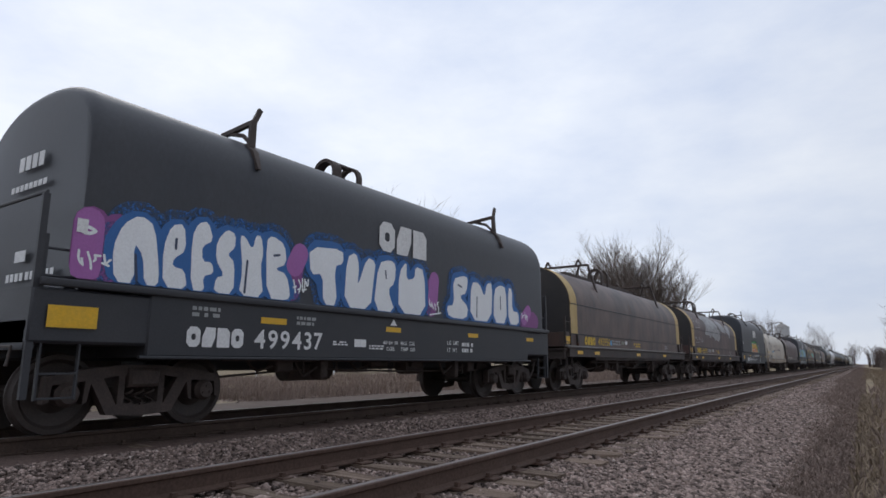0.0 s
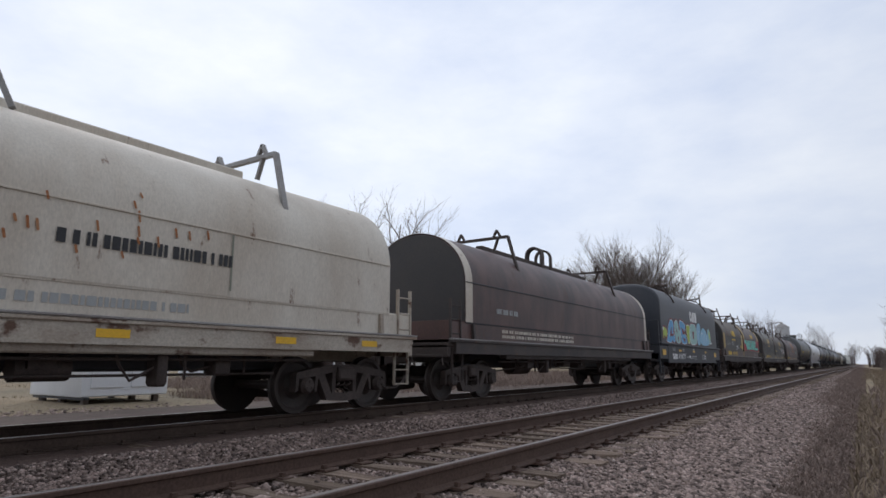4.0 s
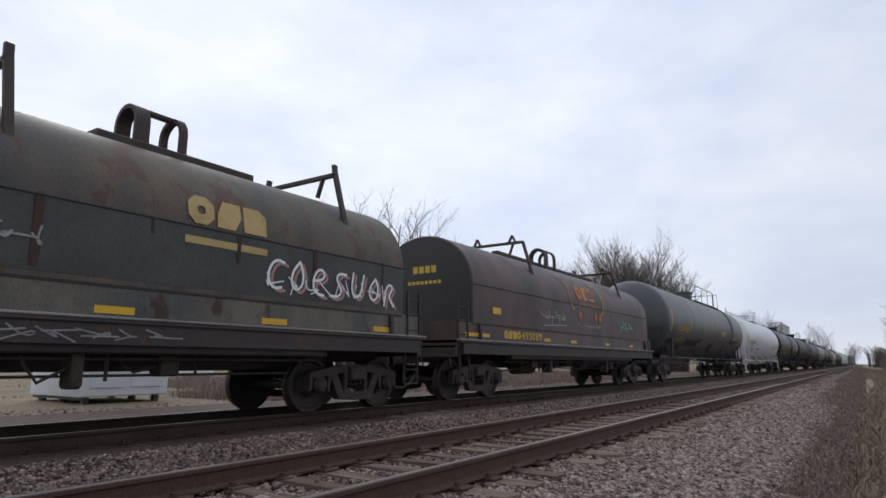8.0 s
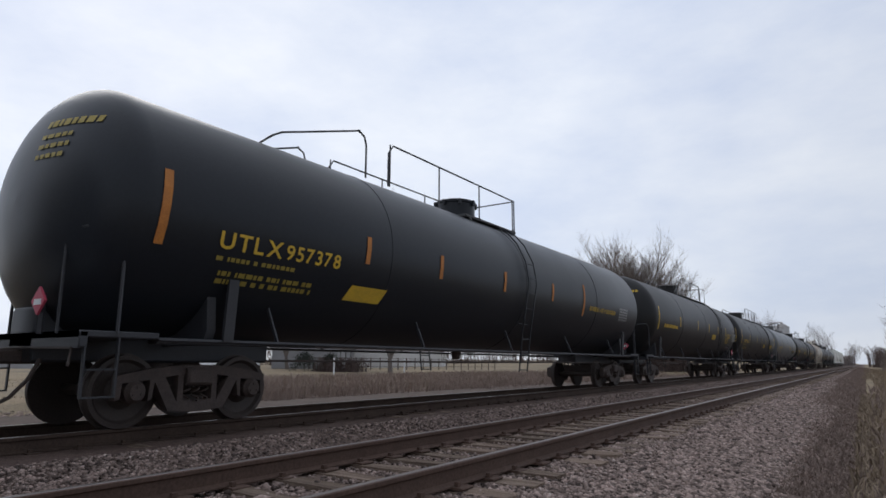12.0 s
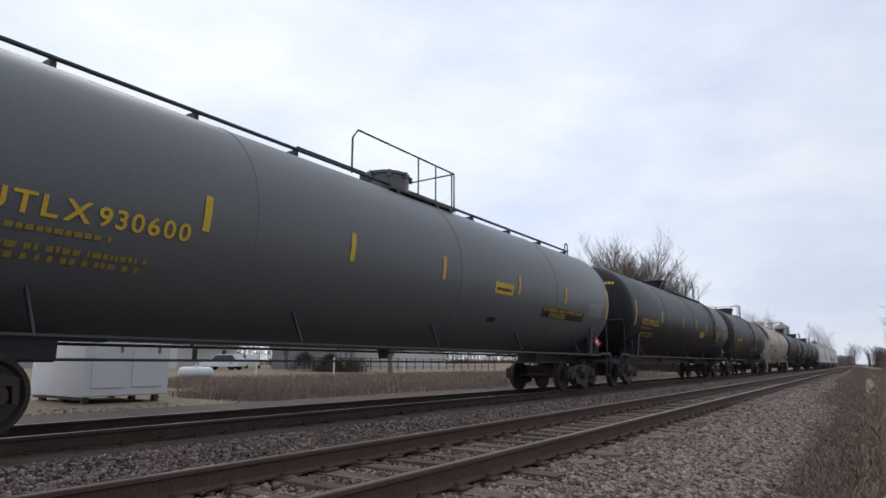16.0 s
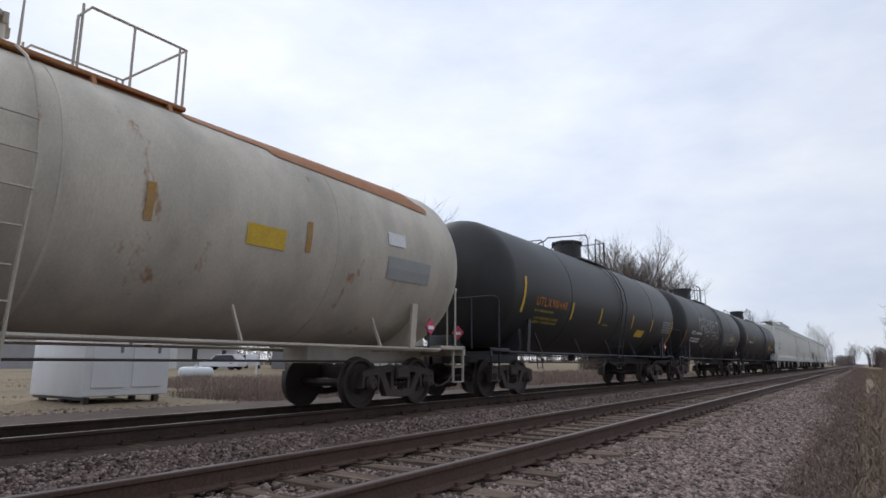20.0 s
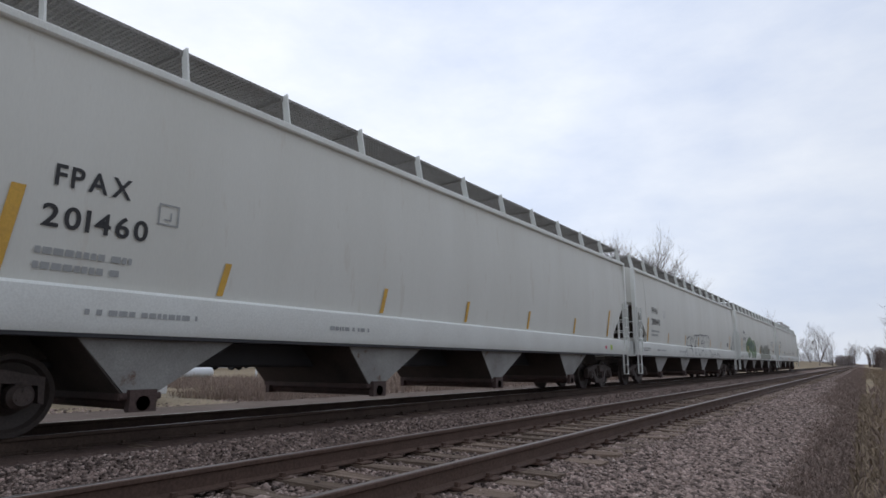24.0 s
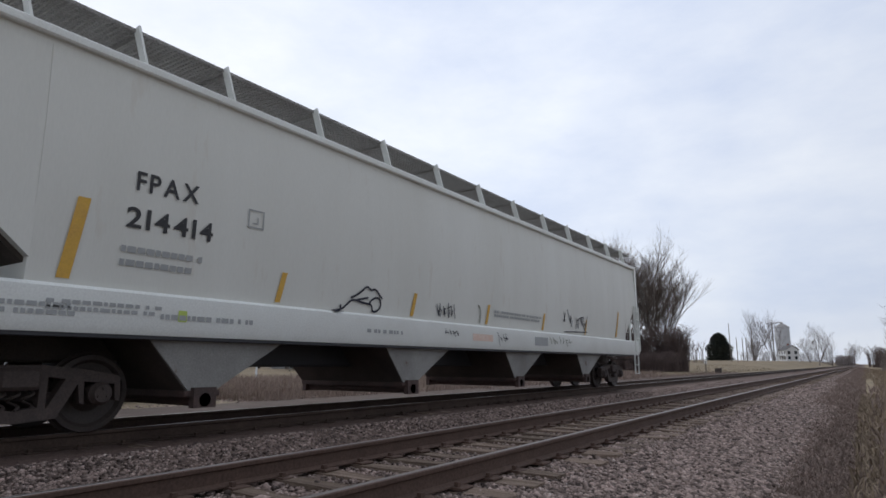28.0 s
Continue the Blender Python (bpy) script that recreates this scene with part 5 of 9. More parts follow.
class Decal:
    """Paint on one wagon; places along it are given on the train's own scale."""

    def __init__(self, car, kind):
        fn, more = skin(kind), 0.007 if kind in ("tank", "round", "tall", "hopper") else 0.0
        self.bowed = kind in ("hopper", "tank")
        self.car, self.u, self.at = car[0], car[1] + (0.15 if kind == "tank" else 0.0), lambda y, z, o: fn(y, z, o + more)

    def put(self, name, verts, faces, mat, lift, label):
        s = Shape()
        s.add([self.at(y - self.u, z, lift) for y, z in verts], faces)
        return part(name, s, mat, self.car, label, smooth=0)

    def patch(self, u0, u1, z0, z1, mat, name="patch", label="", lift=0.006, skew=0.0, n=1):
        m = max(1, int((z1 - z0) / 0.2))
        v = [(u + skew * k / m, z0 + (z1 - z0) * k / m) for k in range(m + 1) for u in (u0, u1)]
        return self.put(name, v, [(2 * k, 2 * k + 1, 2 * k + 3, 2 * k + 2) for k in range(m)], mat, lift, label)

    def text(self, s, u0, u1, z0, z1, mat, label="", gap=0.14, lift=0.008):
        w = [0.5 if c == " " else GLYPH[c][2] for c in s]
        k = (u1 - u0) / (sum(w) + gap * (len(s) - 1))
        v, f, x = [], [], 0.0
        for c, wc in zip(s, w):
            if c != " ":
                n = len(v)
                v += [(u0 + (x + px) * k, z0 + pz * (z1 - z0)) for px, pz in GLYPH[c][0]]
                f += [tuple(i + n for i in q) for q in GLYPH[c][1]]
            x += wc + gap
        return self.put("lettering", v, f, mat, lift, label)

    def bars(self, u0, u1, z0, z1, mat, rows=2, seed=0, name="small_print"):
        r = random.Random(seed + int(u0 * 100))
        v, f = [], []
        h = (z1 - z0) / (rows * 1.6)
        for k in range(rows):
            z, u = z1 - (k + 1) * (z1 - z0) / rows + 0.3 * h, u0
            while u < u1 - 0.03:
                e = min(u1, u + r.uniform(0.035, 0.11))
                n = len(v)
                v += [(u, z), (e, z), (e, z + h), (u, z + h)]
                f.append((n, n + 1, n + 2, n + 3))
                u = e + (0.075 if r.random() < 0.2 else 0.022)
        return tagged(self.put(name, v, f, mat, 0.008, ""), kind="stuff")

    def blocks(self, u0, u1, z0, z1, mat, n=3, name="emblem", label=""):
        """Plain bold shapes in place of an emblem: solid blocks with cut corners, some with a small window."""
        v, f = [], []
        w, h = (u1 - u0) / n, z1 - z0
        for k in range(n):
            a, b = u0 + k * w + 0.06 * w, u0 + (k + 1) * w - 0.06 * w
            c, m = 0.26 * (b - a), len(v)
            if k % 3 == 0:
                ring = [(a + c, z0), (b - c, z0), (b, z0 + c), (b, z1 - c), (b - c, z1), (a + c, z1), (a, z1 - c), (a, z0 + c)]
                v += ring + [((a + b) / 2 + (p[0] - (a + b) / 2) * 0.30, (z0 + z1) / 2 + (p[1] - (z0 + z1) / 2) * 0.30) for p in ring]
                f += [(m + i, m + (i + 1) % 8, m + 8 + (i + 1) % 8, m + 8 + i) for i in range(8)]
            elif k % 3 == 1:
                v += [(a, z0), (b - c, z0), (b, z0 + 0.5 * h), (b, z1), (a + c, z1), (a, z0 + 0.5 * h)]
                f.append(tuple(range(m, m + 6)))
            else:
                v += [(a, z0), (b, z0), (b, z1 - c), (b - c, z1), (a, z1)]
                f.append(tuple(range(m, m + 5)))
        return self.put(name, v, f, mat, 0.009, label)

    def shapes(self, polys, mat, name, lift, label="", lo=-9.0):
        """Flat filled outlines; lo cuts away what lies below a height."""
        def clip(ring, level, keep):
            cut = []
            for (a, za), (b, zb) in zip(ring, ring[1:] + ring[:1]):
                if (za - level) * keep >= 0:
                    cut.append((a, za))
                if (za - level) * (zb - level) < 0:
                    q = (level - za) / (zb - za)
                    cut.append((a + (b - a) * q, level))
            return cut

        v, f = [], []
        for ring in polys:
            at = {}
            cut = clip(ring, lo, 1)
            bands = [cut]
            if self.bowed and len(cut) > 2:
                z0, z1 = min(p[1] for p in cut), max(p[1] for p in cut)
                n = max(1, int((z1 - z0) / 0.12))
                bands = []
                for k in range(n):
                    low = clip(cut, z0 + (z1 - z0) * k / n, 1) if k else cut
                    bands.append(clip(low, z0 + (z1 - z0) * (k + 1) / n, -1) if k < n - 1 else low)
            for band in bands:
                ids = []
                for p in band:
                    key = (round(p[0], 4), round(p[1], 4))
                    if key not in at:
                        at[key] = len(v)
                        v.append(p)
                    if at[key] not in ids:
                        ids.append(at[key])
                if len(ids) > 2:
                    f.append(tuple(ids))
        return self.put(name, v, f, mat, lift, label)

    def strokes(self, lines, width, mat, name="spray_line", lift=0.01, label="", lo=-9.0, hi=9.0):
        """Ribbons with round ends along polylines; lo and hi cut them by height."""
        for number, line in enumerate(lines):
            v, f = [], []
            pts = [Vector(p) for p in line]
            fine = [pts[0]]
            for a, b in zip(pts, pts[1:]):
                m = max(1, int((b - a).length / 0.08))
                fine += [a + (b - a) * (k + 1) / m for k in range(m)]
            # round the corners off
            for _ in range(3):
                fine = [fine[0]] + [(fine[i - 1] + fine[i] * 2 + fine[i + 1]) / 4 for i in range(1, len(fine) - 1)] + [fine[-1]]
            step = 0.0016 / len(fine)
            for i, p in enumerate(fine):
                d = (fine[min(i + 1, len(fine) - 1)] - fine[max(i - 1, 0)])
                d = d.normalized() if d.length > 1e-6 else Vector((1, 0))
                s = Vector((-d.y, d.x)) * width / 2
                for t in (-1, -0.34, 0.34, 1):
                    q = p + s * t
                    v.append((q.x, min(hi, max(lo, q.y)), i * step))
            for i in range(len(fine) - 1):
                for t in range(3):
                    a = 4 * i + t
                    f.append((a + 1, a, a + 4, a + 5))
            for p, d, rise in ((fine[0], fine[0] - fine[1], 0.0), (fine[-1], fine[-1] - fine[-2], 0.0016)):
                m = len(v)
                base = math.atan2(d.y, d.x)
                v.append((p.x, min(hi, max(lo, p.y)), rise))
                for k in range(7):
                    a = base - math.pi / 2 + math.pi * k / 6
                    v.append((p.x + width / 2 * math.cos(a), min(hi, max(lo, p.y + width / 2 * math.sin(a))), rise))
                f += [(m, m + k + 1, m + k + 2) for k in range(6)]
            g = Shape()
            up = lift + 0.0004 * (number % 5)
            g.add([self.at(y - self.u, z, up + r) for y, z, r in v], f)
            ob = part(name, g, mat, self.car, label, smooth=0)
        return ob

    def stripe(self, u, z0, z1, mat, w=0.11, lean=0.03):
        return self.patch(u - w / 2, u + w / 2, z0, z1, mat, "reflective_stripe", lift=0.007, skew=lean)


# letter-like strokes of spray pieces, in a unit cell
STROKES = {
    "n": [[(.18, 0), (.16, .7), (.45, .95), (.8, .8), (.82, 0)]],
    "e": [[(.85, .08), (.3, .05), (.15, .5), (.35, .95), (.8, .88), (.8, .55), (.2, .5)]],
    "c": [[(.85, .85), (.45, .97), (.16, .6), (.22, .2), (.5, .03), (.88, .15)]],
    "s": [[(.85, .88), (.4, .97), (.18, .75), (.5, .52), (.82, .3), (.6, .04), (.12, .1)]],
    "h": [[(.2, 0), (.2, 1)], [(.8, 0), (.8, 1)], [(.2, .5), (.8, .5)]],
    "k": [[(.2, 0), (.2, 1)], [(.85, .95), (.25, .5), (.88, .03)]],
    "t": [[(.05, .92), (.95, .92)], [(.5, .9), (.5, 0)]],
    "u": [[(.18, 1), (.18, .25), (.5, .03), (.8, .25), (.82, 1)]],
    "r": [[(.2, 0), (.2, .95), (.75, .9), (.75, .55), (.25, .5), (.85, 0)]],
    "p": [[(.2, 0), (.2, .95), (.78, .88), (.78, .5), (.25, .45)]],
    "m": [[(.1, 0), (.15, .95), (.5, .45), (.85, .95), (.9, 0)]],
    "o": [[(.5, .97), (.15, .6), (.2, .2), (.5, .03), (.8, .2), (.85, .6), (.5, .97)]],
    "l": [[(.25, 1), (.25, .06), (.9, .06)]],
    "a": [[(.08, 0), (.4, .97), (.62, .97), (.92, 0)], [(.28, .38), (.75, .38)]],
    "v": [[(.05, 1), (.45, .05), (.9, 1)]],
    "w": [[(.05, 1), (.28, .05), (.5, .6), (.72, .05), (.95, 1)]],
    "z": [[(.1, .95), (.85, .95), (.15, .06), (.92, .06)]],
}


def piece_lines(kinds, u0, u1, bottom, top, lean=0.0):
    """Strokes for a row of letter-like shapes; bottom and top give the height at a place along the row."""
    lines = []
    w = (u1 - u0) / len(kinds)
    for i, k in enumerate(kinds):
        for line in STROKES[k]:
            pts = []
            for x, z in line:
                u = u0 + (i + 0.04 + 0.92 * x) * w
                b, t = bottom(u), top(u)
                pts.append((u + lean * z, b + z * (t - b)))
            lines.append(pts)
    return lines


def flat(value):
    return lambda u: value


def ramp_line(u0, z0, u1, z1):
    return lambda u: z0 + (z1 - z0) * (u - u0) / (u1 - u0)


def tag(d, u0, u1, z0, z1, mat, seed, width=0.03, n=6):
    """A quick angular scrawl: a few jagged strokes side by side, now and then a long slash."""
    r = random.Random(seed)
    step, h, lines = (u1 - u0) / n, z1 - z0, []
    for k in range(n):
        a = u0 + k * step
        pts = [(a + r.uniform(-0.1, 0.3) * step, z0 + h * r.uniform(0.6, 1.05))]
        for i in range(r.randint(2, 4)):
            pts.append((a + r.uniform(0.0, 1.15) * step, z0 + h * (r.uniform(-0.05, 0.4) if i % 2 == 0 else r.uniform(0.45, 1.0))))
        lines.append(pts)
        if r.random() < 0.5:
            q = z0 + h * r.uniform(0.3, 0.7)
            lines.append([(a + 0.1 * step, q), (a + step * r.uniform(0.6, 1.2), q + h * r.uniform(-0.1, 0.2))])
    if seed % 3 == 0:
        lines.append([(u0 + 0.1 * (u1 - u0), z0 - 0.04), (u1 + 0.05, z0 + 0.02)])
    d.strokes(lines, width * 0.62, mat, "spray_tag")


def coil_stencils(d, u0, big, ink, yellow=M_REFLECT, number=None):
    """The marks that the tall-hooded wagons share, set out from the hood's front corner."""
    d.patch(u0 - 0.22, u0 + 0.31, 1.19, 1.43, yellow, "reflector", "yellow reflector panel")
    d.blocks(u0 + 1.43, u0 + 2.34, 1.02, 1.28, ink, 4, "reporting_mark")
    d.text(number, u0 + 2.52, u0 + 3.86, 1.02, 1.29, ink)
    for a, b in ((2.62, 3.10), (5.46, 5.90), (8.30, 8.72), (11.15, 11.55))[:3 if number == "499717" else 4]:
        d.patch(u0 + a, u0 + b, 1.38, 1.47, yellow, "reflector")
    d.patch(u0 + 4.62, u0 + 4.92, 1.09, 1.22, ink, "data_plate", "white data plate")
    d.bars(u0 + 4.1, u0 + 4.5, 1.10, 1.18, ink, 2)
    d.bars(u0 + 5.0, u0 + 5.4, 1.05, 1.14, ink, 2)
    d.text("40", u0 + 5.38, u0 + 5.49, 1.15, 1.22, ink)
    d.patch(u0 + 5.505, u0 + 5.535, 1.18, 1.19, ink, "dash")
    d.text("84 IN", u0 + 5.55, u0 + 5.80, 1.15, 1.22, ink)
    d.text("COIL", u0 + 5.48, u0 + 5.72, 1.04, 1.11, ink)
    d.text("MAX COIL", u0 + 5.90, u0 + 6.34, 1.15, 1.22, ink)
    d.text("TEMP 250", u0 + 5.90, u0 + 6.34, 1.04, 1.11, ink)
    d.text("LO LMT", u0 + 7.47, u0 + 7.92, 1.20, 1.28, ink)
    d.text("LT WT", u0 + 7.47, u0 + 7.84, 1.05, 1.13, ink)
    if number != "499544":
        d.bars(u0 + 8.04, u0 + 8.49, 1.03, 1.28, ink, 2)
    d.bars(u0 + 1.5, u0 + 1.95, 1.40, 1.56, P_GREYB, 2)
    d.bars(u0 + 3.3, u0 + 3.7, 1.38, 1.54, P_GREYB, 2)
    d.put("triangle_mark", [(u0 + 5.58, 1.50), (u0 + 5.78, 1.50), (u0 + 5.68, 1.62)], [(0, 1, 2)], ink, 0.008, "")
    d.patch(u0 - 0.02, u0 + 0.10, 2.26, 2.42, ink, "data_plate")


def end_marks(car, y, ink, z=3.35, big=0.19):
    """Blocks and small bars on the end wall that faces forward."""
    s = Shape()
    tall = z > 3.2
    for k in range(4):
        x = -0.26 + k * 0.18
        s.box(x, x + 0.135, y - 0.008, y - 0.002, z - 0.10, z - 0.10 + big)
    for k in range(8):
        x = -0.41 + k * 0.125
        s.box(x, x + 0.09, y - 0.008, y - 0.002, z - 0.37, z - 0.29)
    if tall:
        for k in range(10):
            x = -0.24 + k * 0.126 + (0.03 if k > 3 else 0.0)
            s.box(x, x + 0.085, y - 0.008, y - 0.002, 1.80, 1.90)
        s.box(-0.06, 0.23, y - 0.008, y - 0.002, 2.04, 2.18)
    return part("end_marks", s, ink, car, smooth=0)


def decorate_coils():
    # A
    low, hi = Decal(CAR_A, 1.48), Decal(CAR_A, "tall")
    coil_stencils(low, 3.3, None, M_WHITE, number="499437")
    hi.blocks(8.5, 10.05, 2.86, 3.42, M_WHITE, 3, "emblem", "white emblem")
    end_marks(CAR_A[0], 3.3 - CAR_A[1], M_WHITE)
    hi.strokes([[(3.45, 1.9), (3.45, 2.38)], [(3.75, 1.9), (3.75, 2.35)], [(6.45, 1.95), (6.5, 2.3)], [(10.2, 1.95), (10.25, 2.35)], [(14.4, 1.9), (14.9, 1.95)], [(14.3, 1.9), (15.0, 1.9)]], 0.42, P_PURPLE, "graffiti_ground", 0.004, "sprayed purple ground", lo=1.74)
    words = [
        [[(3.7, 2.15), (3.8, 2.45), (4.0, 2.6), (4.2, 2.5), (4.3, 1.95), (4.3, 1.75), (4.12, 1.75), (4.08, 2.1), (3.95, 2.25), (4.0, 1.75), (3.75, 1.75)],
         [(4.33, 2.25), (4.42, 2.55), (4.6, 2.6), (4.65, 2.25), (4.48, 2.12), (4.48, 2.02), (4.65, 2.0), (4.7, 1.75), (4.36, 1.75)],
         [(4.72, 2.45), (4.8, 2.65), (4.95, 2.7), (5.05, 2.45), (4.88, 2.35), (4.9, 2.15), (5.05, 2.15), (5.08, 2.0), (4.92, 1.95), (4.96, 1.75), (4.75, 1.75)],
         [(5.1, 2.45), (5.25, 2.65), (5.4, 2.6), (5.4, 2.4), (5.28, 2.3), (5.41, 2.2), (5.42, 1.75), (5.1, 1.75), (5.12, 1.95), (5.25, 2.0), (5.1, 2.2)],
         [(5.47, 2.6), (5.56, 2.6), (5.7, 2.42), (5.75, 2.65), (5.85, 2.65), (5.9, 2.4), (5.86, 2.2), (5.94, 1.75), (5.5, 1.75), (5.55, 2.1)],
         [(5.94, 2.6), (6.05, 2.7), (6.3, 2.6), (6.35, 2.3), (6.12, 2.2), (6.36, 2.15), (6.45, 1.85), (6.4, 1.75), (6.0, 1.75)]],
        [[(6.8, 2.65), (7.58, 2.72), (7.6, 2.48), (7.38, 2.4), (7.48, 1.75), (7.15, 1.75), (7.12, 2.25), (6.85, 2.2)],
         [(7.68, 2.6), (7.9, 2.72), (8.0, 2.5), (7.96, 2.1), (8.2, 2.68), (8.44, 2.62), (8.4, 2.35), (8.32, 1.75), (7.64, 1.75)],
         [(8.52, 2.62), (8.85, 2.72), (9.03, 2.65), (9.0, 2.3), (8.8, 2.15), (9.02, 1.75), (8.4, 1.75)],
         [(9.12, 2.5), (9.36, 2.78), (9.36, 2.4), (9.62, 2.45), (9.64, 2.7), (9.95, 2.65), (10.0, 1.75), (9.12, 1.75)]],
        [[(11.0, 2.6), (11.4, 2.72), (11.62, 2.7), (11.55, 2.35), (11.25, 2.25), (11.62, 2.05), (11.55, 1.77), (10.85, 1.77), (10.75, 2.0), (11.05, 2.05)],
         [(11.75, 2.62), (12.1, 2.64), (12.35, 2.32), (12.45, 2.66), (12.72, 2.7), (12.65, 1.77), (11.7, 1.77)],
         [(12.8, 2.55), (13.1, 2.7), (13.4, 2.64), (13.42, 1.77), (12.75, 1.77)],
         [(13.5, 2.66), (13.72, 2.66), (13.7, 2.1), (14.05, 2.1), (14.05, 1.77), (13.5, 1.77)]]]
    for word in words:
        rings = [soften(r) for r in word]
        edges = [r + r[:1] for r in rings]
        hi.strokes(edges, 0.50, MIST_BLUE, "graffiti_haze", 0.0045, "thin blue spray haze", lo=1.74)
        hi.strokes(edges, 0.24, P_BLUE, "graffiti_halo", 0.0070, "sprayed blue halo", lo=1.74)
        for k, r in enumerate(rings):
            hi.shapes([r], P_WHITE, "graffiti_letters", 0.0115 + 0.0004 * (k % 2), "white swollen spray shape", lo=1.745)
    hi.strokes([[(3.98, 2.1), (4.02, 1.8)], [(4.50, 2.38), (4.50, 2.26)], [(5.62, 2.25), (5.6, 1.8)], [(6.1, 2.4), (6.2, 2.42)], [(8.72, 2.5), (8.74, 2.36)], [(11.2, 2.5), (11.35, 2.46)], [(12.0, 2.3), (11.98, 1.85)], [(13.1, 2.4), (13.1, 2.1)]], 0.035, P_SLIT, "graffiti_slit", 0.0145)
    hi.strokes([[(3.42, 1.86), (3.42, 2.40)], [(6.52, 2.3), (6.62, 2.5)], [(10.25, 2.1), (10.3, 2.5)], [(14.35, 1.95), (14.6, 2.15)]], 0.34, P_LILAC, "graffiti_ground", 0.0085, "sprayed lilac ground", lo=1.745)
    for k, u in enumerate((3.32, 6.5, 10.12, 14.2)):
        tag(hi, u, u + 0.36, 1.82, 2.12, P_WHITE, 10 + k, 0.045, 4)
    hi.strokes([[(3.40 + 0.09 * math.cos(q), 2.30 + 0.05 * math.sin(q)) for q in [i * math.pi / 5 for i in range(11)]]], 0.04, P_WHITE, "spray_tag", 0.0125)
    # D
    low, hi = Decal(CAR_D, 1.48), Decal(CAR_D, "tall")
    coil_stencils(low, 49.45, None, M_WHITE, number="499544")
    hi.blocks(54.45, 56.0, 2.86, 3.42, M_WHITE, 3, "emblem", "white emblem")
    end_marks(CAR_D[0], 49.35 - CAR_D[1], M_WHITE)
    blocks = [[(53.68, 1.74), (54.33, 1.74), (54.26, 2.40), (53.72, 2.38)],
              [(54.42, 1.74), (55.18, 1.74), (55.16, 2.40), (54.64, 2.39), (54.62, 2.24), (54.37, 2.26)],
              [(55.26, 1.74), (56.66, 1.74), (56.78, 1.90), (56.36, 1.80), (56.46, 2.09), (56.2, 2.02), (56.27, 2.29), (55.98, 2.17), (56.0, 2.40), (55.26, 2.39)]]
    hi.strokes([[(53.6, 2.5), (54.3, 2.53), (56.15, 2.56), (56.5, 2.28), (57.1, 1.88)]], 0.22, MIST_GREEN, "graffiti_haze", 0.0032, "thin green spray haze")
    hi.shapes([[(53.5, 1.74), (57.28, 1.74), (57.1, 1.88), (56.5, 2.28), (56.15, 2.56), (54.3, 2.53), (53.55, 2.50)]], P_GREEN, "graffiti_halo", 0.004, "green spray halo")
    edges = [ring + ring[:1] for ring in blocks]
    hi.strokes(edges, 0.17, P_INK, "graffiti_shadow", 0.006, lo=1.735)
    hi.shapes(blocks, P_ORANGE, "graffiti_letters", 0.009, "orange angular spray blocks")
    hi.shapes(blocks, P_AMBER, "graffiti_blend", 0.010, "amber band across the spray blocks", lo=1.99)
    hi.shapes(blocks, P_YEL, "graffiti_highlights", 0.011, "yellow upper part of the spray blocks", lo=2.10)
    hi.strokes(edges, 0.028, P_WHITE, "graffiti_outline", 0.013, lo=1.74)
    hi.strokes([[(54.40, 2.0), (54.92, 2.06), (54.88, 2.24)], [(54.75, 1.76), (54.78, 1.88), (55.2, 1.88), (55.36, 2.0), (55.3, 1.85), (55.5, 1.9), (55.7, 1.98)], [(55.40, 1.76), (55.62, 1.94), (55.95, 1.92)], [(55.72, 2.30), (55.7, 2.10), (56.05, 2.06)]], 0.06, P_INK, "graffiti_linework", 0.014, lo=1.75)
    hi.strokes([[(54.42, 1.97), (54.9, 2.02)], [(54.8, 1.91), (55.2, 1.91)], [(55.75, 2.06), (56.15, 2.02)]], 0.022, P_WHITE, "graffiti_outline", 0.016)
    tag(hi, 53.15, 53.62, 1.82, 2.05, P_WHITE, 3, 0.035, 3)
    tag(hi, 53.2, 53.6, 2.08, 2.3, P_WHITE, 13, 0.035, 3)
    tag(hi, 56.75, 57.2, 2.14, 2.36, P_WHITE, 4, 0.05, 4)
    tag(hi, 56.95, 57.45, 1.93, 2.13, P_WHITE, 7, 0.05, 4)
    tag(low, 53.5, 54.1, 1.16, 1.5, P_WHITE, 5, 0.025, 4)
    tag(low, 54.39, 54.85, 1.38, 1.52, P_WHITE, 15, 0.025, 5)
    low.text("PEDAL TO THE METAL", 55.27, 57.02, 1.38, 1.53, P_WHITE)
    low.text("229000", 57.46, 57.91, 1.20, 1.28, M_WHITE)
    low.text("57000", 57.50, 57.90, 1.05, 1.13, M_WHITE)
    # H
    low, hi = Decal(CAR_H, 1.48), Decal(CAR_H, "tall")
    coil_stencils(low, 95.95, None, M_WHITE, number="499717")
    hi.blocks(101.2, 102.8, 2.92, 3.44, M_WHITE, 3, "emblem", "white emblem")
    end_marks(CAR_H[0], 95.9 - CAR_H[1], M_WHITE)
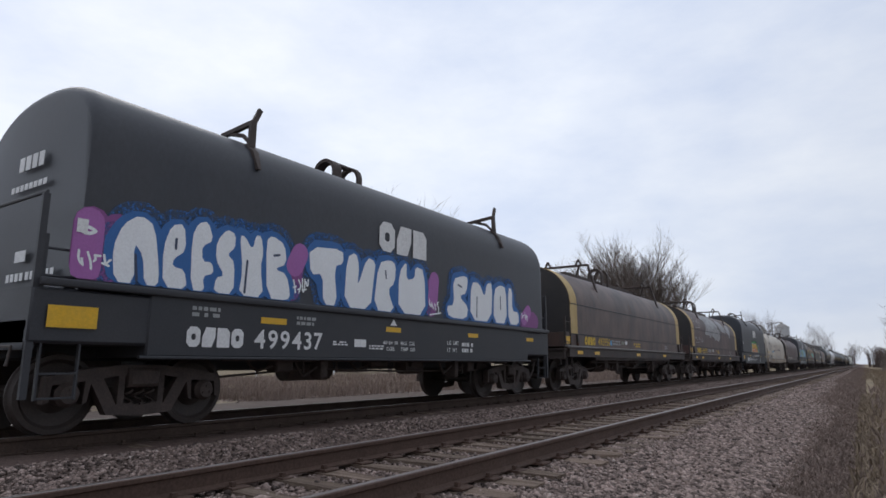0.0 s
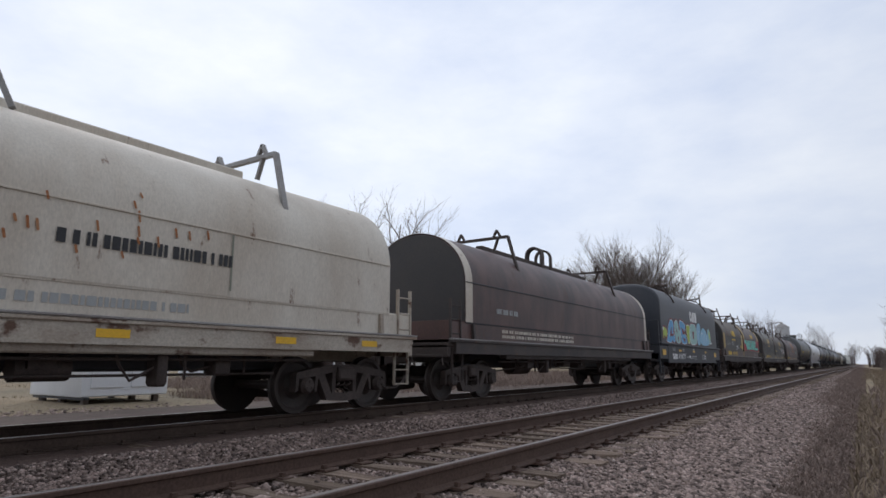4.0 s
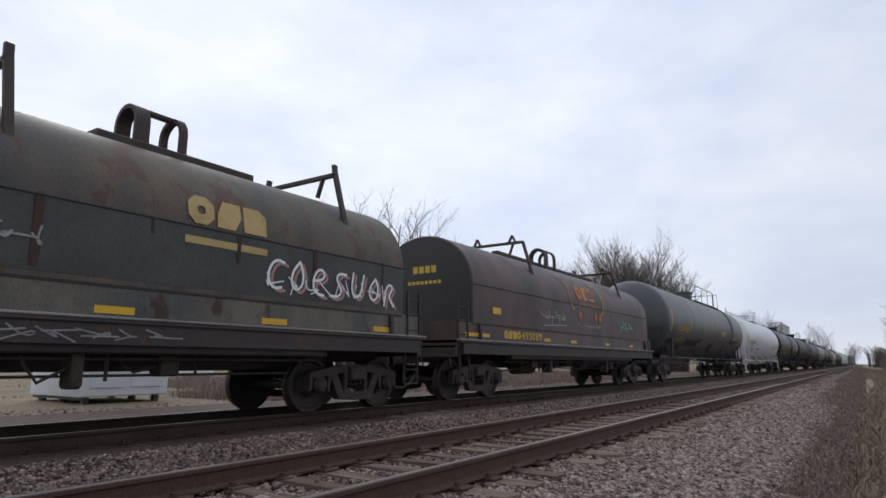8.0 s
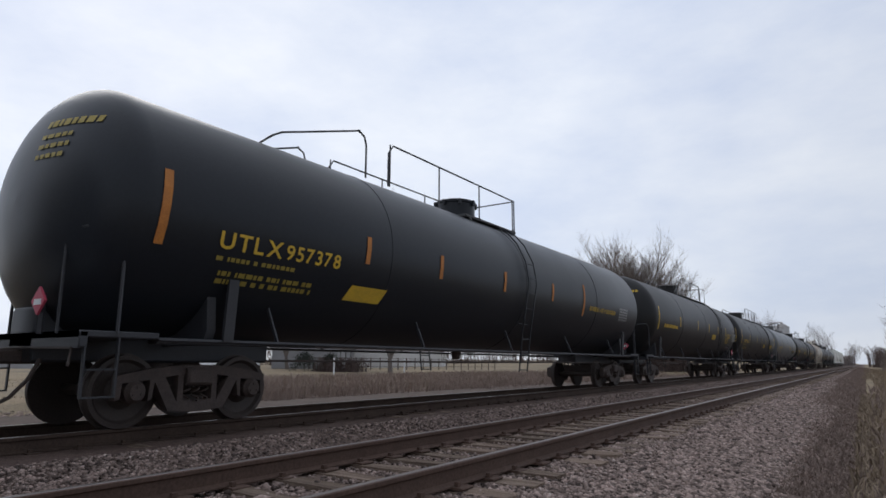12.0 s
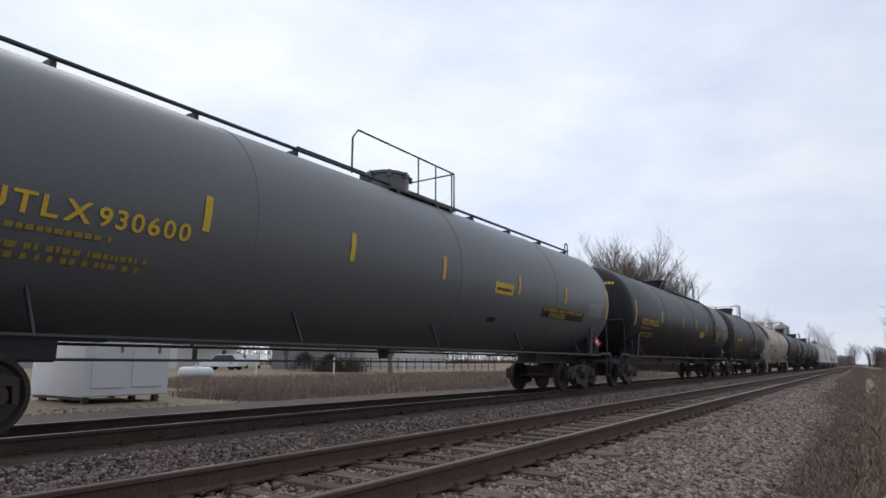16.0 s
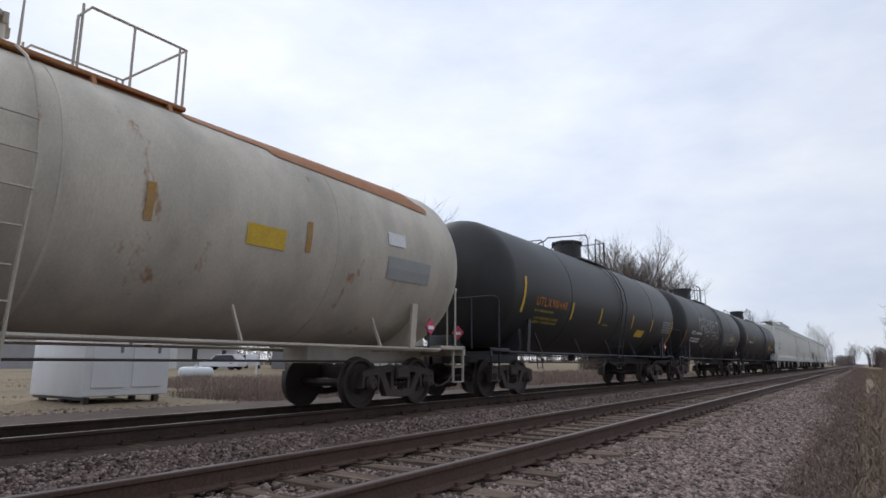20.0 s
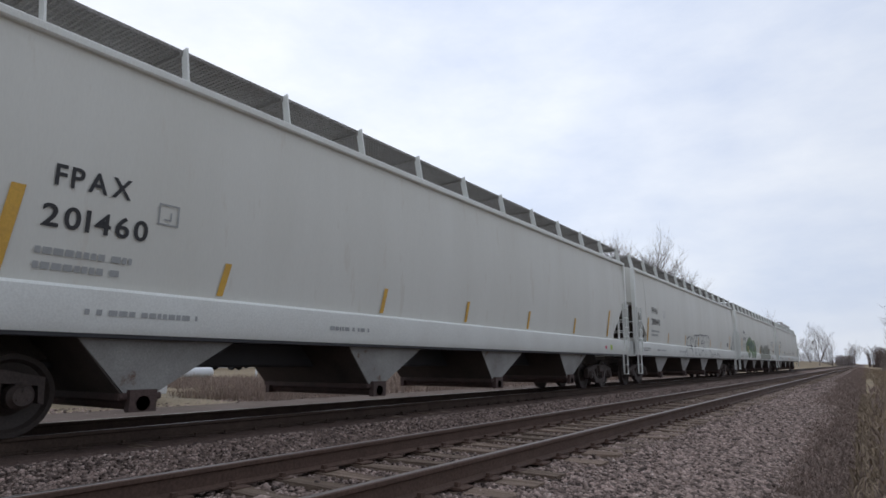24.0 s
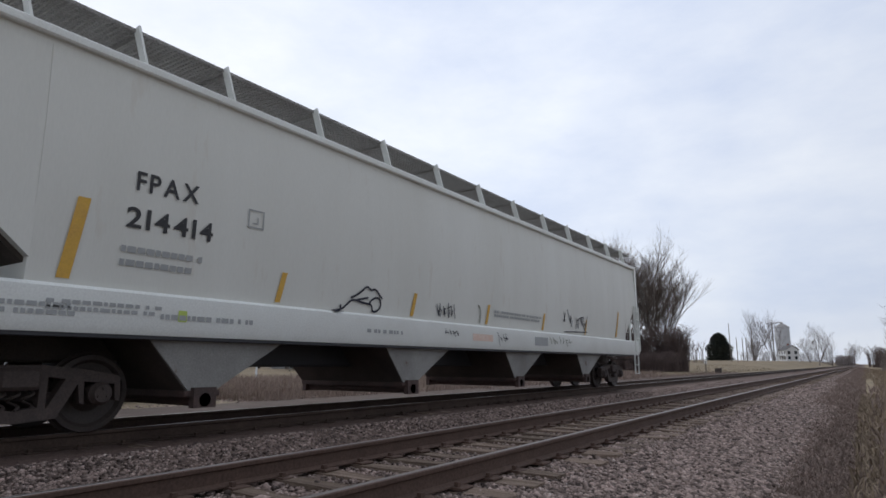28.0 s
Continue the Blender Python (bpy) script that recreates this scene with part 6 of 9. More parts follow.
    letters = [
        (P_LIME, [(96.0, 2.4), (96.3, 2.42), (96.6, 2.35), (96.7, 2.1), (96.45, 1.95), (96.2, 2.1), (96.0, 1.8)]),
        (P_SKY, [(96.45, 1.76), (96.7, 1.95), (96.85, 2.4), (97.1, 2.7), (97.4, 2.83), (97.75, 2.78), (97.9, 2.6), (97.7, 2.2), (97.9, 2.25), (98.2, 1.76)]),
        (P_AQUA, [(97.95, 2.65), (98.25, 2.83), (98.6, 2.83), (98.75, 2.65), (98.8, 2.4), (99.15, 2.35), (99.1, 1.76), (98.28, 1.76), (98.0, 2.2)]),
        (P_SKY, [(98.9, 2.78), (99.2, 2.9), (99.65, 2.82), (100.1, 2.76), (100.15, 2.55), (99.8, 2.35), (100.25, 2.15), (100.4, 1.76), (99.18, 1.76), (99.18, 2.25)]),
        (P_LIME, [(100.3, 2.62), (100.55, 2.76), (101.1, 2.68), (101.25, 2.5), (100.95, 1.78), (100.5, 1.8)]),
        (P_AQUA, [(101.15, 2.78), (101.8, 2.84), (102.5, 2.76), (102.7, 1.78), (101.0, 1.76), (100.9, 2.25)]),
        (P_PALEBLUE, [(102.55, 2.8), (103.4, 3.0), (103.6, 2.55), (103.3, 2.4), (103.45, 1.78), (102.65, 1.78)]),
        (P_PALEBLUE, [(103.35, 2.4), (104.1, 2.76), (104.8, 2.66), (105.15, 2.35), (105.45, 2.74), (105.8, 2.74), (105.8, 1.8), (103.4, 1.78)]),
        (P_AQUA, [(105.35, 2.66), (105.7, 2.78), (106.05, 2.52), (106.1, 2.1), (105.8, 1.82), (105.5, 2.25)])]
    for k, (mat, ring) in enumerate(letters):
        ring = soften(ring, 2)
        lift = 0.006 + 0.0008 * k
        if k < 6:
            hi.strokes([ring + ring[:1]], 0.15, P_RED, "graffiti_ground", lift, "dark red outline", lo=1.745)
        hi.shapes([ring], mat, "graffiti_letters", lift + 0.0026, "pale spray letter shape", lo=1.75)
        if 0 < k < 6:
            hi.strokes([ring + ring[:1]], 0.022, P_WHITE, "graffiti_outline", lift + 0.0030, lo=1.75)
    gaps = [[(97.1, 2.05), (97.25, 2.3), (97.5, 2.5), (97.4, 2.15), (97.8, 2.2), (97.85, 2.1), (97.45, 2.05)], [(97.3, 1.76), (97.5, 1.88), (97.75, 1.76)], [(98.25, 2.55), (98.5, 2.3), (98.35, 2.2)], [(98.5, 2.05), (98.75, 2.1), (98.6, 1.8)],
            [(99.35, 2.55), (99.7, 2.45), (100.05, 2.25), (99.5, 2.2)], [(99.5, 2.05), (100.05, 2.0), (99.8, 1.85)], [(101.6, 2.45), (101.95, 2.45), (101.85, 2.05), (101.6, 2.1)]]
    hi.shapes(gaps, P_RED, "graffiti_gaps", 0.0165, "dark red gaps")
    hi.strokes([[(101.0, 2.1), (101.12, 2.3), (101.35, 2.28), (101.42, 2.05), (101.28, 1.95)], [(96.95, 2.1), (97.15, 2.1)], [(97.05, 1.9), (97.05, 2.3)], [(103.6, 2.3), (103.8, 2.5), (104.1, 2.3), (104.0, 1.9)], [(104.5, 2.45), (104.4, 1.9)], [(104.9, 2.4), (105.0, 1.95)], [(102.9, 2.6), (102.95, 2.1)]], 0.03, P_WHITE, "graffiti_outline", 0.018, "thin white highlights")
    hi.shapes([soften([(105.5, 2.5), (105.75, 2.62), (105.98, 2.4), (105.98, 2.12), (105.75, 2.2)], 2)], P_LIME, "graffiti_fill", 0.0165, "lime green spray patch")
    tag(hi, 105.5, 106.45, 1.84, 2.08, P_WHITE, 8, 0.055, 7)
    low.patch(106.75, 107.25, 1.19, 1.43, M_REFLECT, "reflector", "yellow reflector panel")
    # B and C share body stencils in yellow
    for car, u0, num in ((CAR_B, 17.55, "495956"), (CAR_C, 33.5, "495659")):
        low, hi = Decal(car, 1.40), Decal(car, "round")
        hood_band(car[0], "hood_round", u0 - car[1], u0 + 0.55 - car[1], M_YELLOW)
        hood_band(car[0], "hood_round", u0 + 12.72 - car[1], u0 + 13.27 - car[1], M_YELLOW)
        low.blocks(u0 + 1.15, u0 + 2.1, 1.40, 1.66, M_STENCIL, 4, "reporting_mark")
        low.text(num, u0 + 2.35, u0 + 3.51, 1.41, 1.66, M_STENCIL)
        low.bars(u0 + 3.76, u0 + 4.62, 1.44, 1.64, P_GREYB, 2)
        low.patch(u0 + 4.75, u0 + 5.05, 1.50, 1.61, P_OLIVE, "worn_reflector")
        low.patch(u0 + 5.17, u0 + 5.41, 1.50, 1.63, M_WHITE, "data_plate")
        low.bars(u0 + 6.42, u0 + 7.0, 1.42, 1.60, M_STENCIL, 2)
        low.put("triangle_mark", [(u0 + 6.2, 1.52), (u0 + 6.34, 1.52), (u0 + 6.27, 1.62)], [(0, 1, 2)], M_STENCIL, 0.008, "")
        low.bars(u0 + 10.6, u0 + 11.1, 1.42, 1.60, P_GREYB, 2)
        side = Decal(car, 1.492)
        for a in (0.3, 1.75, 6.2, 9.95):
            side.patch(u0 + a, u0 + a + 0.45, 1.10, 1.20, M_REFLECT, "reflector")
        Decal(car, 1.40).patch(u0 - 0.4, u0 + 0.05, 1.40, 1.62, M_REFLECT, "reflector")
    hi = Decal(CAR_B, "round")
    low = Decal(CAR_B, 1.40)
    low.patch(17.55 + 3.54, 17.55 + 3.70, 1.44, 1.60, P_SKY, "blue_mark")
    hi = Decal(CAR_C, "round")
    wing = soften([(36.65, 3.35), (37.5, 3.48), (38.75, 3.52), (39.65, 3.6), (40.25, 3.42), (40.65, 3.3), (40.8, 3.05), (40.15, 2.82), (40.85, 2.88), (41.1, 2.65), (40.95, 2.35), (40.55, 2.15), (40.1, 2.2), (39.75, 2.32), (39.5, 2.25), (39.45, 2.05), (39.4, 2.35),
                   (39.05, 2.36), (38.5, 2.4), (38.4, 2.55), (38.35, 2.35), (38.0, 2.22), (37.85, 2.55), (37.5, 2.4), (37.1, 2.45), (36.7, 2.4), (36.9, 2.6), (37.35, 2.95), (37.05, 3.2)])
    patches = [soften([(40.95, 3.35), (41.7, 3.5), (42.45, 3.42), (43.05, 3.1), (43.2, 2.72), (42.45, 2.75), (41.55, 2.78), (41.25, 3.05)]), soften([(43.45, 3.1), (44.3, 3.4), (44.75, 3.2), (44.6, 2.75), (44.35, 2.4), (43.75, 2.7), (43.35, 2.8)])]
    hi.bowed = True
    hi.shapes([wing], P_SILVER, "graffiti_letters", 0.006, "dull silver winged spray shape")
    hi.shapes(patches, P_SILVER, "graffiti_letters", 0.006, "dull silver spray patches")
    hi.strokes([wing + wing[:1]], 0.06, P_CHALK, "graffiti_outline", 0.0135)
    hi.strokes([[(37.9, 2.85), (37.95, 3.1), (38.1, 3.0), (37.92, 2.85)], [(38.9, 2.95), (39.2, 3.15), (39.0, 2.7), (39.3, 3.0)], [(39.6, 2.6), (39.75, 2.95), (40.0, 2.75)], [(40.3, 2.65), (40.6, 2.7), (40.75, 2.5), (40.5, 2.4)], [(41.4, 3.2), (42.0, 3.0), (42.6, 3.0)]], 0.032, P_CHALK, "graffiti_outline", 0.014)
    hi.strokes([[(34.3, 3.2), (34.5, 2.7), (35.6, 2.75), (35.4, 3.2), (34.9, 2.95)]], 0.035, P_CHALK, "graffiti_outline", 0.011)
    hi.bowed = False
    tag(hi, 34.2, 35.4, 1.95, 2.3, P_SILVER, 21, 0.04)
    tag(hi, 35.5, 36.3, 1.9, 2.15, P_SILVER, 22, 0.04)
    # E
    low, hi, side = Decal(CAR_E, 1.40), Decal(CAR_E, "round"), Decal(CAR_E, 1.492)
    low.patch(65.0 - 0.05, 65.86, 1.37, 1.66, P_INK, "dark_panel", lift=0.004)
    low.text("NYC", 65.0, 65.80, 1.40, 1.64, M_WHITE)
    low.text("623675", 65.9, 67.2, 1.40, 1.64, M_DARKTXT)
    low.patch(63.2, 63.78, 1.40, 1.62, M_REFLECT, "reflector", "yellow reflector panel")
    hi.patch(63.7, 64.3, 1.82, 1.95, M_STENCIL, "reflector")
    low.bars(67.6, 69.2, 1.42, 1.64, P_GREYB, 2)
    low.bars(70.4, 73.0, 1.42, 1.60, P_GREYB, 1)
    hi.bars(68.05, 69.3, 2.42, 2.56, M_DARKTXT, 1, name="word_shape")
    hi.strokes([[(68.05, 2.02), (69.0, 1.98), (69.15, 2.2), (69.0, 2.36), (68.8, 2.2)], [(68.05, 2.10), (68.8, 2.08)]], 0.06, M_DARKTXT, "emblem", label="black curved emblem")
    hi.bars(71.3, 73.6, 2.08, 2.34, M_DARKTXT, 1, name="word_shape")
    hi.strokes([[(66.85, 1.97), (67.65, 1.97)]], 0.14, P_SKY, "blue_smear")
    hi.strokes([[(64.24, 2.62), (64.35, 2.30)], [(64.3, 2.45), (64.5, 2.82), (64.6, 2.5), (64.9, 2.75)], [(64.57, 2.40), (64.65, 2.15), (64.85, 2.12), (64.85, 2.4)], [(64.95, 2.72), (65.5, 2.83)], [(65.0, 2.7), (65.05, 2.45)], [(65.48, 2.8), (65.5, 2.08), (65.4, 2.05)], [(65.84, 2.6), (65.82, 2.15), (66.1, 2.05), (66.12, 2.75)], [(65.9, 2.75), (66.3, 2.7), (66.2, 2.2), (66.5, 1.9)], [(64.9, 2.1), (65.15, 2.4)]], 0.05, M_DARKTXT, "spray_tag", label="dripping black scrawl")
    for k, u in enumerate((66.75, 70.2, 73.6)):
        hi.patch(u - 0.015, u + 0.015, 1.80, 2.60, P_OLIVE, "hood_joint")
    r = random.Random(6)
    hi.strokes([[(u, z), (u + 0.02, z - r.uniform(0.04, 0.12))] for u, z in [(r.uniform(66.9, 73.5), r.uniform(2.1, 2.9)) for _ in range(34)]], 0.03, M_RUSTSTAIN, "rust_spots")
    for a in (63.3, 66.4, 69.2, 71.8, 74.4, 76.3):
        side.patch(a, a + 0.4, 1.10, 1.20, M_REFLECT if a > 64 else M_WHITE, "reflector")
    # F
    hi, low = Decal(CAR_F, "round"), Decal(CAR_F, 1.40)
    hood_band(CAR_F[0], "hood_round", 79.8 - CAR_F[1], 80.1 - CAR_F[1], M_CREAM)
    hood_band(CAR_F[0], "hood_round", 93.35 - CAR_F[1], 93.6 - CAR_F[1], M_CREAM)
    low.bars(81.5, 86.0, 1.40, 1.64, M_CREAM, 2)
    hi.bars(81.2, 82.4, 1.95, 2.15, P_GREYB, 1)
    # I
    hi, low = Decal(CAR_I, "round"), Decal(CAR_I, 1.40)
    hi.blocks(113.4, 114.75, 2.66, 3.02, M_STENCIL, 3, "emblem", "yellow emblem")
    hi.patch(113.4, 114.75, 2.38, 2.47, M_STENCIL, "underline")
    hi.patch(117.2, 117.78, 1.84, 2.85, M_YELLOW, "end_panel", "yellow end panel", lift=0.005)
    hi.patch(110.42, 110.95, 1.84, 2.75, M_YELLOW, "end_panel", "peeling yellow end panel", lift=0.005)
    hi.patch(116.68, 117.05, 1.92, 2.10, M_STENCIL, "reflector")
    low.blocks(112.1, 113.1, 1.40, 1.64, M_STENCIL, 4, "reporting_mark")
    low.text("498489", 113.6, 114.9, 1.40, 1.64, M_STENCIL)
    for u in (112.0, 115.2, 118.1):
        low.patch(u - 0.06, u + 0.06, 1.36, 1.68, M_STENCIL, "reflector")
    tag(hi, 111.6, 112.7, 1.95, 2.3, P_SILVER, 31, 0.04)
    tag(hi, 113.2, 114.0, 1.9, 2.35, P_SILVER, 32, 0.04)
    tag(hi, 114.7, 115.8, 1.85, 2.1, P_WHITE, 33, 0.035)
    hood_band(CAR_I[0], "hood_round", 118.25 - CAR_I[1], 118.75 - CAR_I[1], M_YELLOW)
    hood_band(CAR_I[0], "hood_round", 125.3 - CAR_I[1], 125.8 - CAR_I[1], M_YELLOW)
    hi.patch(118.3, 125.75, 1.80, 2.60, P_CRIMSON, "graffiti_ground", "crimson spray ground", lift=0.008)
    turq = [[(118.5, 2.56), (119.5, 2.58), (119.7, 2.25), (119.9, 2.58), (120.1, 2.58), (120.4, 1.86), (119.75, 1.86), (119.1, 2.3), (118.55, 2.32)], [(120.2, 2.56), (121.15, 2.6), (121.3, 2.48), (120.78, 2.44), (121.25, 2.35), (121.15, 2.2), (121.4, 1.88), (120.42, 1.86)],
            [(121.35, 2.6), (121.9, 2.58), (122.15, 1.9), (121.5, 1.88)], [(122.05, 2.6), (122.75, 2.62), (123.2, 2.15), (122.9, 1.9), (122.25, 1.9)], [(122.9, 2.62), (124.1, 2.62), (124.0, 2.2), (123.5, 2.08), (125.35, 2.06), (125.35, 1.9), (122.95, 1.9), (123.35, 2.25)]]
    rings = [soften(r) for r in turq]
    hi.strokes([r + r[:1] for r in rings], 0.12, P_INK, "graffiti_outline", 0.010, lo=1.81, hi=2.66)
    for k, r in enumerate(rings):
        hi.shapes([r], P_TURQ, "graffiti_letters", 0.0125 + 0.0003 * k, "turquoise letter shape", lo=1.82)
    hi.strokes([[(119.0, 1.95), (119.5, 1.95)], [(122.3, 2.35), (122.7, 2.1)], [(123.35, 2.4), (123.75, 2.38)], [(120.55, 2.2), (120.95, 2.12)]], 0.05, P_INK, "graffiti_linework", 0.0155, lo=1.82)
    hi.strokes([[(123.9, 2.3), (125.0, 2.35)], [(124.4, 2.2), (125.2, 2.2)]], 0.20, P_RED, "graffiti_shade", 0.009)
    low.strokes([[(123.1, 1.36), (123.1, 1.62)], [(123.1, 1.62), (123.58, 1.62)], [(123.58, 1.62), (123.58, 1.36)], [(123.58, 1.36), (123.1, 1.36)], [(123.1, 1.46), (123.58, 1.46)], [(123.34, 1.36), (123.34, 1.62)]], 0.02, M_WHITE, "data_box", 0.006, "white outlined data box")
    hi.blocks(121.7, 122.8, 2.78, 3.05, M_STENCIL, 3, "emblem", "yellow emblem")
    # K
    hi, low = Decal(CAR_K, "round"), Decal(CAR_K, 1.40)
    # darker bands stand in for shade below the curved hood tops
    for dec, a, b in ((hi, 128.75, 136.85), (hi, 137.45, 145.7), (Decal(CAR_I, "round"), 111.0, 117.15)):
        dec.patch(a, b, 1.79, 2.60, M_LOWSIDE, "hood_side", "weathered lower side, darkened for shade", lift=-0.003)
    for u in (131.97, 141.05):
        hi.blocks(u, u + 1.36, 2.66, 3.05, M_YELLOW, 3, "emblem", "faded yellow emblem")
        hi.patch(u, u + 1.36, 2.38, 2.48, M_YELLOW, "underline")
    low.blocks(130.95, 131.8, 1.40, 1.60, M_STENCIL, 4, "reporting_mark")
    low.text("499011", 131.97, 133.2, 1.40, 1.60, M_STENCIL)
    for u in (130.4, 133.6, 137.3, 140.0, 142.4, 144.9):
        low.patch(u, u + 0.48, 1.38, 1.47, M_REFLECT, "reflector")
    hi.strokes([[(130.45, 3.45), (130.6, 3.2), (130.72, 2.95)], [(129.2, 2.75), (129.28, 2.5)]], 0.30, M_DARKRUST, "rust_patch", 0.005, "dark maroon rust patch")
    hi.strokes([[(130.72, 3.0), (130.86, 2.75), (130.9, 2.55)], [(129.7, 2.9), (129.72, 2.5)], [(134.9, 2.95), (135.05, 2.75)], [(138.3, 3.2), (138.45, 3.0)]], 0.17, M_DARKRUST, "rust_patch", 0.006)
    for k, u in enumerate((128.95, 129.25, 129.7, 130.0, 130.92, 132.2, 133.9, 134.5, 135.3, 136.4, 138.4, 139.3, 140.6, 141.9, 143.4, 145.1)):
        hi.strokes([[(u, 2.60), (u + 0.01, 2.60 - 0.18 * (k % 4 + 1))]], 0.035 + 0.03 * (k % 3), M_DARKRUST, "rust_streak", 0.006)
    tag(hi, 138.0, 139.6, 1.95, 2.3, P_SILVER, 41, 0.04, 5)
    lines = piece_lines("coesuor", 142.3, 145.5, flat(1.86), ramp_line(142.3, 2.42, 145.5, 2.3), 0.08)
    hi.strokes([[(u + 0.07, z - 0.04) for u, z in line] for line in lines], 0.05, P_DUST, "graffiti_shade", 0.009)
    hi.strokes(lines, 0.045, P_WHITE, "graffiti_outline", 0.0115, "white outlined letter shapes")
    tag(hi, 142.4, 145.4, 1.84, 2.2, P_WHITE, 44, 0.035, 8)
    hi.patch(138.1, 138.6, 2.0, 2.16, M_STENCIL, "reflector")
    tag(Decal(CAR_K, 1.492), 137.0, 141.0, 1.04, 1.22, P_SILVER, 43, 0.03, 10)
    # M
    hi, low = Decal(CAR_M, "round"), Decal(CAR_M, 1.40)
    end_marks(CAR_M[0], 148.3 - CAR_M[1], M_STENCIL, z=3.05, big=0.17)
    end_marks(CAR_K[0], 128.7 - CAR_K[1], M_STENCIL, z=3.05, big=0.17)
    end_marks(CAR_I[0], 110.3 - CAR_I[1], M_STENCIL, z=3.05, big=0.17)
    hi.patch(149.2, 149.62, 1.98, 2.14, M_REFLECT, "reflector")
    low.blocks(149.8, 150.7, 1.42, 1.62, M_STENCIL, 4, "reporting_mark")
    low.text("493089", 150.75, 151.95, 1.42, 1.62, M_STENCIL)
    low.patch(148.0, 149.1, 1.42, 1.50, M_REFLECT, "reflector")
    for u in (152.1, 154.0, 157.0, 159.6):
        low.patch(u, u + 0.42, 1.42, 1.50, M_REFLECT, "reflector")
    hi.blocks(154.55, 156.15, 2.80, 3.25, M_ORANGE, 3, "emblem", "faded orange emblem")
    hi.bars(154.7, 156.4, 2.58, 2.72, M_ORANGE, 1, name="word_shape")
    hi.strokes([[(156.45, 3.42), (156.72, 3.4), (156.82, 3.1), (156.84, 2.75), (156.85, 2.46), (156.62, 2.44)], [(153.75, 3.45), (153.95, 3.2), (154.0, 2.85), (154.05, 2.5), (154.3, 2.46)]], 0.085, M_OCHRE, "faded_curve", 0.008, "faded ochre curve")
    for u in (154.75, 156.12, 156.52):
        hi.shapes([[(u + 0.13 * math.cos(q), 2.30 + 0.13 * math.sin(q)) for q in [i * math.pi / 8 for i in range(16)]]], M_ORANGE, "orange_disc", 0.007)
    tag(hi, 151.9, 153.6, 1.9, 2.3, P_GREYB, 51, 0.05, 7)
    tag(hi, 154.4, 157.0, 1.85, 2.1, P_GREYB, 52, 0.03, 8)
    tag(hi, 158.4, 160.0, 1.95, 2.4, P_TURQ, 53, 0.05, 6)


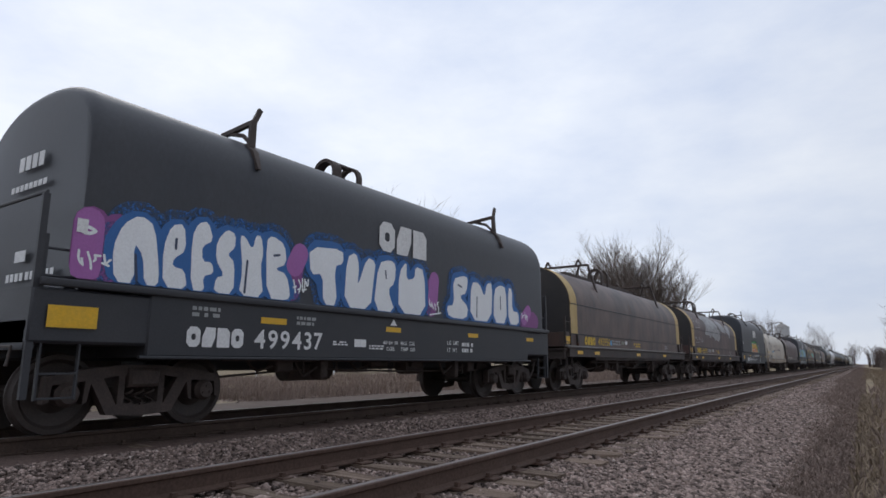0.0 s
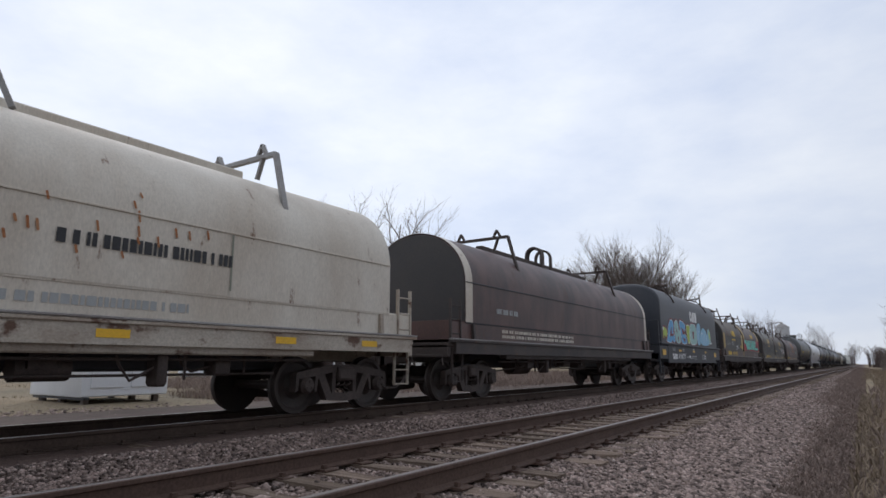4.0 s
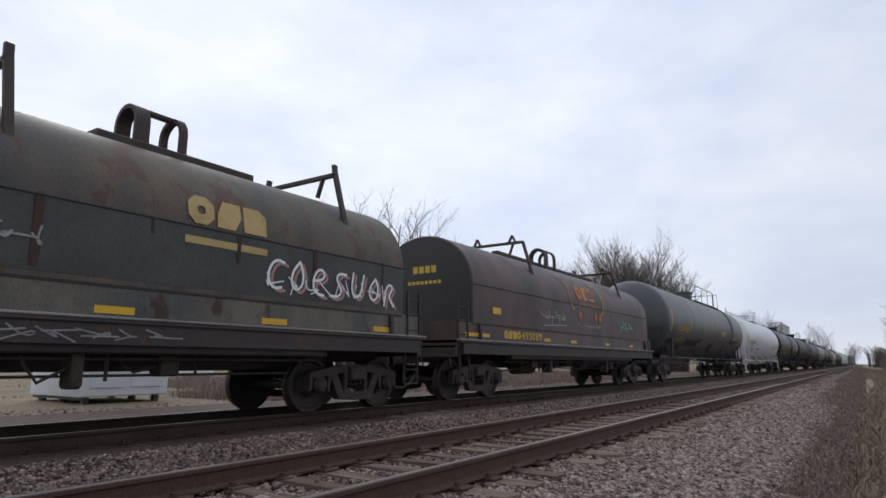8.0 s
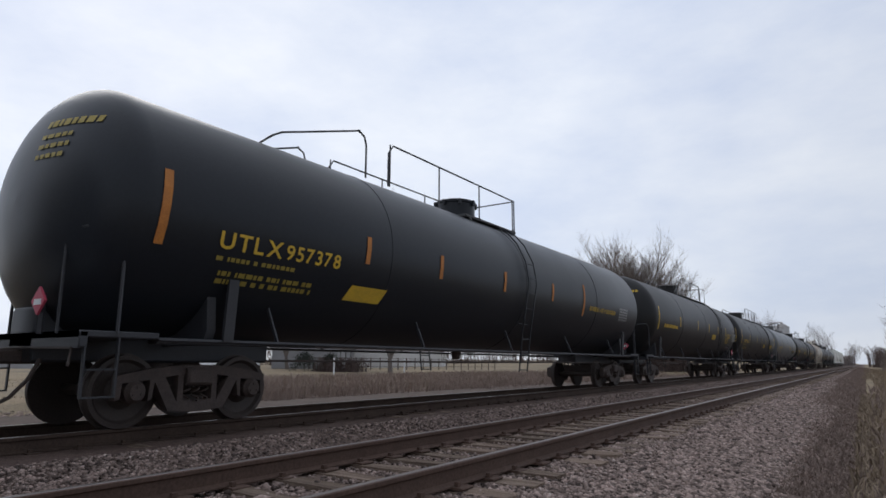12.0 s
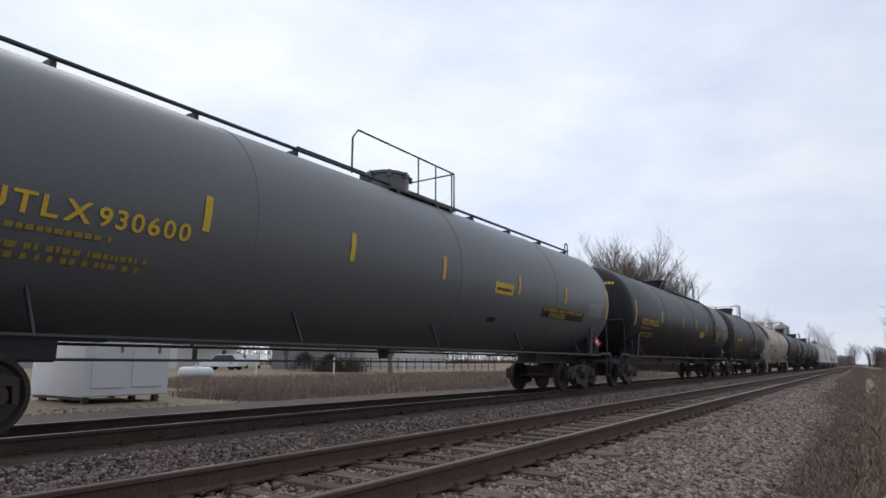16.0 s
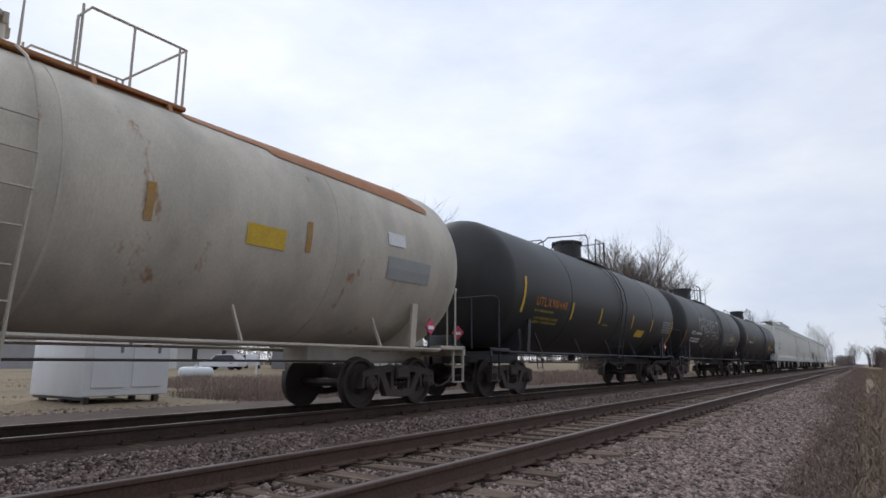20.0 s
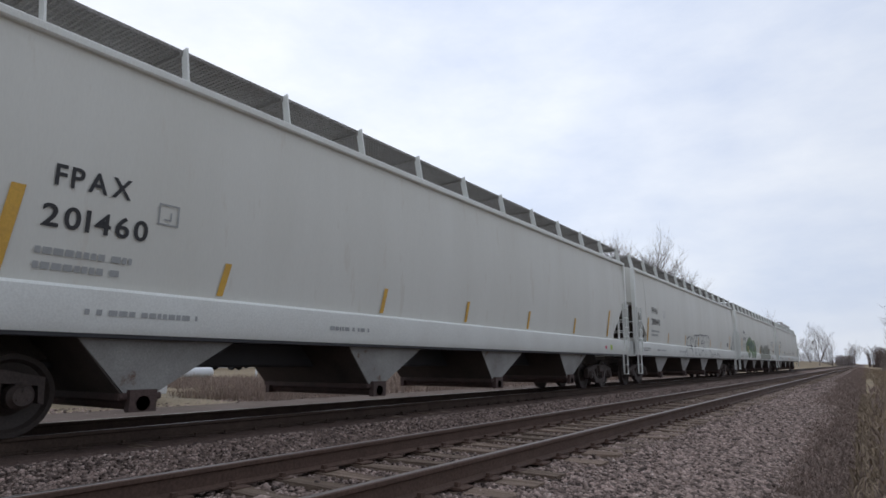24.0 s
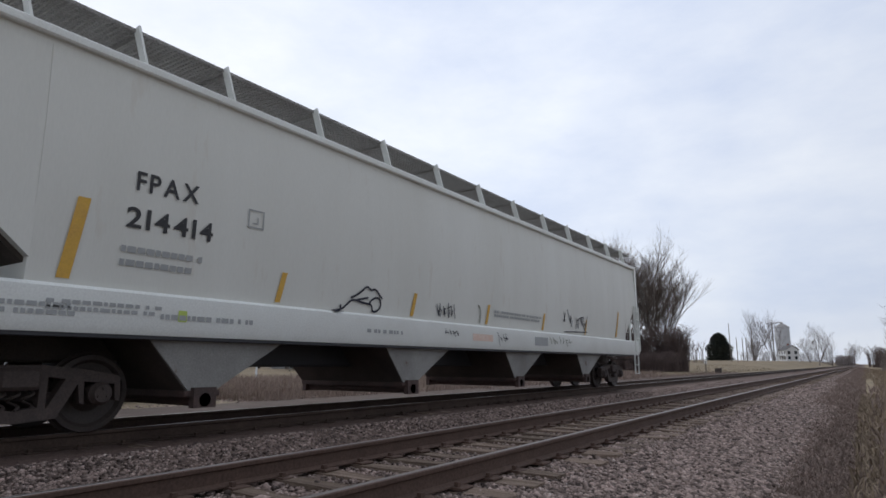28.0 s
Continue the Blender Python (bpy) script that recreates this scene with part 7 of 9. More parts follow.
def decorate_tanks():
    def stripes(d, places, mat=M_STENCIL):
        for k, u in enumerate(places):
            if k == 0 or (k == len(places) - 1 and len(places) > 5):
                d.stripe(u, 2.25, 3.19, mat, 0.12, 0.04)
            else:
                d.stripe(u, 2.50, 2.97, mat, 0.11, 0.02)

    def thin_stripes(d, places, mat):
        for k, u in enumerate(places):
            d.stripe(u, 2.35 if k < 2 else 2.5, 3.0 if k < 2 else 2.95, mat, 0.10 if k < 2 else 0.075, 0.03)

    def marks(d, letters, number, u0, mat, wide=2.3, z0=2.33, z1=2.56):
        d.text(letters, u0, u0 + wide * 0.47, z0, z1, mat)
        d.text(number, u0 + wide * 0.50, u0 + wide, z0, z1 - 0.01, mat)
        d.bars(u0, u0 + wide * 0.6, z0 - 0.17, z0 - 0.08, P_DULLYEL, 1)
        d.bars(u0 + 0.1, u0 + wide * 0.8, z0 - 0.46, z0 - 0.26, P_DULLYEL, 2)

    def grid(d, u0, u1, z0, z1, mat):
        v, f = [], []
        for i in range(7):
            for j in range(5):
                a, b = u0 + (u1 - u0) * i / 7, z0 + (z1 - z0) * j / 5
                n = len(v)
                v += [(a, b), (a + (u1 - u0) / 9, b), (a + (u1 - u0) / 9, b + (z1 - z0) / 8), (a, b + (z1 - z0) / 8)]
                f.append((n, n + 1, n + 2, n + 3))
        tagged(d.put("data_table", v, f, mat, 0.008, "stencilled table of small print"), kind="stuff")

    def hazard(car, u, z=1.54):
        """A diamond placard: on the end platform's front, or on the side near the rear truck."""
        s, w, h = Shape(), Shape(), Shape()
        front = u - car[1] < 3
        if front:
            x, y = 0.6, 0.44
            ring = [(x - 0.17, z), (x, z - 0.17), (x + 0.17, z), (x, z + 0.17)]
            s.loft([[(px, y + 0.03, pz) for px, pz in ring], [(px, y, pz) for px, pz in ring]])
            w.box(x - 0.09, x + 0.09, y - 0.005, y, z - 0.05, z + 0.02)
            h.bar((x, y + 0.06, 1.15), (x, y + 0.06, z + 0.1), 0.05, 0.05)
        else:
            y = u - car[1]
            ring = [(y - 0.17, z), (y, z - 0.17), (y + 0.17, z), (y, z + 0.17)]
            s.loft([[(1.44, py, pz) for py, pz in ring], [(1.47, py, pz) for py, pz in ring]])
            w.box(1.470, 1.475, y - 0.09, y + 0.09, z - 0.05, z + 0.02)
            h.bar((1.41, y, 1.12), (1.41, y, z + 0.1), 0.05, 0.05)
        p = part("hazard_placard", s, P_PINK, car[0], "red diamond hazard placard", smooth=0)
        part("placard_band", w, P_WHITE, p)
        part("placard_post", h, M_SILL, car[0])

    def front_print(car, u, mat):
        """Small marks on the front head."""
        s = Shape()
        r = random.Random(int(u))
        for k, (w, z) in enumerate(((0.8, 3.75), (0.5, 3.58), (0.55, 3.44), (0.45, 3.3))):
            x = 0.30
            while x < 0.30 + w:
                e = x + r.uniform(0.05, 0.11)
                h = 0.10 if k == 0 else 0.06
                pts = []
                for px, pz in ((x, z), (e, z), (e, z + h), (x, z + h)):
                    q = min(0.999, math.hypot(px, pz - 2.83) / 1.73)
                    pts.append((px, (0.30 if car is CAR_P else 0.60) + 0.85 * (1 - math.sqrt(1 - q * q)) - 0.012, pz))
                s.add(pts, [(0, 1, 2, 3)])
                x = e + 0.03
        tagged(part("head_marks", s, mat, car[0], smooth=0), kind="stuff")

    d = Decal(CAR_N, "tank")
    stripes(d, (165.0, 168.8, 172.0, 174.93, 177.85, 180.45, 183.7))
    marks(d, "UTLX", "954233", 166.1, M_STENCIL)
    for a, b, z0, z1 in ((164.86, 165.75, 1.72, 1.95), (166.86, 167.85, 1.50, 1.74), (168.25, 170.85, 1.72, 2.0), (170.95, 171.45, 1.9, 2.12), (173.8, 174.85, 1.64, 1.92), (177.95, 178.3, 1.46, 1.96)):
        d.patch(a, b, z0, z1, P_PATCH, "painted_out_patch", "black painted-out patch", skew=0.12)
    d.patch(176.8, 177.68, 2.45, 2.73, M_STENCIL, "placard", "yellow placard")
    d.bars(176.88, 177.6, 2.5, 2.62, P_PATCH, 1)
    d.patch(179.6, 182.3, 2.08, 2.34, P_PATCH, "painted_out_patch", lift=0.005)
    d.text("HYDROCARBON MIXTURE", 180.0, 182.0, 2.30, 2.44, M_STENCIL)
    grid(d, 182.7, 183.55, 2.45, 2.78, P_GREYB)
    hazard(CAR_N, 183.6)
    d = Decal(CAR_O, "tank")
    thin_stripes(d, (187.0, 191.1, 193.6, 196.6, 199.4, 202.1), P_DULLYEL)
    d.text("UTLX", 187.9, 188.95, 2.33, 2.60, M_DARKTXT)
    d.text("902597", 189.12, 190.6, 2.33, 2.60, M_DARKTXT)
    d.bars(188.4, 189.8, 2.12, 2.3, P_GREYB, 2)
    d.bars(188.3, 190.4, 1.78, 2.05, P_GREYB, 2)
    d.patch(192.25, 201.3, 2.40, 3.22, M_BOXWHITE, "clean_panel", "cleaner white panel", lift=0.004)
    d.patch(192.5, 193.15, 1.94, 2.08, M_DARKTXT, "stencil_block")
    d.patch(203.5, 204.1, 2.22, 2.46, M_STENCIL, "placard")
    d.text("BUTADIENES AND", 201.9, 203.0, 2.34, 2.44, M_DARKTXT)
    d.text("HYDROCARBON", 201.9, 202.9, 2.20, 2.30, M_DARKTXT)
    d.text("STABILIZED", 201.9, 202.7, 2.06, 2.16, M_DARKTXT)
    grid(d, 204.6, 205.4, 2.3, 2.7, P_GREYB)
    hazard(CAR_O, 205.5)
    d = Decal(CAR_P, "tank")
    stripes(d, (208.9, 212.7, 214.95, 217.65, 220.4, 222.7), M_ORANGE)
    marks(d, "UTLX", "957378", 209.75, M_STENCIL)
    d.patch(212.36, 213.3, 1.87, 2.12, M_STENCIL, "placard", "yellow placard", skew=0.1)
    d.text("BUTADIENES AND HYDROCARBON", 223.2, 225.6, 2.45, 2.58, M_STENCIL)
    grid(d, 226.0, 226.9, 2.3, 2.75, P_GREYB)
    front_print(CAR_P, 208.0, P_DULLYEL)
    hazard(CAR_P, 208.4)
    for car, base, num, rear in ((CAR_Q, 229.3, "956218", True), (CAR_R, 250.5, "956231", True), (CAR_T, 294.35, "956222", True)):
        d = Decal(car, "tank")
        stripes(d, tuple(base + o for o in (1.8, 5.45, 9.15, 11.85, 14.32, 16.74, 20.47)))
        if car is CAR_Q:
            d.bars(base + 2.7, base + 5.0, 2.33, 2.56, M_STENCIL, 1)
        else:
            marks(d, "UTLX", num, base + 2.7, M_STENCIL)
        d.patch(base + 12.9, base + 13.85, 2.18, 2.44, M_STENCIL, "placard", "yellow placard", skew=0.03)
        d.bars(base + 13.0, base + 13.75, 2.22, 2.38, P_DULLYEL, 2)
        if car is CAR_R:
            d.text("BUTADIENES AND HYDROCARBON", base + 16.4, base + 18.8, 2.31, 2.43, M_STENCIL)
            d.text("MIXTURE STABILIZED", base + 16.8, base + 18.3, 2.16, 2.28, M_STENCIL)
        else:
            for k, (words, wide) in enumerate((("BUTADIENES AND", 1.5), ("HYDROCARBON", 1.3), ("MIXTURE", 0.8), ("STABILIZED", 1.05))):
                d.text(words, base + 16.9, base + 16.9 + wide, 2.52 - 0.15 * k, 2.64 - 0.15 * k, M_STENCIL)
        d.patch(base + 19.15, base + 19.8, 2.82, 2.97, P_FAINT, "faded_print")
        grid(d, base + 19.0, base + 20.2, 2.24, 2.72, P_GREYB)
        d.patch(base + 18.25, base + 18.8, 1.84, 2.03, P_GREYB, "stencil_block")
        d.patch(base + 18.31, base + 18.74, 1.87, 2.0, P_PATCH, "stencil_block", lift=0.01)
        front_print(car, base, M_STENCIL)
        hazard(car, base + 1.0)
        hazard(car, base + 19.9)
    d = Decal(CAR_S, "tank")
    stripes(d, (273.9, 277.7, 280.5, 283.25, 286.6, 289.5, 292.95))
    marks(d, "UTLX", "930600", 275.2, M_STENCIL)
    d.patch(285.4, 286.3, 2.44, 2.70, M_STENCIL, "placard", "yellow placard")
    d.bars(285.48, 286.22, 2.49, 2.60, P_PATCH, 1)
    d.patch(288.1, 291.05, 2.06, 2.34, P_PATCH, "painted_out_patch", "black painted-out patch")
    d.patch(285.45, 285.85, 1.79, 1.90, P_PATCH, "painted_out_patch")
    d.text("BUTADIENES AND HYDROCARBON", 288.15, 290.9, 2.23, 2.33, M_STENCIL)
    d.text("STABILIZED", 288.6, 289.7, 2.09, 2.20, M_STENCIL)
    grid(d, 291.4, 292.5, 2.28, 2.70, P_GREYB)
    hazard(CAR_S, 292.4)
    d = Decal(CAR_U, "tank")
    base = 316.1
    stripes(d, tuple(base + o for o in (1.55, 4.6, 7.0, 9.2, 11.55, 13.85, 16.5)))
    marks(d, "UTLX", "901486", base + 2.6, M_STENCIL, 1.95)
    d.patch(base + 10.05, base + 10.85, 1.78, 2.04, M_STENCIL, "placard", "yellow placard", skew=0.1)
    d.bars(base + 11.6, base + 13.0, 1.84, 2.22, P_GREYB, 4, name="faded_print")
    grid(d, base + 15.05, base + 16.2, 2.35, 2.78, P_GREYB)
    hazard(CAR_U, base + 16.2)
    hazard(CAR_U, base + 1.0)
    d = Decal(CAR_V, "tank")
    base = 334.1
    stripes(d, (336.1, 339.5, 342.4, 345.1, 347.7), M_OCHRE)
    d.blocks(336.6, 337.35, 2.33, 2.55, M_DARKTXT, 4, "reporting_mark")
    d.text("74094", 337.5, 338.4, 2.33, 2.56, M_DARKTXT)
    d.bars(336.6, 338.6, 2.0, 2.2, P_GREYB, 2)
    d.text("RAIL", 339.9, 340.75, 1.95, 2.22, M_DARKTXT, "black handwritten scrawl")
    d.text("KING", 340.9, 341.7, 1.93, 2.17, M_DARKTXT)
    d.strokes([[(341.8, 1.90), (342.15, 1.88)], [(342.15, 1.88), (342.2, 2.12)], [(342.2, 2.12), (342.08, 2.0)], [(342.08, 2.0), (341.98, 2.16)], [(341.98, 2.16), (341.9, 2.0)], [(341.9, 2.0), (341.78, 2.12)], [(341.78, 2.12), (341.8, 1.90)]], 0.028, M_DARKTXT, "scrawled_crown")
    d.strokes([[(339.52, 2.26), (339.85, 2.26)], [(339.85, 2.26), (339.85, 2.48)], [(339.85, 2.48), (339.52, 2.48)], [(339.52, 2.48), (339.52, 2.26)]], 0.022, M_DARKTXT, "stencil_square")
    d.patch(346.55, 347.25, 2.45, 2.75, M_STENCIL, "placard", "yellow placard")
    d.patch(349.65, 350.15, 2.93, 3.17, M_WHITE, "data_plate")
    d.patch(349.66, 350.95, 2.32, 2.72, P_GREYB, "data_panel")
    d.strokes([[(335.5, 4.2), (335.45, 3.6), (335.42, 3.2)]], 0.55, M_RUSTSTAIN, "rust_stain", 0.006, "orange rust stain")
    d.strokes([[(335.2, 4.35), (337.5, 4.38), (339.4, 4.42)], [(344.5, 4.42), (347.0, 4.40), (351.0, 4.30)], [(346.0, 4.30), (348.0, 4.22), (351.0, 4.08)], [(347.4, 4.14), (349.5, 4.06), (351.2, 3.95)], [(343.2, 4.1), (343.25, 3.75)], [(342.6, 4.2), (342.6, 3.9)]], 0.22, M_RUSTSTAIN, "rust_stain", 0.006, "rust along the tank's crown")
    hazard(CAR_V, 351.2)
    d = Decal(CAR_W, "tank")
    base = 353.1
    d.stripe(base + 2.0, 2.1, 3.0, M_STENCIL, 0.12, 0.04)
    for o in (5.2, 7.6, 10.95, 13.45):
        d.stripe(base + o, 2.10, 2.58, M_STENCIL, 0.11, 0.02)
    d.patch(base + 7.9, base + 8.45, 2.06, 2.11, P_DULLYEL, "faded_print")
    marks(d, "UTLX", "901448", base + 2.75, M_ORANGE, 2.0)
    d.patch(base + 11.66, base + 12.65, 1.84, 2.09, M_STENCIL, "placard", "yellow placard", skew=0.08)
    grid(d, base + 15.05, base + 16.3, 2.12, 2.62, P_GREYB)
    hazard(CAR_W, base + 1.0)
    hazard(CAR_W, base + 15.9)
    d.stripe(base + 16.5, 1.76, 2.64, M_STENCIL, 0.12, 0.04)
    d = Decal(CAR_X, "tank")
    base = 371.0
    d.stripe(372.5, 1.62, 2.43, M_ORANGE, 0.11, -0.16)
    d.stripe(376.5, 1.65, 2.05, M_ORANGE, 0.10, -0.1)
    d.stripe(379.6, 1.7, 2.1, M_ORANGE, 0.10, -0.1)
    d.text("GATX", 373.65, 374.6, 2.28, 2.45, M_WHITE)
    d.bars(374.7, 375.85, 2.28, 2.46, M_WHITE, 1)
    d.bars(373.6, 375.6, 1.9, 2.15, M_WHITE, 2)
    lines = piece_lines("nauerelt", 375.1, 380.2, flat(2.50), ramp_line(375.3, 3.25, 380.4, 3.2), -0.1)
    d.strokes(lines, 0.09, P_CHALK, "graffiti_outline", 0.010, "grey-white outlined letter shapes")
    d.strokes(piece_lines("ftm".replace("f", "p"), 378.3, 380.4, flat(2.0), flat(2.45)), 0.06, P_CHALK, "graffiti_outline", 0.010)
    d.strokes([[(376.4, 1.85), (376.6, 2.45), (377.4, 2.55), (377.9, 2.1), (377.3, 1.72), (376.4, 1.85)], [(376.9, 2.0), (377.0, 2.35), (377.4, 2.3)]], 0.06, P_CHALK, "graffiti_outline", 0.010)
    tag(d, 382.0, 386.0, 1.9, 2.7, P_CHALK, 71, 0.07, 8)
    tag(d, 382.3, 385.4, 2.0, 2.8, P_CHALK, 72, 0.05, 10)
    d.patch(384.3, 385.2, 2.2, 2.5, M_STENCIL, "placard")
    hazard(CAR_X, 387.2)
    d = Decal(CAR_Y, "tank")
    stripes(d, (391.0, 394.5, 397.5, 400.6, 404.5, 407.7))
    d.patch(403.55, 404.5, 2.04, 2.44, M_STENCIL, "placard", "large yellow placard", skew=0.02)
    d.bars(403.7, 404.4, 2.1, 2.38, M_REFLECT, 4)
    d.bars(405.2, 406.3, 2.02, 2.24, M_WHITE, 2)
    d.bars(404.2, 405.5, 1.85, 1.98, P_GREYB, 1)
    grid(d, 406.5, 407.6, 2.28, 2.66, P_GREYB)
    d.bars(391.8, 393.6, 2.33, 2.52, M_WHITE, 1)


def decorate_hoppers():
    numbers = ("201460", "200493", "200924", "214414")
    for (car, u), num in zip(HOPPERS, numbers):
        d = Decal((car, u), "hopper")
        s = Decal((car, u), 1.602)
        base = u
        du, dz = {"201460": (0.2, -0.15), "200493": (0.0, 0.0), "200924": (0.22, 0.06), "214414": (0.25, 0.0)}[num]
        u += du
        d.text("FPAX", u + 2.75, u + 3.6, 2.86 + dz, 3.10 + dz, M_DARKTXT)
        d.text(num, u + 2.67, u + 3.85, 2.40 + dz, 2.65 + dz, M_DARKTXT)
        d.bars(u + 2.65, u + 3.75, 2.08 + dz, 2.20 + dz, P_GREYB, 1)
        d.bars(u + 2.65, u + 3.6, 1.92 + dz, 2.04 + dz, P_GREYB, 1)
        sq, sz, so = {"201460": (4.16, 2.50, -0.25), "200493": (4.45, 2.78, 0.0), "200924": (4.5, 2.70, 0.0), "214414": (4.65, 2.71, -0.15)}[num]
        for k, (a, b, w, h) in enumerate(((0, 0, 0.28, 0.022), (0, 0.248, 0.28, 0.022), (0, 0.022, 0.022, 0.226), (0.258, 0.022, 0.022, 0.226), (0.08, 0.06, 0.09, 0.02), (0.16, 0.06, 0.02, 0.11))):
            d.patch(base + sq + a, base + sq + a + w, sz + b, sz + b + h, P_GREYB, "stencil_line", lift=0.007)
        d.stripe(u + (2.3 if num == "201460" else 2.06), 1.72, 2.64, M_AMBERSTRIPE, 0.14, 0.12)
        for o in (5.2, 8.35, 11.2, 14.22, 17.3):
            d.stripe(u + o + so * (o < 6), 1.70, 2.15, M_AMBERSTRIPE, 0.10, 0.10)
        d.stripe(u + 20.2, 1.72, 2.6, M_AMBERSTRIPE, 0.12, 0.22)
        s.bars(u + 1.2, u + 2.2, 1.30, 1.46, P_GREYB, 2)
        s.bars(u + 3.2, u + 4.6, 1.32, 1.42, P_GREYB, 1)
        s.bars(u + 7.0, u + 8.0, 1.32, 1.42, P_GREYB, 1)
        # marks on the front end wall
        e = Shape()
        for word, z in (("FPAX", 3.98), (num, 3.70)):
            x = 0.28
            for ch in word:
                e.add([(x + 0.125 * px, 0.538, z + 0.13 * pz) for px, pz in GLYPH[ch][0]], GLYPH[ch][1])
                x += 0.125 * (GLYPH[ch][2] + 0.22)
        part("end_marks", e, M_DARKTXT, car, smooth=0)
    (c0, u0), (c1, u1), (c2, u2), (c3, u3) = HOPPERS
    s = Decal((c0, u0), 1.602)
    s.patch(429.2, 429.36, 1.30, 1.40, P_PINK, "pink_sticker")
    s.patch(429.7, 429.9, 1.28, 1.44, P_LIME, "lime_sticker")
    d = Decal((c1, u1), "hopper")
    # letter outlines on the side; their feet run on over the sill
    upper = [[[(440.95, 2.03), (441.6, 2.17), (441.74, 2.1), (441.7, 1.83), (441.87, 1.67)], [(440.95, 2.03), (440.91, 1.67), (441.23, 1.7)], [(441.3, 1.67), (441.72, 1.72)]],
             [[(441.77, 1.93), (442.02, 2.2), (442.26, 1.83), (442.5, 2.22), (443.08, 2.29), (442.7, 1.67)], [(442.58, 1.68), (442.82, 2.01)], [(443.12, 2.15), (443.12, 1.73)]],
             [[(443.12, 2.23), (443.53, 2.3), (443.64, 2.21), (443.52, 1.68)], [(443.69, 2.3), (444.0, 2.36), (444.07, 2.27), (444.58, 2.37), (444.63, 1.67)], [(444.59, 2.05), (444.11, 1.99), (444.0, 1.85), (444.6, 1.92)]],
             [[(444.72, 2.27), (444.93, 2.4), (445.02, 2.23), (445.39, 2.4), (445.64, 2.33), (445.58, 1.93)], [(444.96, 2.0), (444.83, 1.68)], [(446.0, 2.32), (446.18, 2.2), (446.14, 1.95), (446.03, 1.76)]]]
    for letter in upper:
        d.strokes(letter, 0.042, P_INK, "graffiti_outline", 0.012, "thin dark outlined letter shape")
    feet = Decal((c1, u1), 1.602)
    lower = [[[(440.02, 1.2), (440.04, 1.31), (440.14, 1.33), (440.15, 1.2)], [(440.14, 1.29), (440.2, 1.41), (440.36, 1.43), (440.34, 1.2)], [(440.34, 1.38), (440.44, 1.5), (440.63, 1.51), (440.63, 1.2)], [(440.63, 1.46), (440.78, 1.58)]],
             [[(441.18, 1.54), (441.78, 1.57), (441.85, 1.46), (441.82, 1.2)], [(441.85, 1.43), (441.94, 1.54)], [(442.53, 1.57), (442.43, 1.2)], [(442.53, 1.45), (442.73, 1.22)], [(443.12, 1.55), (443.11, 1.41)]],
             [[(443.82, 1.21), (443.85, 1.5), (444.55, 1.53), (444.69, 1.29)], [(444.94, 1.52), (445.15, 1.22)], [(445.9, 1.56), (446.2, 1.5), (446.33, 1.42), (446.23, 1.18)], [(446.36, 1.44), (446.47, 1.49), (446.57, 1.4), (446.52, 1.19)], [(446.58, 1.38), (446.7, 1.42), (446.82, 1.33), (446.74, 1.18)], [(446.8, 1.26), (446.88, 1.34), (446.94, 1.27), (446.88, 1.18)]]]
    for letter in lower:
        feet.strokes(letter, 0.03, P_INK, "graffiti_outline", 0.006)
    feet.patch(443.2, 443.5, 1.23, 1.33, P_GREYB, "stencil_panel")
    tag(feet, 446.95, 447.75, 1.2, 1.46, P_INK, 82, 0.036, 6)
    tag(feet, 447.78, 448.42, 1.2, 1.48, P_INK, 85, 0.036, 5)
    feet.strokes([[(448.6, 1.2), (448.55, 1.33), (448.68, 1.42), (448.8, 1.36), (448.8, 1.2)]], 0.03, P_INK, "spray_tag", 0.006)
    d.patch(451.6, 452.02, 1.88, 2.09, M_DARKTXT, "stencil_block")
    for k in (0, 1):
        d.patch(451.65 + 0.19 * k, 451.77 + 0.19 * k, 1.92, 2.06, P_GREYB, "stencil_line", lift=0.009)
    d = Decal((c2, u2), "hopper")
    r = random.Random(7)
    for mat, name, places in ((MIST_MOSS, "thin green spray haze", ((459.7, 2.05, 0.62), (460.5, 2.3, 0.72), (461.3, 2.3, 0.85), (462.2, 2.15, 0.75), (463.1, 2.2, 0.70), (463.8, 1.9, 0.62), (460.2, 1.65, 0.6), (461.8, 1.6, 0.6), (463.0, 1.6, 0.6))), (MIST_SLATE, "blue-grey spray haze", ((460.7, 2.2, 0.42), (461.7, 2.2, 0.5), (462.8, 2.05, 0.45)))):
        for k, (a, b, w) in enumerate(places):
            ring = [(a + w * (1 + r.uniform(-.10, .10)) * math.cos(q), max(1.25, b + 0.62 * w * (1 + r.uniform(-.10, .10)) * math.sin(q))) for q in [i * math.pi / 20 for i in range(40)]]
            d.shapes([ring], mat, "paint_blotch", (0.005 if mat is MIST_MOSS else 0.010) + 0.0004 * k, name)
    specks = []
    for _ in range(26):
        a, b, w = r.uniform(464.0, 466.2), r.uniform(1.95, 2.75), r.uniform(0.02, 0.07)
        specks.append([(a + w * math.cos(q) * r.uniform(0.6, 1.2), b + w * math.sin(q) * r.uniform(0.6, 1.2)) for q in [i * math.pi / 4 for i in range(8)]])
    tagged(d.shapes(specks, MIST_MOSS, "paint_specks", 0.006, "faint green paint specks"), kind="stuff")
    d.strokes([[(460.05, 1.7), (460.2, 2.1)]], 0.10, M_AMBERSTRIPE, "paint_streak", 0.013, "faded orange paint streak")
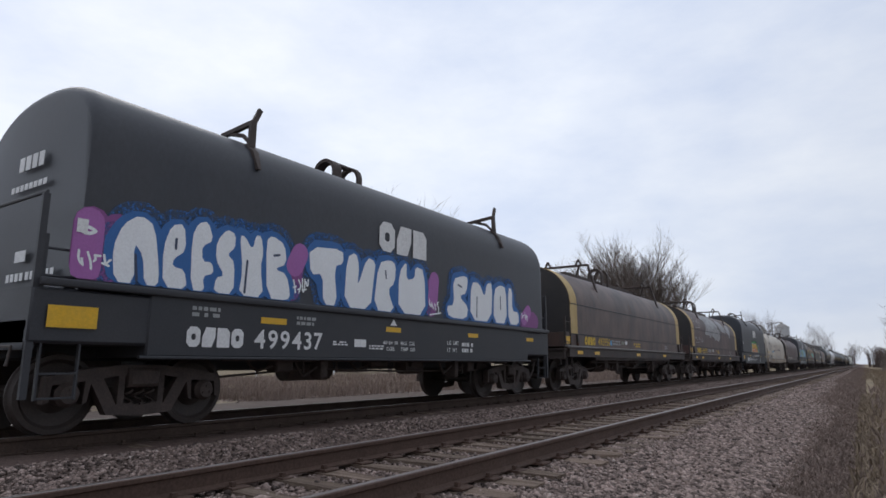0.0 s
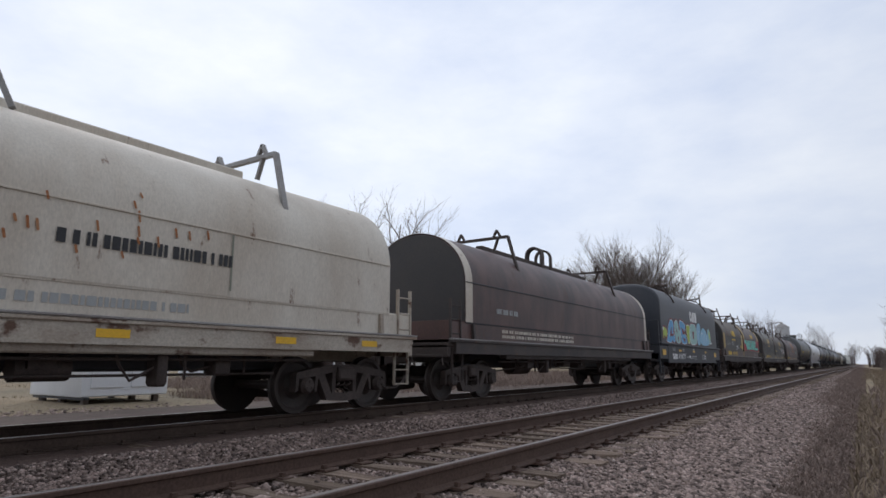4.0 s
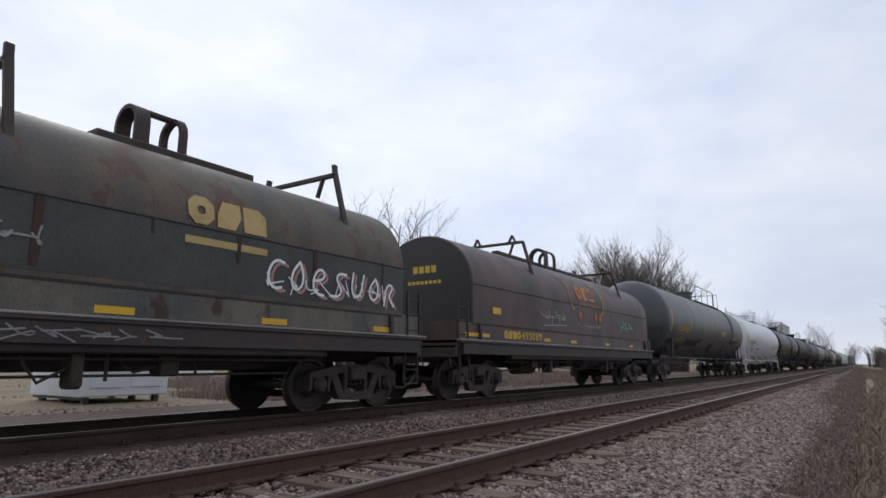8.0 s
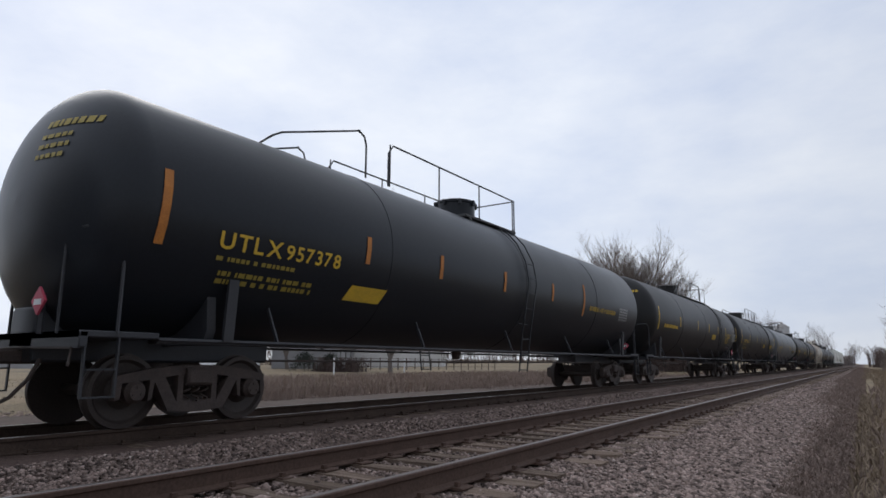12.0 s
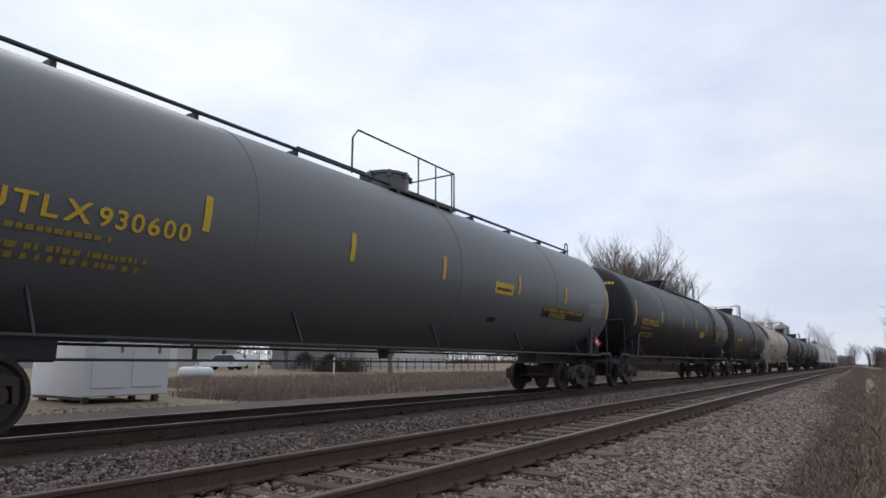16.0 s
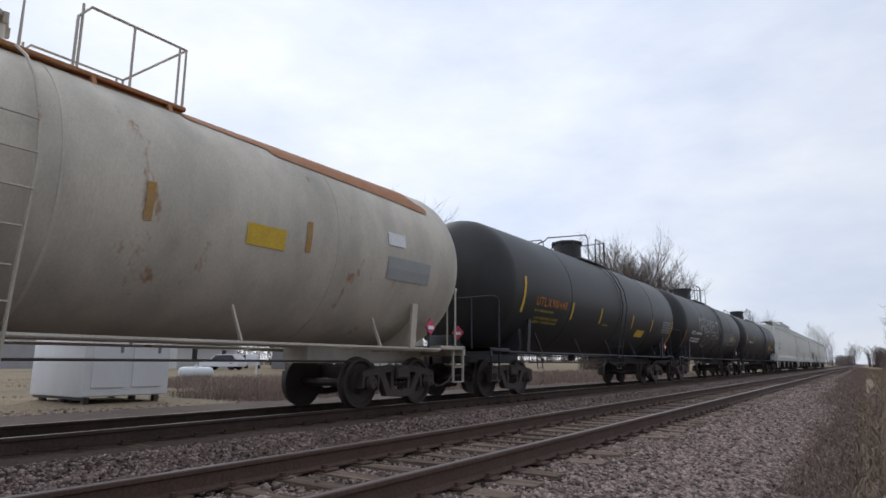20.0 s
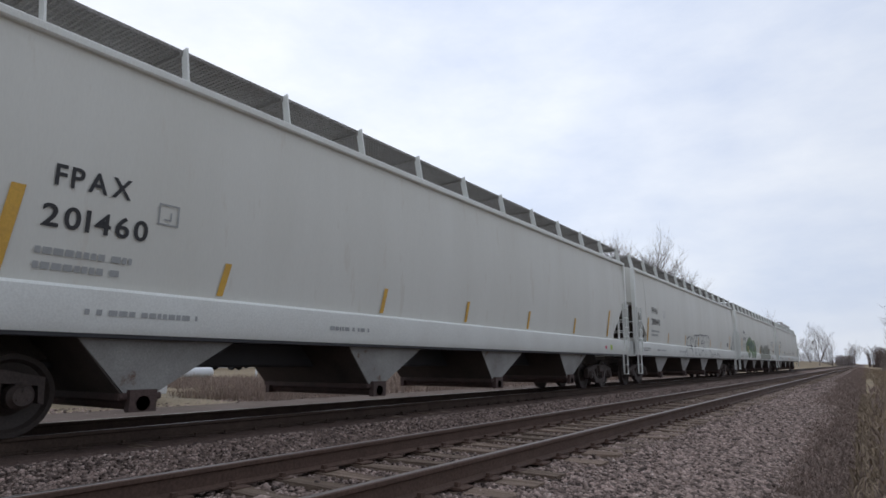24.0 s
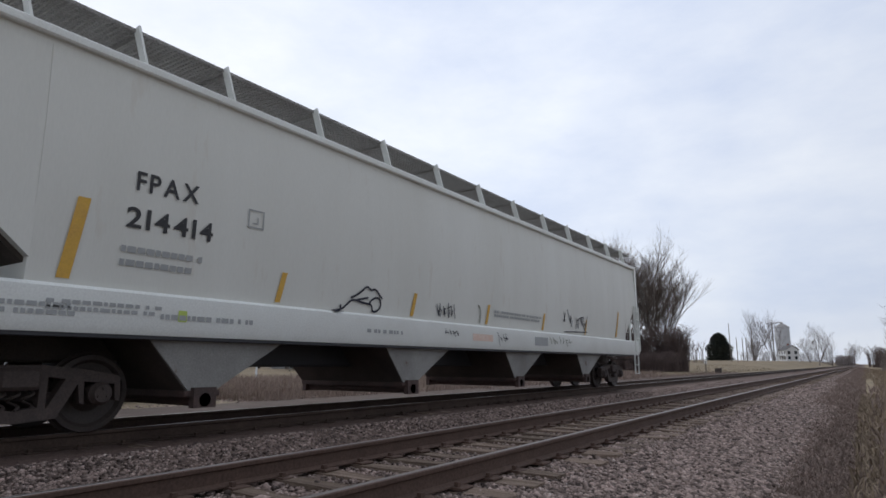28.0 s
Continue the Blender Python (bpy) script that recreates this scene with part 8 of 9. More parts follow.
    cell = [[(466.3, 1.85), (466.55, 2.2), (466.75, 2.2), (466.75, 1.64), (466.4, 1.64)], [(466.76, 1.9), (466.9, 2.2), (467.25, 2.4), (467.6, 2.3), (467.9, 1.95), (467.95, 1.64), (466.75, 1.64)], [(468.0, 1.8), (468.05, 2.15), (468.3, 2.4), (468.25, 2.1), (468.18, 1.64), (468.02, 1.64)],
            [(468.25, 1.8), (468.5, 2.12), (468.75, 2.12), (468.95, 1.85), (468.9, 1.64), (468.25, 1.64)], [(468.92, 1.8), (469.3, 2.35), (469.65, 2.48), (469.9, 2.36), (469.75, 2.0), (469.6, 1.64), (468.95, 1.64)], [(469.8, 1.75), (470.15, 2.3), (470.5, 2.45), (470.7, 2.36), (470.6, 1.9), (470.5, 1.64), (469.8, 1.64)],
            [(470.7, 1.75), (471.15, 2.4), (471.45, 2.5), (471.7, 2.36), (471.65, 2.0), (471.4, 1.64), (470.7, 1.64)], [(471.05, 1.7), (471.45, 2.0), (472.1, 2.15), (472.65, 2.02), (472.85, 1.64), (471.05, 1.64)]]
    for k, ring in enumerate(cell):
        ring = soften(ring)
        d.shapes([ring], P_PUTTY if k else M_OCHRE, "graffiti_letters", 0.0060 + 0.0012 * k, "olive grey rounded spray shape", lo=1.645)
        d.strokes([ring + ring[:1]], 0.045, M_DARKTXT, "graffiti_outline", 0.0064 + 0.0012 * k, lo=1.65)
    Decal((c2, u2), 1.602).patch(466.3, 472.9, 1.22, 1.62, P_PUTTY, "graffiti_foot", "olive grey paint down over the sill", lift=0.004)
    d.bars(473.8, 475.2, 2.35, 2.85, P_GREYB, 5)
    tag(d, 473.5, 474.3, 1.85, 2.15, M_DARKTXT, 85, 0.025, 5)
    tag(d, 474.4, 475.3, 1.8, 2.15, M_DARKTXT, 86, 0.03, 4)
    d.patch(475.45, 475.9, 1.85, 2.05, M_DARKTXT, "stencil_block")
    tag(d, 473.4, 474.6, 1.3, 1.5, M_DARKTXT, 87, 0.03, 5)
    tag(d, 476.3, 477.0, 3.2, 3.7, P_GREYB, 88, 0.02, 6)
    d = Decal((c3, u3), "hopper")
    d.strokes([[(484.71, 1.66), (484.96, 1.69), (485.13, 1.91), (485.46, 1.83), (485.74, 1.85), (485.62, 1.67), (485.93, 1.74), (485.95, 1.96), (485.73, 2.0), (485.6, 1.86)],
               [(485.13, 1.91), (485.36, 1.97), (485.38, 2.12), (485.52, 2.06), (485.49, 2.2), (485.66, 2.02), (485.72, 2.18), (485.83, 2.01), (485.93, 1.96)], [(484.89, 1.76), (484.88, 1.67)], [(485.27, 1.88), (485.55, 1.94)]], 0.038, P_INK, "spray_tag", 0.01, "dark crown-shaped scrawl")
    tag(d, 487.66, 488.44, 1.68, 2.05, P_INK, 92, 0.038, 6)
    d.strokes([[(489.31, 2.1), (489.45, 2.02), (489.4, 1.72)]], 0.04, P_OLIVE, "spray_tag", 0.01)
    tag(d, 494.0, 495.9, 1.76, 2.38, P_INK, 93, 0.05, 6)
    d.bars(490.05, 492.6, 1.88, 2.06, P_GREYB, 2)
    s = Decal((c3, u3), 1.602)
    tag(s, 487.9, 488.5, 1.32, 1.56, P_INK, 95, 0.03, 4)
    tag(s, 490.1, 490.65, 1.24, 1.54, P_INK, 97, 0.03, 4)
    tag(s, 493.0, 494.5, 1.28, 1.54, P_OLIVE, 98, 0.04, 7)
    s.patch(489.0, 489.9, 1.31, 1.46, M_FADEDORANGE, "faded_orange_panel", lift=0.003)
    s.patch(492.1, 492.9, 1.28, 1.50, P_GREYB, "stencil_panel")
    s.patch(481.93, 482.05, 1.32, 1.46, P_LIME, "lime_sticker")
    s.patch(479.15, 479.2, 1.28, 1.42, M_DARKTXT, "stencil_line")
    s.patch(479.9, 479.95, 1.28, 1.40, M_DARKTXT, "stencil_line")
    s.bars(480.4, 481.7, 1.36, 1.50, P_GREYB, 2)


M_FADEDORANGE = surface("faded_orange_spray", (0.72, 0.52, 0.42), 0.6, second=(0.76, 0.66, 0.59), amount=0.9, scale=4, bump=0.0, grain=0.15)
M_ORANGE = surface("orange_lettering", (0.55, 0.20, 0.03), 0.6, second=(0.34, 0.13, 0.04), amount=0.7, scale=5, bump=0.0, grain=0.2)
decorate_coils()
decorate_tanks()
decorate_hoppers()


# ---- the far side: equipment box, yard, trees, farm ----
M_BARK = surface("grey_bark", (0.165, 0.140, 0.125), 0.9, second=(0.110, 0.092, 0.082), amount=0.7, scale=3, bump=0.4, grain=0.3)
M_TWIG = surface("stuff_bare_twigs", (0.165, 0.132, 0.116), 0.9, second=(0.115, 0.092, 0.082), amount=0.6, scale=1, bump=0.0, grain=0.1, spread=0.25)
# Paler than the near twigs: distance haze is put into the colour.
M_FARTWIG = surface("stuff_haze_paled_twigs", (0.19, 0.165, 0.16), 0.95, second=(0.145, 0.125, 0.122), amount=0.6, scale=0.5, bump=0.0, grain=0.1, spread=0.2)
M_NEEDLE = surface("stuff_dark_evergreen", (0.046, 0.054, 0.044), 0.9, second=(0.026, 0.033, 0.027), amount=0.6, scale=1, bump=0.0, grain=0.2, spread=0.4)
M_SIDING = surface("white_siding", (0.68, 0.67, 0.66), 0.7, second=(0.55, 0.54, 0.53), amount=0.4, scale=1.0, bump=0.1, grain=0.08)
M_GREYWALL = surface("grey_metal_siding", (0.34, 0.34, 0.35), 0.6, second=(0.26, 0.25, 0.25), amount=0.5, scale=0.8, bump=0.1, grain=0.1)
M_ROOF = surface("dark_roof", (0.085, 0.08, 0.08), 0.8, second=(0.13, 0.12, 0.115), amount=0.5, scale=2, bump=0.2, grain=0.2)
M_GLASS = surface("dark_window_glass", (0.02, 0.024, 0.03), 0.08, bump=0.0, grain=0.02)
M_POLE = surface("weathered_pole_wood", (0.16, 0.13, 0.11), 0.9, second=(0.10, 0.085, 0.075), amount=0.6, scale=3, stretch=(4, 4, 0.4), bump=0.3, grain=0.2)
M_CARWHITE = surface("white_car_paint", (0.74, 0.75, 0.77), 0.25, second=(0.6, 0.6, 0.62), amount=0.3, scale=2, bump=0.0, grain=0.03)
M_TYRE = surface("tyre_rubber", (0.02, 0.02, 0.02), 0.8, bump=0.1)
M_BINGREY = surface("weathered_bin_steel", (0.54, 0.55, 0.57), 0.5, second=(0.44, 0.44, 0.45), amount=0.5, scale=0.4, bump=0.05, grain=0.08)
M_BRUSH = surface("stuff_thicket", (0.125, 0.090, 0.082), 0.95, second=(0.082, 0.060, 0.056), amount=0.7, scale=1, bump=0.0, grain=0.1, spread=0.35)


def bare_tree_meshes(seed, height, twig_mat=None, counts=(7, 8, 7, 5), twig_r=0.012, spread=0.55, wood_mat=None):
    """A short trunk, rising limbs set with branches all along, and fine upright twigs; wood and twigs as two meshes."""
    r = random.Random(seed)
    wood, twigs = Shape(), Shape()

    def grow(p, d, length, rad, level):
        pts, q, lift = [p], p, 0.10 if level else 0.0
        steps = (3, 6, 4, 3, 3)[level]
        for k in range(steps):
            d = (d + Vector((r.uniform(-1, 1), r.uniform(-1, 1), r.uniform(-0.5, 0.8))) * (0.11 + 0.03 * level) + Vector((0, 0, lift))).normalized()
            q = q + d * length / steps
            pts.append(q)
        (wood if level < 2 else twigs).tube([tuple(x) for x in pts], rad, (8, 6, 4, 3, 3)[level], max(twig_r * 0.5, rad * 0.35))
        if level == 4:
            return
        n = counts[level]
        for k in range(n):
            at = (0.55 + 0.45 * k / n) if level == 0 else 0.18 + 0.80 * (k + r.random()) / n
            i = min(steps - 1, int(at * steps))
            b = pts[i] + (pts[i + 1] - pts[i]) * (at * steps - i)
            a = 2.4 * k + r.uniform(-0.5, 0.5)
            out = Vector((math.cos(a), math.sin(a), 0.0)) * spread * (r.uniform(0.35, 1.15) if level == 0 else r.uniform(0.8, 1.5))
            nd = (d * (1.0 if level < 3 else 0.8) + out).normalized()
            size = (1.0, 0.62 - 0.30 * at, 0.52 - 0.12 * at, 0.60)[level] * r.uniform(0.75, 1.15)
            if level == 0:
                grow(b, nd, height * r.uniform(0.62, 0.80), rad * r.uniform(0.42, 0.6), 1)
            else:
                grow(b, nd, length * size, max(twig_r, rad * 0.42), level + 1)

    grow(Vector((0, 0, -0.2)), Vector((0.03, 0, 1)), height * 0.16, height * 0.016, 0)
    zs = sorted(v[2] for v in twigs.v)
    k = height / zs[int(len(zs) * 0.997)]
    for s in (wood, twigs):
        s.v = [(x * k, y * k, z * k) for x, y, z in s.v]
    return wood.mesh("trunk", wood_mat or M_BARK, 60), twigs.mesh("crown", twig_mat or M_TWIG, 0)


def tree(meshes, x, y, label, turn=0.0, size=1.0, group=""):
    t = thing("bare_tree", label, "tree", group, at=pose(x, y, ground_height(x, y) - 0.1 - 0.8 * field_rise(x, y), 0, 0, turn))
    t.scale = (size, size, size)
    part("trunk", meshes[0], None, t)
    part("crown", meshes[1], None, t)
    return t


def thicket(name, label, spots, seed, mat, height, twig=0.02, per=60):
    """Tangled brush: many thin upright stems, one mesh."""
    r = random.Random(seed)
    s = Shape()
    for x, y, w in spots:
        for _ in range(per):
            px, py = x + r.uniform(-w, w), y + r.uniform(-w, w)
            z = ground_height(px, py)
            h = height * r.uniform(0.4, 1.0)
            pts = [(px, py, z), (px + r.uniform(-.2, .2) * h * 0.5, py + r.uniform(-.2, .2) * h * 0.5, z + h * 0.5), (px + r.uniform(-.4, .4) * h * 0.6, py + r.uniform(-.4, .4) * h * 0.6, z + h)]
            s.tube(pts, twig, 3, twig * 0.4)
            for _ in range(3):
                k = r.uniform(0.3, 0.95)
                b = Vector(pts[1]) + (Vector(pts[2]) - Vector(pts[1])) * k
                e = b + Vector((r.uniform(-1, 1), r.uniform(-1, 1), r.uniform(0.2, 1))) * h * 0.22
                s.tube([tuple(b), tuple(e)], twig * 0.6, 3, twig * 0.3)
    return tagged(new(name, s.mesh(name, mat, 0)), label, "bushes", kind="stuff")


def evergreen(x, y, height, width, seed, label):
    t = thing("evergreen_tree", label, "tree", at=pose(x, y, ground_height(x, y) - 0.1))
    trunk = Shape()
    trunk.tube([(0, 0, 0), (0, 0, height * 0.9)], 0.22, 6, 0.05)
    part("trunk", trunk, M_BARK, t)
    r = random.Random(seed)
    s = Shape()
    for _ in range(5200):
        k = r.random()
        z = height * (0.02 + 0.95 * k)
        rad = width * (1 - k ** 2.3) ** 0.62 * (0.90 + 0.10 * math.sin(13.0 * k + 2)) * r.uniform(0.20, 1.04) ** 0.5
        a = r.uniform(0, 6.283)
        p = Vector((rad * math.cos(a), rad * math.sin(a), z))
        o = Vector((math.cos(a) * 0.6, math.sin(a) * 0.6, r.uniform(0.0, 0.8))) * r.uniform(0.5, 1.0)
        w = Vector((-math.sin(a), math.cos(a), r.uniform(-0.3, 0.3))) * r.uniform(0.3, 0.6)
        s.add([p - w, p + w, p + o], [(0, 1, 2)])
    part("crown", s, M_NEEDLE, t, smooth=0)
    return t


def shrub(x, y, width, height):
    t = thing("evergreen_shrub", "rounded dark evergreen shrub in the yard", "shrub", "yard shrubs", at=pose(x, y, ground_height(x, y) - 0.05))
    r = random.Random(int(x * 7))
    s, stem = Shape(), Shape()
    stem.tube([(0, 0, 0), (0, 0, height * 0.6)], 0.08, 5, 0.03)
    part("stem", stem, M_BARK, t)
    for _ in range(1400):
        a, b, q = r.uniform(0, 6.283), math.acos(r.uniform(0, 1)), r.uniform(0.6, 1.05)
        n = Vector((math.sin(b) * math.cos(a), math.sin(b) * math.sin(a), math.cos(b)))
        p = Vector((n.x * width * q, n.y * width * q, n.z * height * q))
        w = Vector((-math.sin(a), math.cos(a), r.uniform(-.4, .4))) * 0.07
        s.add([p - w, p + w, p + n * r.uniform(0.1, 0.25)], [(0, 1, 2)])
    part("crown", s, M_NEEDLE, t, smooth=0)
    return t


def equipment_box():
    """White railway equipment house on short posts beside the far track."""
    x1, y0 = -17.87, 8.75
    x0, y1 = -20.9, 11.32
    zg = ground_height(x1, y0)
    t = thing("equipment_house", "white steel railway equipment house on short posts", "equipment house", at=pose((x0 + x1) / 2, (y0 + y1) / 2, 0))
    w, l = (x1 - x0) / 2, (y1 - y0) / 2
    b = Shape()
    b.slab(-w, w, -l, l, -0.12, 3.25, 0.03)
    part("body", b, M_BOXWHITE, t)
    roof = Shape()
    roof.prism([(-w - 0.12, 3.25), (w + 0.12, 3.25), (w + 0.12, 3.33), (0, 3.52), (-w - 0.12, 3.33)], -l - 0.12, l + 0.12)
    part("roof", roof, M_BOXWHITE, t)
    for yy in (-l * 0.45, l * 0.45):
        d = Shape()
        d.slab(w, w + 0.035, yy - l * 0.36, yy + l * 0.36, 0.12, 2.6, 0.012)
        door = part("door", d, M_BOXWHITE, t)
        h = Shape()
        h.slab(w + 0.035, w + 0.07, yy + l * 0.22, yy + l * 0.28, 1.1, 1.3, 0.008)
        part("handle", h, M_GALV, door)
    for z in (0.98, 2.1):
        rib = Shape()
        rib.slab(-w - 0.01, w + 0.01, -l - 0.012, l + 0.01, z, z + 0.03, 0.004)
        part("wall_seam", rib, M_BOXWHITE, t)
    v = Shape()
    v.slab(w * 0.1, w * 0.5, -0.25, 0.25, 3.45, 3.7, 0.03)
    part("roof_vent", v, M_BOXWHITE, t)
    for xx in (-w + 0.3, 0.0, w - 0.25):
        for yy in (-l + 0.25, l - 0.25):
            leg = Shape()
            leg.slab(xx - 0.08, xx + 0.08, yy - 0.08, yy + 0.08, zg - 0.2, -0.12, 0.01)
            part("leg", leg, M_POLE, t)
    skid = Shape()
    skid.slab(-w, w, -l + 0.1, -l + 0.25, -0.2, -0.12, 0.01)
    part("skid", skid, M_SILL, t)


def propane_tank():
    x, y = -38.6, 26.5
    z = ground_height(x, y) - 0.05
    t = thing("propane_tank", "white propane tank lying on short legs", "gas tank", at=pose(x, y, z, 0, 0, -34))
    s = Shape()
    ring = [(-1.16 + 0.34 * (1 - math.sin(math.pi / 2 - a)), 0.37 * math.sin(a)) for a in [math.pi / 2 * k / 6 for k in range(7)]]
    s.lathe(ring + [(-y2, r) for y2, r in ring[::-1]], "y", (0, 0, 0.44), 24, caps=False)
    part("tank", s, M_BOXWHITE, t, smooth=60)
    d = Shape()
    d.lathe([(0.78, 0.13), (0.90, 0.12), (0.92, 0.0)], "z", (0, 0, 0), 12, caps=False)
    part("dome", d, M_BOXWHITE, t)
    for yy in (-0.7, 0.7):
        g = Shape()
        g.slab(-0.28, 0.28, yy - 0.06, yy + 0.06, -0.05, 0.16, 0.02)
        part("leg", g, M_GALV, t)


def suv(x, y, turn, label, size=1.0):
    t = thing("parked_car", label, "car", "parked vehicles", at=pose(x, y, ground_height(x, y), 0, 0, turn))
    b = Shape()
    prof = [(-2.2, 0.35), (2.2, 0.35), (2.25, 0.75), (2.1, 0.98), (1.05, 1.06), (0.45, 1.58), (-1.55, 1.62), (-2.1, 1.10), (-2.25, 0.7)]
    rings = []
    for x0, k in ((-0.9, 0.94), (-0.86, 1.0), (0.86, 1.0), (0.9, 0.94)):
        rings.append([(x0 if z < 1.1 else x0 * 0.82, yy * k, 0.35 + (z - 0.35) * k) for yy, z in prof])
    b.loft(rings)
    part("body", b, M_CARWHITE, t)
    for m in (-1, 1):
        g = Shape()
        pts = [(0.85, 1.08), (0.40, 1.50), (-1.45, 1.53), (-1.85, 1.10)]
        g.loft([[(m * (0.89 if z < 1.2 else 0.75), yy, z) for yy, z in pts], [(m * (0.87 if z < 1.2 else 0.73), yy, z) for yy, z in pts]][::m])
        part("side_window", g, M_GLASS, t)
        for yy in (-1.4, 1.4):
            w = Shape()
            w.lathe([(m * 0.72 - 0.11, 0.0), (m * 0.72 - 0.11, 0.36), (m * 0.72 + 0.2, 0.36), (m * 0.72 + 0.2, 0.22), (m * 0.72 + 0.17, 0.0)], "x", (0, yy, 0.36), 18, caps=False)
            part("wheel", w, M_TYRE, t)
    ws = Shape()
    ws.add([(-0.75, 1.12, 1.06), (0.75, 1.12, 1.06), (0.68, 0.52, 1.55), (-0.68, 0.52, 1.55)], [(0, 1, 2, 3)])
    part("windscreen", ws, M_GLASS, t, smooth=0)
    return t


def shed(name, x, y, turn, w, l, h, wall, label, rise=0.9, openings=2, category="building"):
    t = thing(name, label, category, at=pose(x, y, ground_height(x, y) - 0.1, 0, 0, turn))
    b = Shape()
    b.prism([(-w / 2, 0), (w / 2, 0), (w / 2, h), (0, h + rise), (-w / 2, h)], -l / 2, l / 2)
    part("wall", b, wall, t, smooth=20)
    for m in (-1, 1):
        r = Shape()
        pts = [(0, h + rise + 0.02), (m * (w / 2 + 0.35), h - 0.1), (m * (w / 2 + 0.35), h + 0.02), (0, h + rise + 0.14)]
        r.prism(pts if m < 0 else pts[::-1], -l / 2 - 0.3, l / 2 + 0.3)
        part("roof", r, M_ROOF, t, smooth=20)
    for k in range(openings):
        yy = -l / 2 + l * (k + 0.5) / openings
        for m in (-1, 1):
            o = Shape()
            o.slab(m * w / 2 - 0.04, m * w / 2 + 0.04, yy - 0.6, yy + 0.6, 0.9, min(h - 0.3, 2.3), 0.01)
            win = part("window", o, M_GLASS, t)
            f = Shape()
            f.slab(m * w / 2 - 0.05, m * w / 2 + 0.06, yy - 0.72, yy + 0.72, min(h - 0.3, 2.3), min(h - 0.3, 2.3) + 0.1, 0.01)
            part("lintel", f, M_SIDING, win)
    return t


def farmhouse(x, y):
    t = shed("farmhouse", x, y, 30, 6.2, 7.6, 5.4, M_SIDING, "white two-storey farmhouse with a dark gabled roof", rise=2.2, openings=3, category="house")
    for k in range(3):
        for m in (-1, 1):
            o = Shape()
            yy = -3.8 + 7.6 * (k + 0.5) / 3
            o.slab(m * 3.1 - 0.04, m * 3.1 + 0.04, yy - 0.5, yy + 0.5, 3.4, 4.9, 0.01)
            part("window", o, M_GLASS, t)
    for yy in (-1.6, 1.6):
        for z in (0.9, 3.4):
            for e in (-1, 1):
                o = Shape()
                o.slab(yy - 0.6, yy + 0.6, e * 3.8 - 0.04, e * 3.8 + 0.04, z, z + 1.5, 0.01)
                part("window", o, M_GLASS, t)
    c = Shape()
    c.slab(-0.4, 0.4, -0.4, 0.4, 6.4, 8.6, 0.03)
    part("chimney", c, surface("brick_chimney", (0.22, 0.10, 0.075), 0.9), t)
    p = Shape()
    p.slab(-5.0, -3.11, -2.4, 2.4, 2.5, 2.75, 0.03)
    part("porch_roof", p, M_ROOF, t)
    return t


def silo(x, y):
    t = thing("grain_bin", "pale steel grain bin with a conical roof and fill spout", "grain bin", at=pose(x, y, ground_height(x, y) - 0.2))
    b = Shape()
    n = 40
    prof = [(0.0, 3.8)]
    for k in range(22):
        prof += [(0.2 + k * 0.85, 3.8), (0.2 + k * 0.85 + 0.42, 3.87)]
    b.lathe(prof + [(19.2, 3.85)], "z", (0, 0, 0), n, caps=False)
    part("wall", b, M_BINGREY, t, smooth=25)
    r = Shape()
    r.lathe([(19.2, 4.05), (21.4, 0.8), (21.9, 0.8), (22.2, 0.0)], "z", (0, 0, 0), n, caps=False)
    part("roof", r, M_GALV, t)
    s = Shape()
    s.tube([(-5.0, 0, 0), (-5.0, 0, 22.0)], 0.35, 6)
    s.tube([(-5.0, 0, 21.5), (0, 0, 22.1)], 0.25, 6)
    part("elevator_leg", s, M_GALV, t)


def pole(x, y, h, label, arm=True):
    t = thing("utility_pole", label, "utility pole", "utility poles", at=pose(x, y, ground_height(x, y) - 0.1))
    s = Shape()
    s.tube([(0, 0, 0), (0, 0, h)], 0.15, 8, 0.10)
    part("pole", s, M_POLE, t)
    if arm:
        a = Shape()
        a.slab(-1.1, 1.1, -0.06, 0.06, h - 0.6, h - 0.48, 0.01)
        part("crossarm", a, M_POLE, t)
        for xx in (-0.95, 0.0, 0.95):
            i = Shape()
            i.lathe([(h - 0.48, 0.04), (h - 0.36, 0.05), (h - 0.30, 0.0)], "z", (xx, 0, 0), 6, caps=False)
            part("insulator", i, M_GALV, t)


def fence(x0, y0, x1, y1, label, n=24, h=1.5):
    t = thing("post_and_rail_fence", label, "fence", at=pose(0, 0, 0))
    for k in range(n + 1):
        x, y = x0 + (x1 - x0) * k / n, y0 + (y1 - y0) * k / n
        z = ground_height(x, y)
        p = Shape()
        p.slab(x - 0.05, x + 0.05, y - 0.05, y + 0.05, z - 0.2, z + h, 0.01)
        part("post", p, M_POLE, t)
        if k:
            xp, yp = x0 + (x1 - x0) * (k - 1) / n, y0 + (y1 - y0) * (k - 1) / n
            for q in (0.4, 0.95, 1.4):
                b = Shape()
                b.bar((xp, yp, ground_height(xp, yp) + q), (x, y, z + q), 0.03, 0.06)
                part("rail", b, M_POLE, t)


